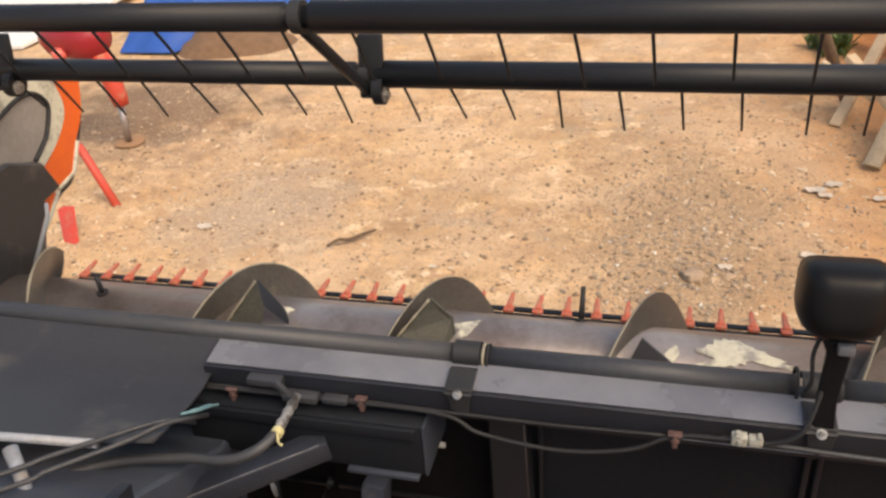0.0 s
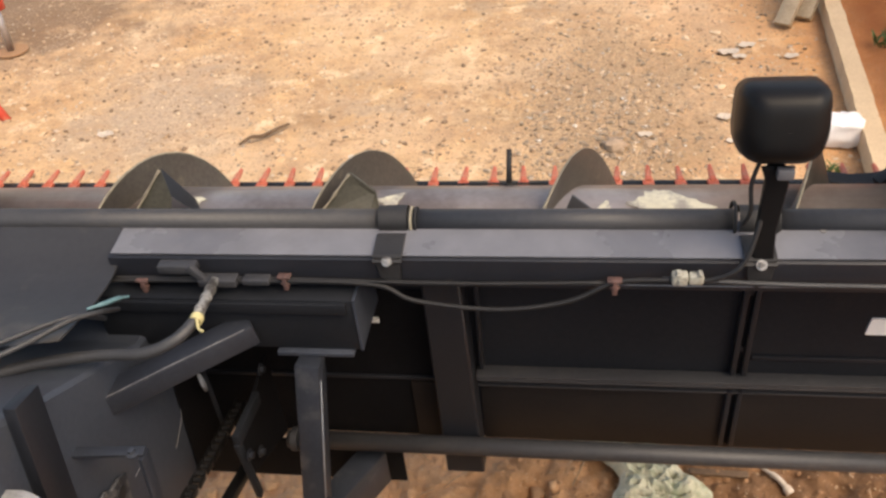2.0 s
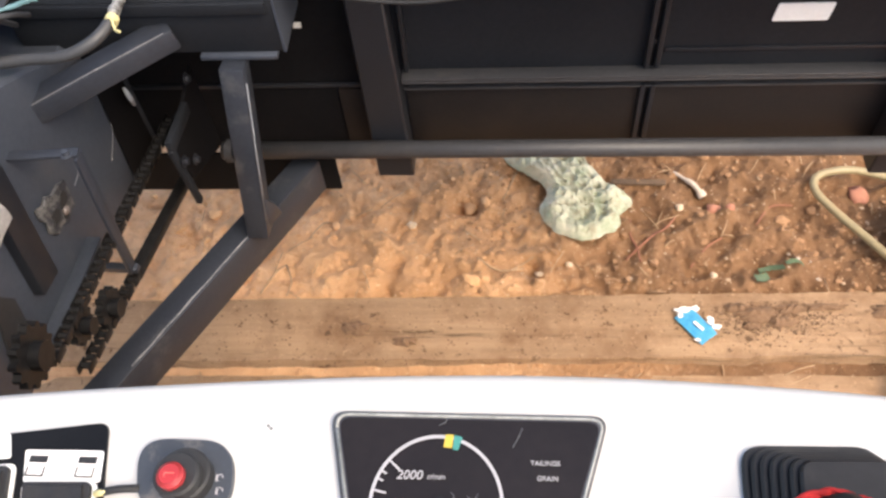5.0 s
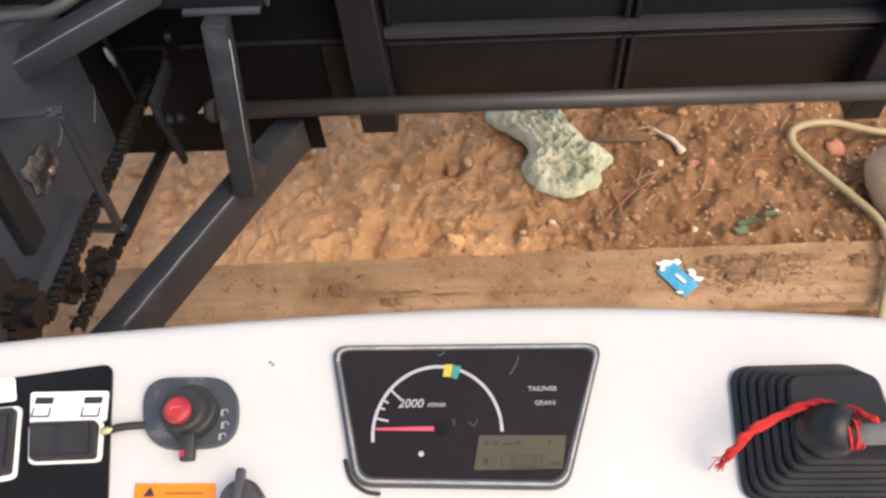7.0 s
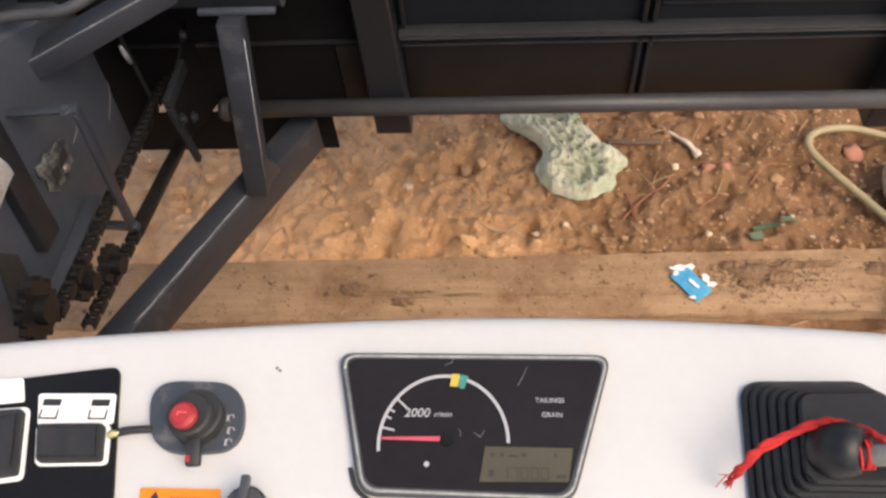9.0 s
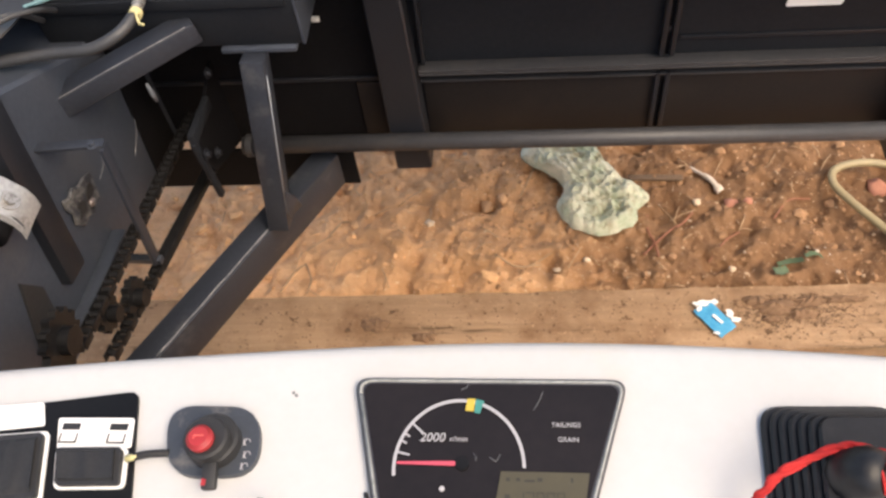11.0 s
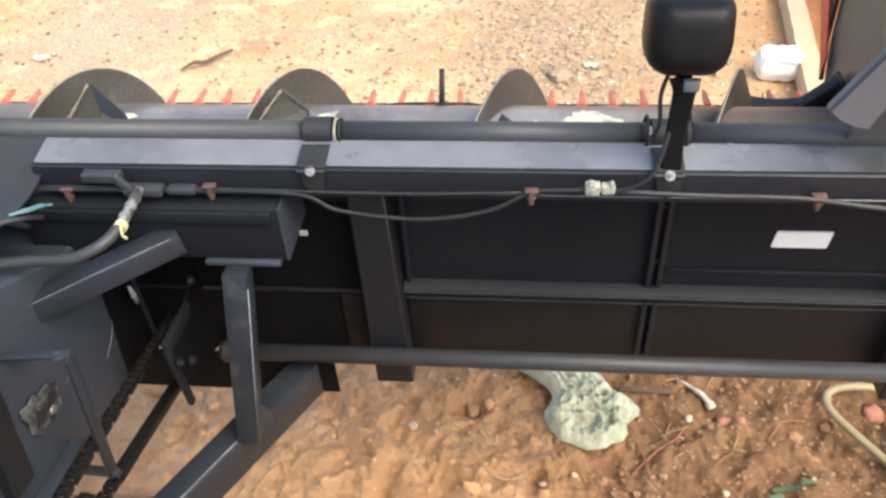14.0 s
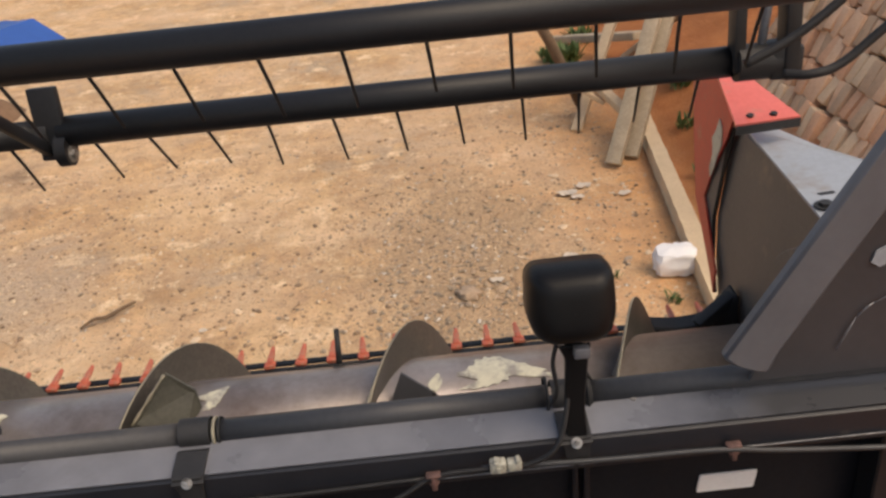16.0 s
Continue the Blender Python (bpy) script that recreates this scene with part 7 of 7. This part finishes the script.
def scatter(name, n, area, sizes, material, label, seed, dense=None):
    """Small loose stones or crumbs, pressed a little into the ground."""
    rnd = random.Random(seed)
    bm = bmesh.new()
    bmesh.ops.create_icosphere(bm, subdivisions=1, radius=1.0)
    ball = [v.co.copy() for v in bm.verts]
    tris = [[v.index for v in f.verts] for f in bm.faces]
    bm.free()
    verts, faces = [], []
    for _ in range(n):
        for _try in range(6):
            x, y = rnd.uniform(area[0], area[1]), rnd.uniform(area[2], area[3])
            if dense == "heap":
                x, y = rnd.gauss((area[0] + area[1]) / 2, (area[1] - area[0]) / 4), rnd.gauss((area[2] + area[3]) / 2, (area[3] - area[2]) / 4)
            if dense is None or noise.noise(Vector((x * 0.9, y * 0.9, seed))) > rnd.uniform(-0.5, 0.45):
                break
        s = sizes[0] * (sizes[1] / sizes[0]) ** (rnd.random() ** 2.2)
        m = Matrix.Rotation(rnd.uniform(0, 6.3), 3, "Z") @ Matrix.Rotation(rnd.uniform(-0.5, 0.5), 3, "X") @ Matrix.Diagonal((s * rnd.uniform(0.8, 1.5), s, s * rnd.uniform(0.45, 0.8)))
        c = Vector((x, y, ground_height(x, y) + s * 0.2))
        start = len(verts)
        verts += [c + m @ (v * rnd.uniform(0.6, 1.3)) for v in ball]
        faces += [[start + i for i in t] for t in tris]
    me = bpy.data.meshes.new(name)
    me.from_pydata(verts, [], faces)
    me.materials.append(material)
    return tagged(new(name, me), label, "gravel" if "gravel" in name else "soil", kind="stuff")


scatter("gravel_stones", 260, (-3.8, 1.5, 2.3, 6.5), (0.009, 0.026), PEBBLE, "scattered larger stones on the yard", 21, True)
scatter("gravel", 6500, (-4.5, 1.6, 2.2, 8.0), (0.003, 0.012), PEBBLE, "loose mixed gravel on the sandy yard", 4, True)
scatter("gravel_patch", 1500, (0.0, 0.85, 2.75, 4.7), (0.004, 0.017), GRIT, "patch of grey and white grit on the yard", 51, "heap")
scatter("gravel", 1100, (-3.6, 1.45, 2.3, 5.5), (0.003, 0.014), GRIT, "grey and white grit strewn over the yard", 52, True)
scatter("gravel_patch", 1500, (-0.3, 0.9, 2.7, 5.0), (0.004, 0.014), PEBBLE, "dense patch of grey-brown gravel on the yard", 5, "heap")
scatter("gravel_patch", 700, (-2.6, -1.3, 3.4, 4.7), (0.003, 0.011), PEBBLE, "dense patch of grey-brown gravel on the yard", 7, "heap")
scatter("gravel", 2200, (-3.6, 1.5, 2.25, 5.6), (0.004, 0.015), DARK_GRIT, "small dark brown stones strewn over the yard", 61, True)
scatter("gravel", 1800, (-3.6, 1.5, 2.25, 5.6), (0.004, 0.013), PALE_GRIT, "small pale stones strewn over the yard", 62, True)
scatter("gravel_stones", 240, (-3.4, 1.4, 2.3, 5.0), (0.01, 0.024), PALE_GRIT, "larger pale stones on the yard", 63, True)
scatter("soil_lumps", 150, (0.2, 1.4, 1.26, 2.1), (0.006, 0.02), CLOD, "broken clods of brown soil under the header", 17, True)
scatter("soil_lumps", 110, (-0.9, 0.25, 1.26, 2.1), (0.006, 0.022), DRY_CLOD, "broken clods of dry orange soil under the header", 18, True)
scatter("soil_crumbs", 2200, (0.15, 1.7, 1.24, 2.3), (0.002, 0.009), CLOD, "crumbly brown soil lumps under the header", 9, True)
scatter("soil_crumbs", 1500, (-0.9, 0.3, 1.24, 2.3), (0.002, 0.008), DRY_CLOD, "crumbly dry orange soil lumps under the header", 10, True)
scatter("gravel_white", 120, (0.5, 1.5, 1.25, 1.8), (0.003, 0.008), PEBBLE, "pale small gravel on the damp soil", 14)


def soil_on_beam(cx, cy, rx, ry, seed):
    """A thin spill of loose soil with an uneven edge."""
    bm = bmesh.new()
    rows = []
    for k in range(13):
        u = k / 12
        row = []
        for i in range(48):
            a = i * math.tau / 48
            edge = 1 + 0.45 * noise.noise(Vector((math.cos(a) * 1.8, math.sin(a) * 1.8, seed))) + 0.2 * noise.noise(Vector((math.cos(a) * 6, math.sin(a) * 6, seed)))
            x, y = cx + rx * u * edge * math.cos(a), cy + ry * u * edge * math.sin(a)
            y = min(max(y, 1.02 + 0.022 * x), 1.232 + 0.022 * (x - 0.9))
            z = 0.042 - 0.006 * u ** 4 + (1 - u ** 2) * (0.006 + 0.012 * abs(noise.noise(Vector((x * 60, y * 60, seed)))) + 0.008 * noise.noise(Vector((x * 25, y * 25, seed))))
            row.append(bm.verts.new((x, y, z)))
        rows.append(row)
    for one, two in zip(rows, rows[1:]):
        for i in range(48):
            bm.faces.new((one[i], one[(i + 1) % 48], two[(i + 1) % 48], two[i]))
    bmesh.ops.remove_doubles(bm, verts=bm.verts[:], dist=0.0002)
    tagged(link("soil_spill", smooth(bm, 60), DARK_CLOD), "loose dark soil spilled on the wooden beam", "soil", kind="stuff")


for cx, cy, rx, ry, seed in ((0.95, 1.19, 0.055, 0.026, 1.0), (0.9, 1.212, 0.035, 0.014, 2.0), (1.01, 1.17, 0.04, 0.016, 4.0), (1.04, 1.21, 0.05, 0.014, 6.0), (0.93, 1.155, 0.028, 0.011, 8.0), (1.12, 1.215, 0.05, 0.012, 9.0), (-0.13, 1.14, 0.04, 0.022, 3.0), (0.01, 1.1, 0.03, 0.016, 7.0), (1.3, 1.2, 0.06, 0.022, 5.0)):
    soil_on_beam(cx, cy, rx, ry, seed)


def crumbs_on_beam():
    rnd = random.Random(31)
    bm = bmesh.new()
    for _ in range(1500):
        x, y = rnd.gauss(0.98, 0.085), rnd.gauss(1.185, 0.035)
        if rnd.random() < 0.4:
            x, y = rnd.uniform(-0.6, 1.6), rnd.uniform(1.03, 1.23)
        if not 1.02 + 0.022 * x < y < 1.21 + 0.022 * x:
            continue
        s = rnd.uniform(0.001, 0.0032)
        made = bmesh.ops.create_icosphere(bm, subdivisions=1, radius=s)
        for v in made["verts"]:
            v.co = Vector((x, y, 0.0385 + s * 0.3)) + Vector((v.co.x * rnd.uniform(0.8, 1.3), v.co.y, v.co.z * 0.6))
    tagged(link("soil_crumbs", bm, DARK_CLOD), "brown soil crumbs lying on the wooden beam", "soil", kind="stuff")


crumbs_on_beam()


def straws(name, n, area, length, seed, material, label):
    rnd = random.Random(seed)
    bm = bmesh.new()
    for _ in range(n):
        x, y, a, ln = rnd.uniform(area[0], area[1]), rnd.uniform(area[2], area[3]), rnd.uniform(0, 6.3), rnd.uniform(*length)
        d = Vector((math.cos(a), math.sin(a), 0)) * ln
        c = Vector((x, y, ground_height(x, y) + 0.006))
        tube([c, c + d * 0.5 + Vector((0, 0, 0.006)), c + d + Vector((rnd.uniform(-0.01, 0.01), 0, 0.002))], 0.0016, 5, bm)
    ob = link(name, bm, material)
    return tagged(ob, label, "straw", kind="stuff")


straws("straw", 150, (-0.7, 1.6, 1.0, 2.2), (0.03, 0.1), 3, DRY, "dry straw bits on the soil")
straws("straw", 220, (-3.5, 1.6, 2.3, 6.0), (0.04, 0.14), 6, DRY, "dry straw bits on the gravel yard")

# stack of clay bricks past the header's end
bricks = root("brick_stack", (2.4, 4.0, 0.0), "stacked tan and orange clay bricks with gaps", "brick stack")
shades = [mat("clay_brick", (0.66, 0.37, 0.22), (0.54, 0.3, 0.18), 0.9, big=8, fine=60, bump=0.4), mat("tan_brick", (0.68, 0.48, 0.31), (0.56, 0.39, 0.25), 0.9, big=8, fine=60, bump=0.4), mat("pale_orange_brick", (0.7, 0.45, 0.29), (0.6, 0.36, 0.22), 0.9, big=8, fine=60, bump=0.4), mat("dull_brick", (0.5, 0.33, 0.21), (0.4, 0.26, 0.165), 0.9, big=8, fine=60, bump=0.4)]
brick_data = []
for m_ in shades:
    me = bpy.data.meshes.new("brick")
    b_ = box((-0.1, -0.0355, -0.078), (0.1, 0.0355, 0.078), 0.009)
    b_.to_mesh(me)
    b_.free()
    me.materials.append(m_)
    brick_data.append(me)
rnd = random.Random(8)
for level in range(11):
    for k in range(26):
        if level == 10 and rnd.random() < 0.3:
            continue
        ob = new("brick", rnd.choice(brick_data))
        ob.parent = bricks
        ob.location = Vector((2.34 + 0.075 * level + rnd.uniform(-0.025, 0.025), 3.02 + k * 0.074 + rnd.uniform(-0.003, 0.003) + 0.03 * (level % 2), 0.33 + 0.075 + level * 0.138)) - bricks.location
        ob.rotation_euler = (rnd.uniform(-0.16, 0.16), 0.5 + rnd.uniform(-0.14, 0.14), rnd.uniform(-0.12, 0.12))
part("core", plate([(2.4, 3.0, 0.0), (2.42, 3.0, 0.34), (3.15, 3.0, 1.68), (3.4, 3.0, 1.68), (3.4, 3.0, 0.0)], (0, 1.95, 0)), shades[3], bricks)
part("footing", box((2.32, 2.98, 0.0), (2.46, 4.97, 0.332), 0.01), shades[0], bricks)

# unseen blocks behind and below the operator, added to close the place and hold back light
m_body = mat("dull_grey_body", (0.16, 0.16, 0.17), (0.12, 0.12, 0.13), 0.5, big=2, fine=60)
tagged(link("wall_rear_unseen", box((-0.9, -1.6, 0.35), (1.1, -1.5, 1.5), 0.01), m_body), "plain grey unseen block behind the operator, added to hold back light", "wall", kind="structure")
tagged(link("floor_platform_unseen", box((-0.45, -1.5, 0.5), (1.0, 0.3, 0.54), 0.004), m_body), "plain grey unseen slab below the operator, added to hold back light", "floor", kind="structure")
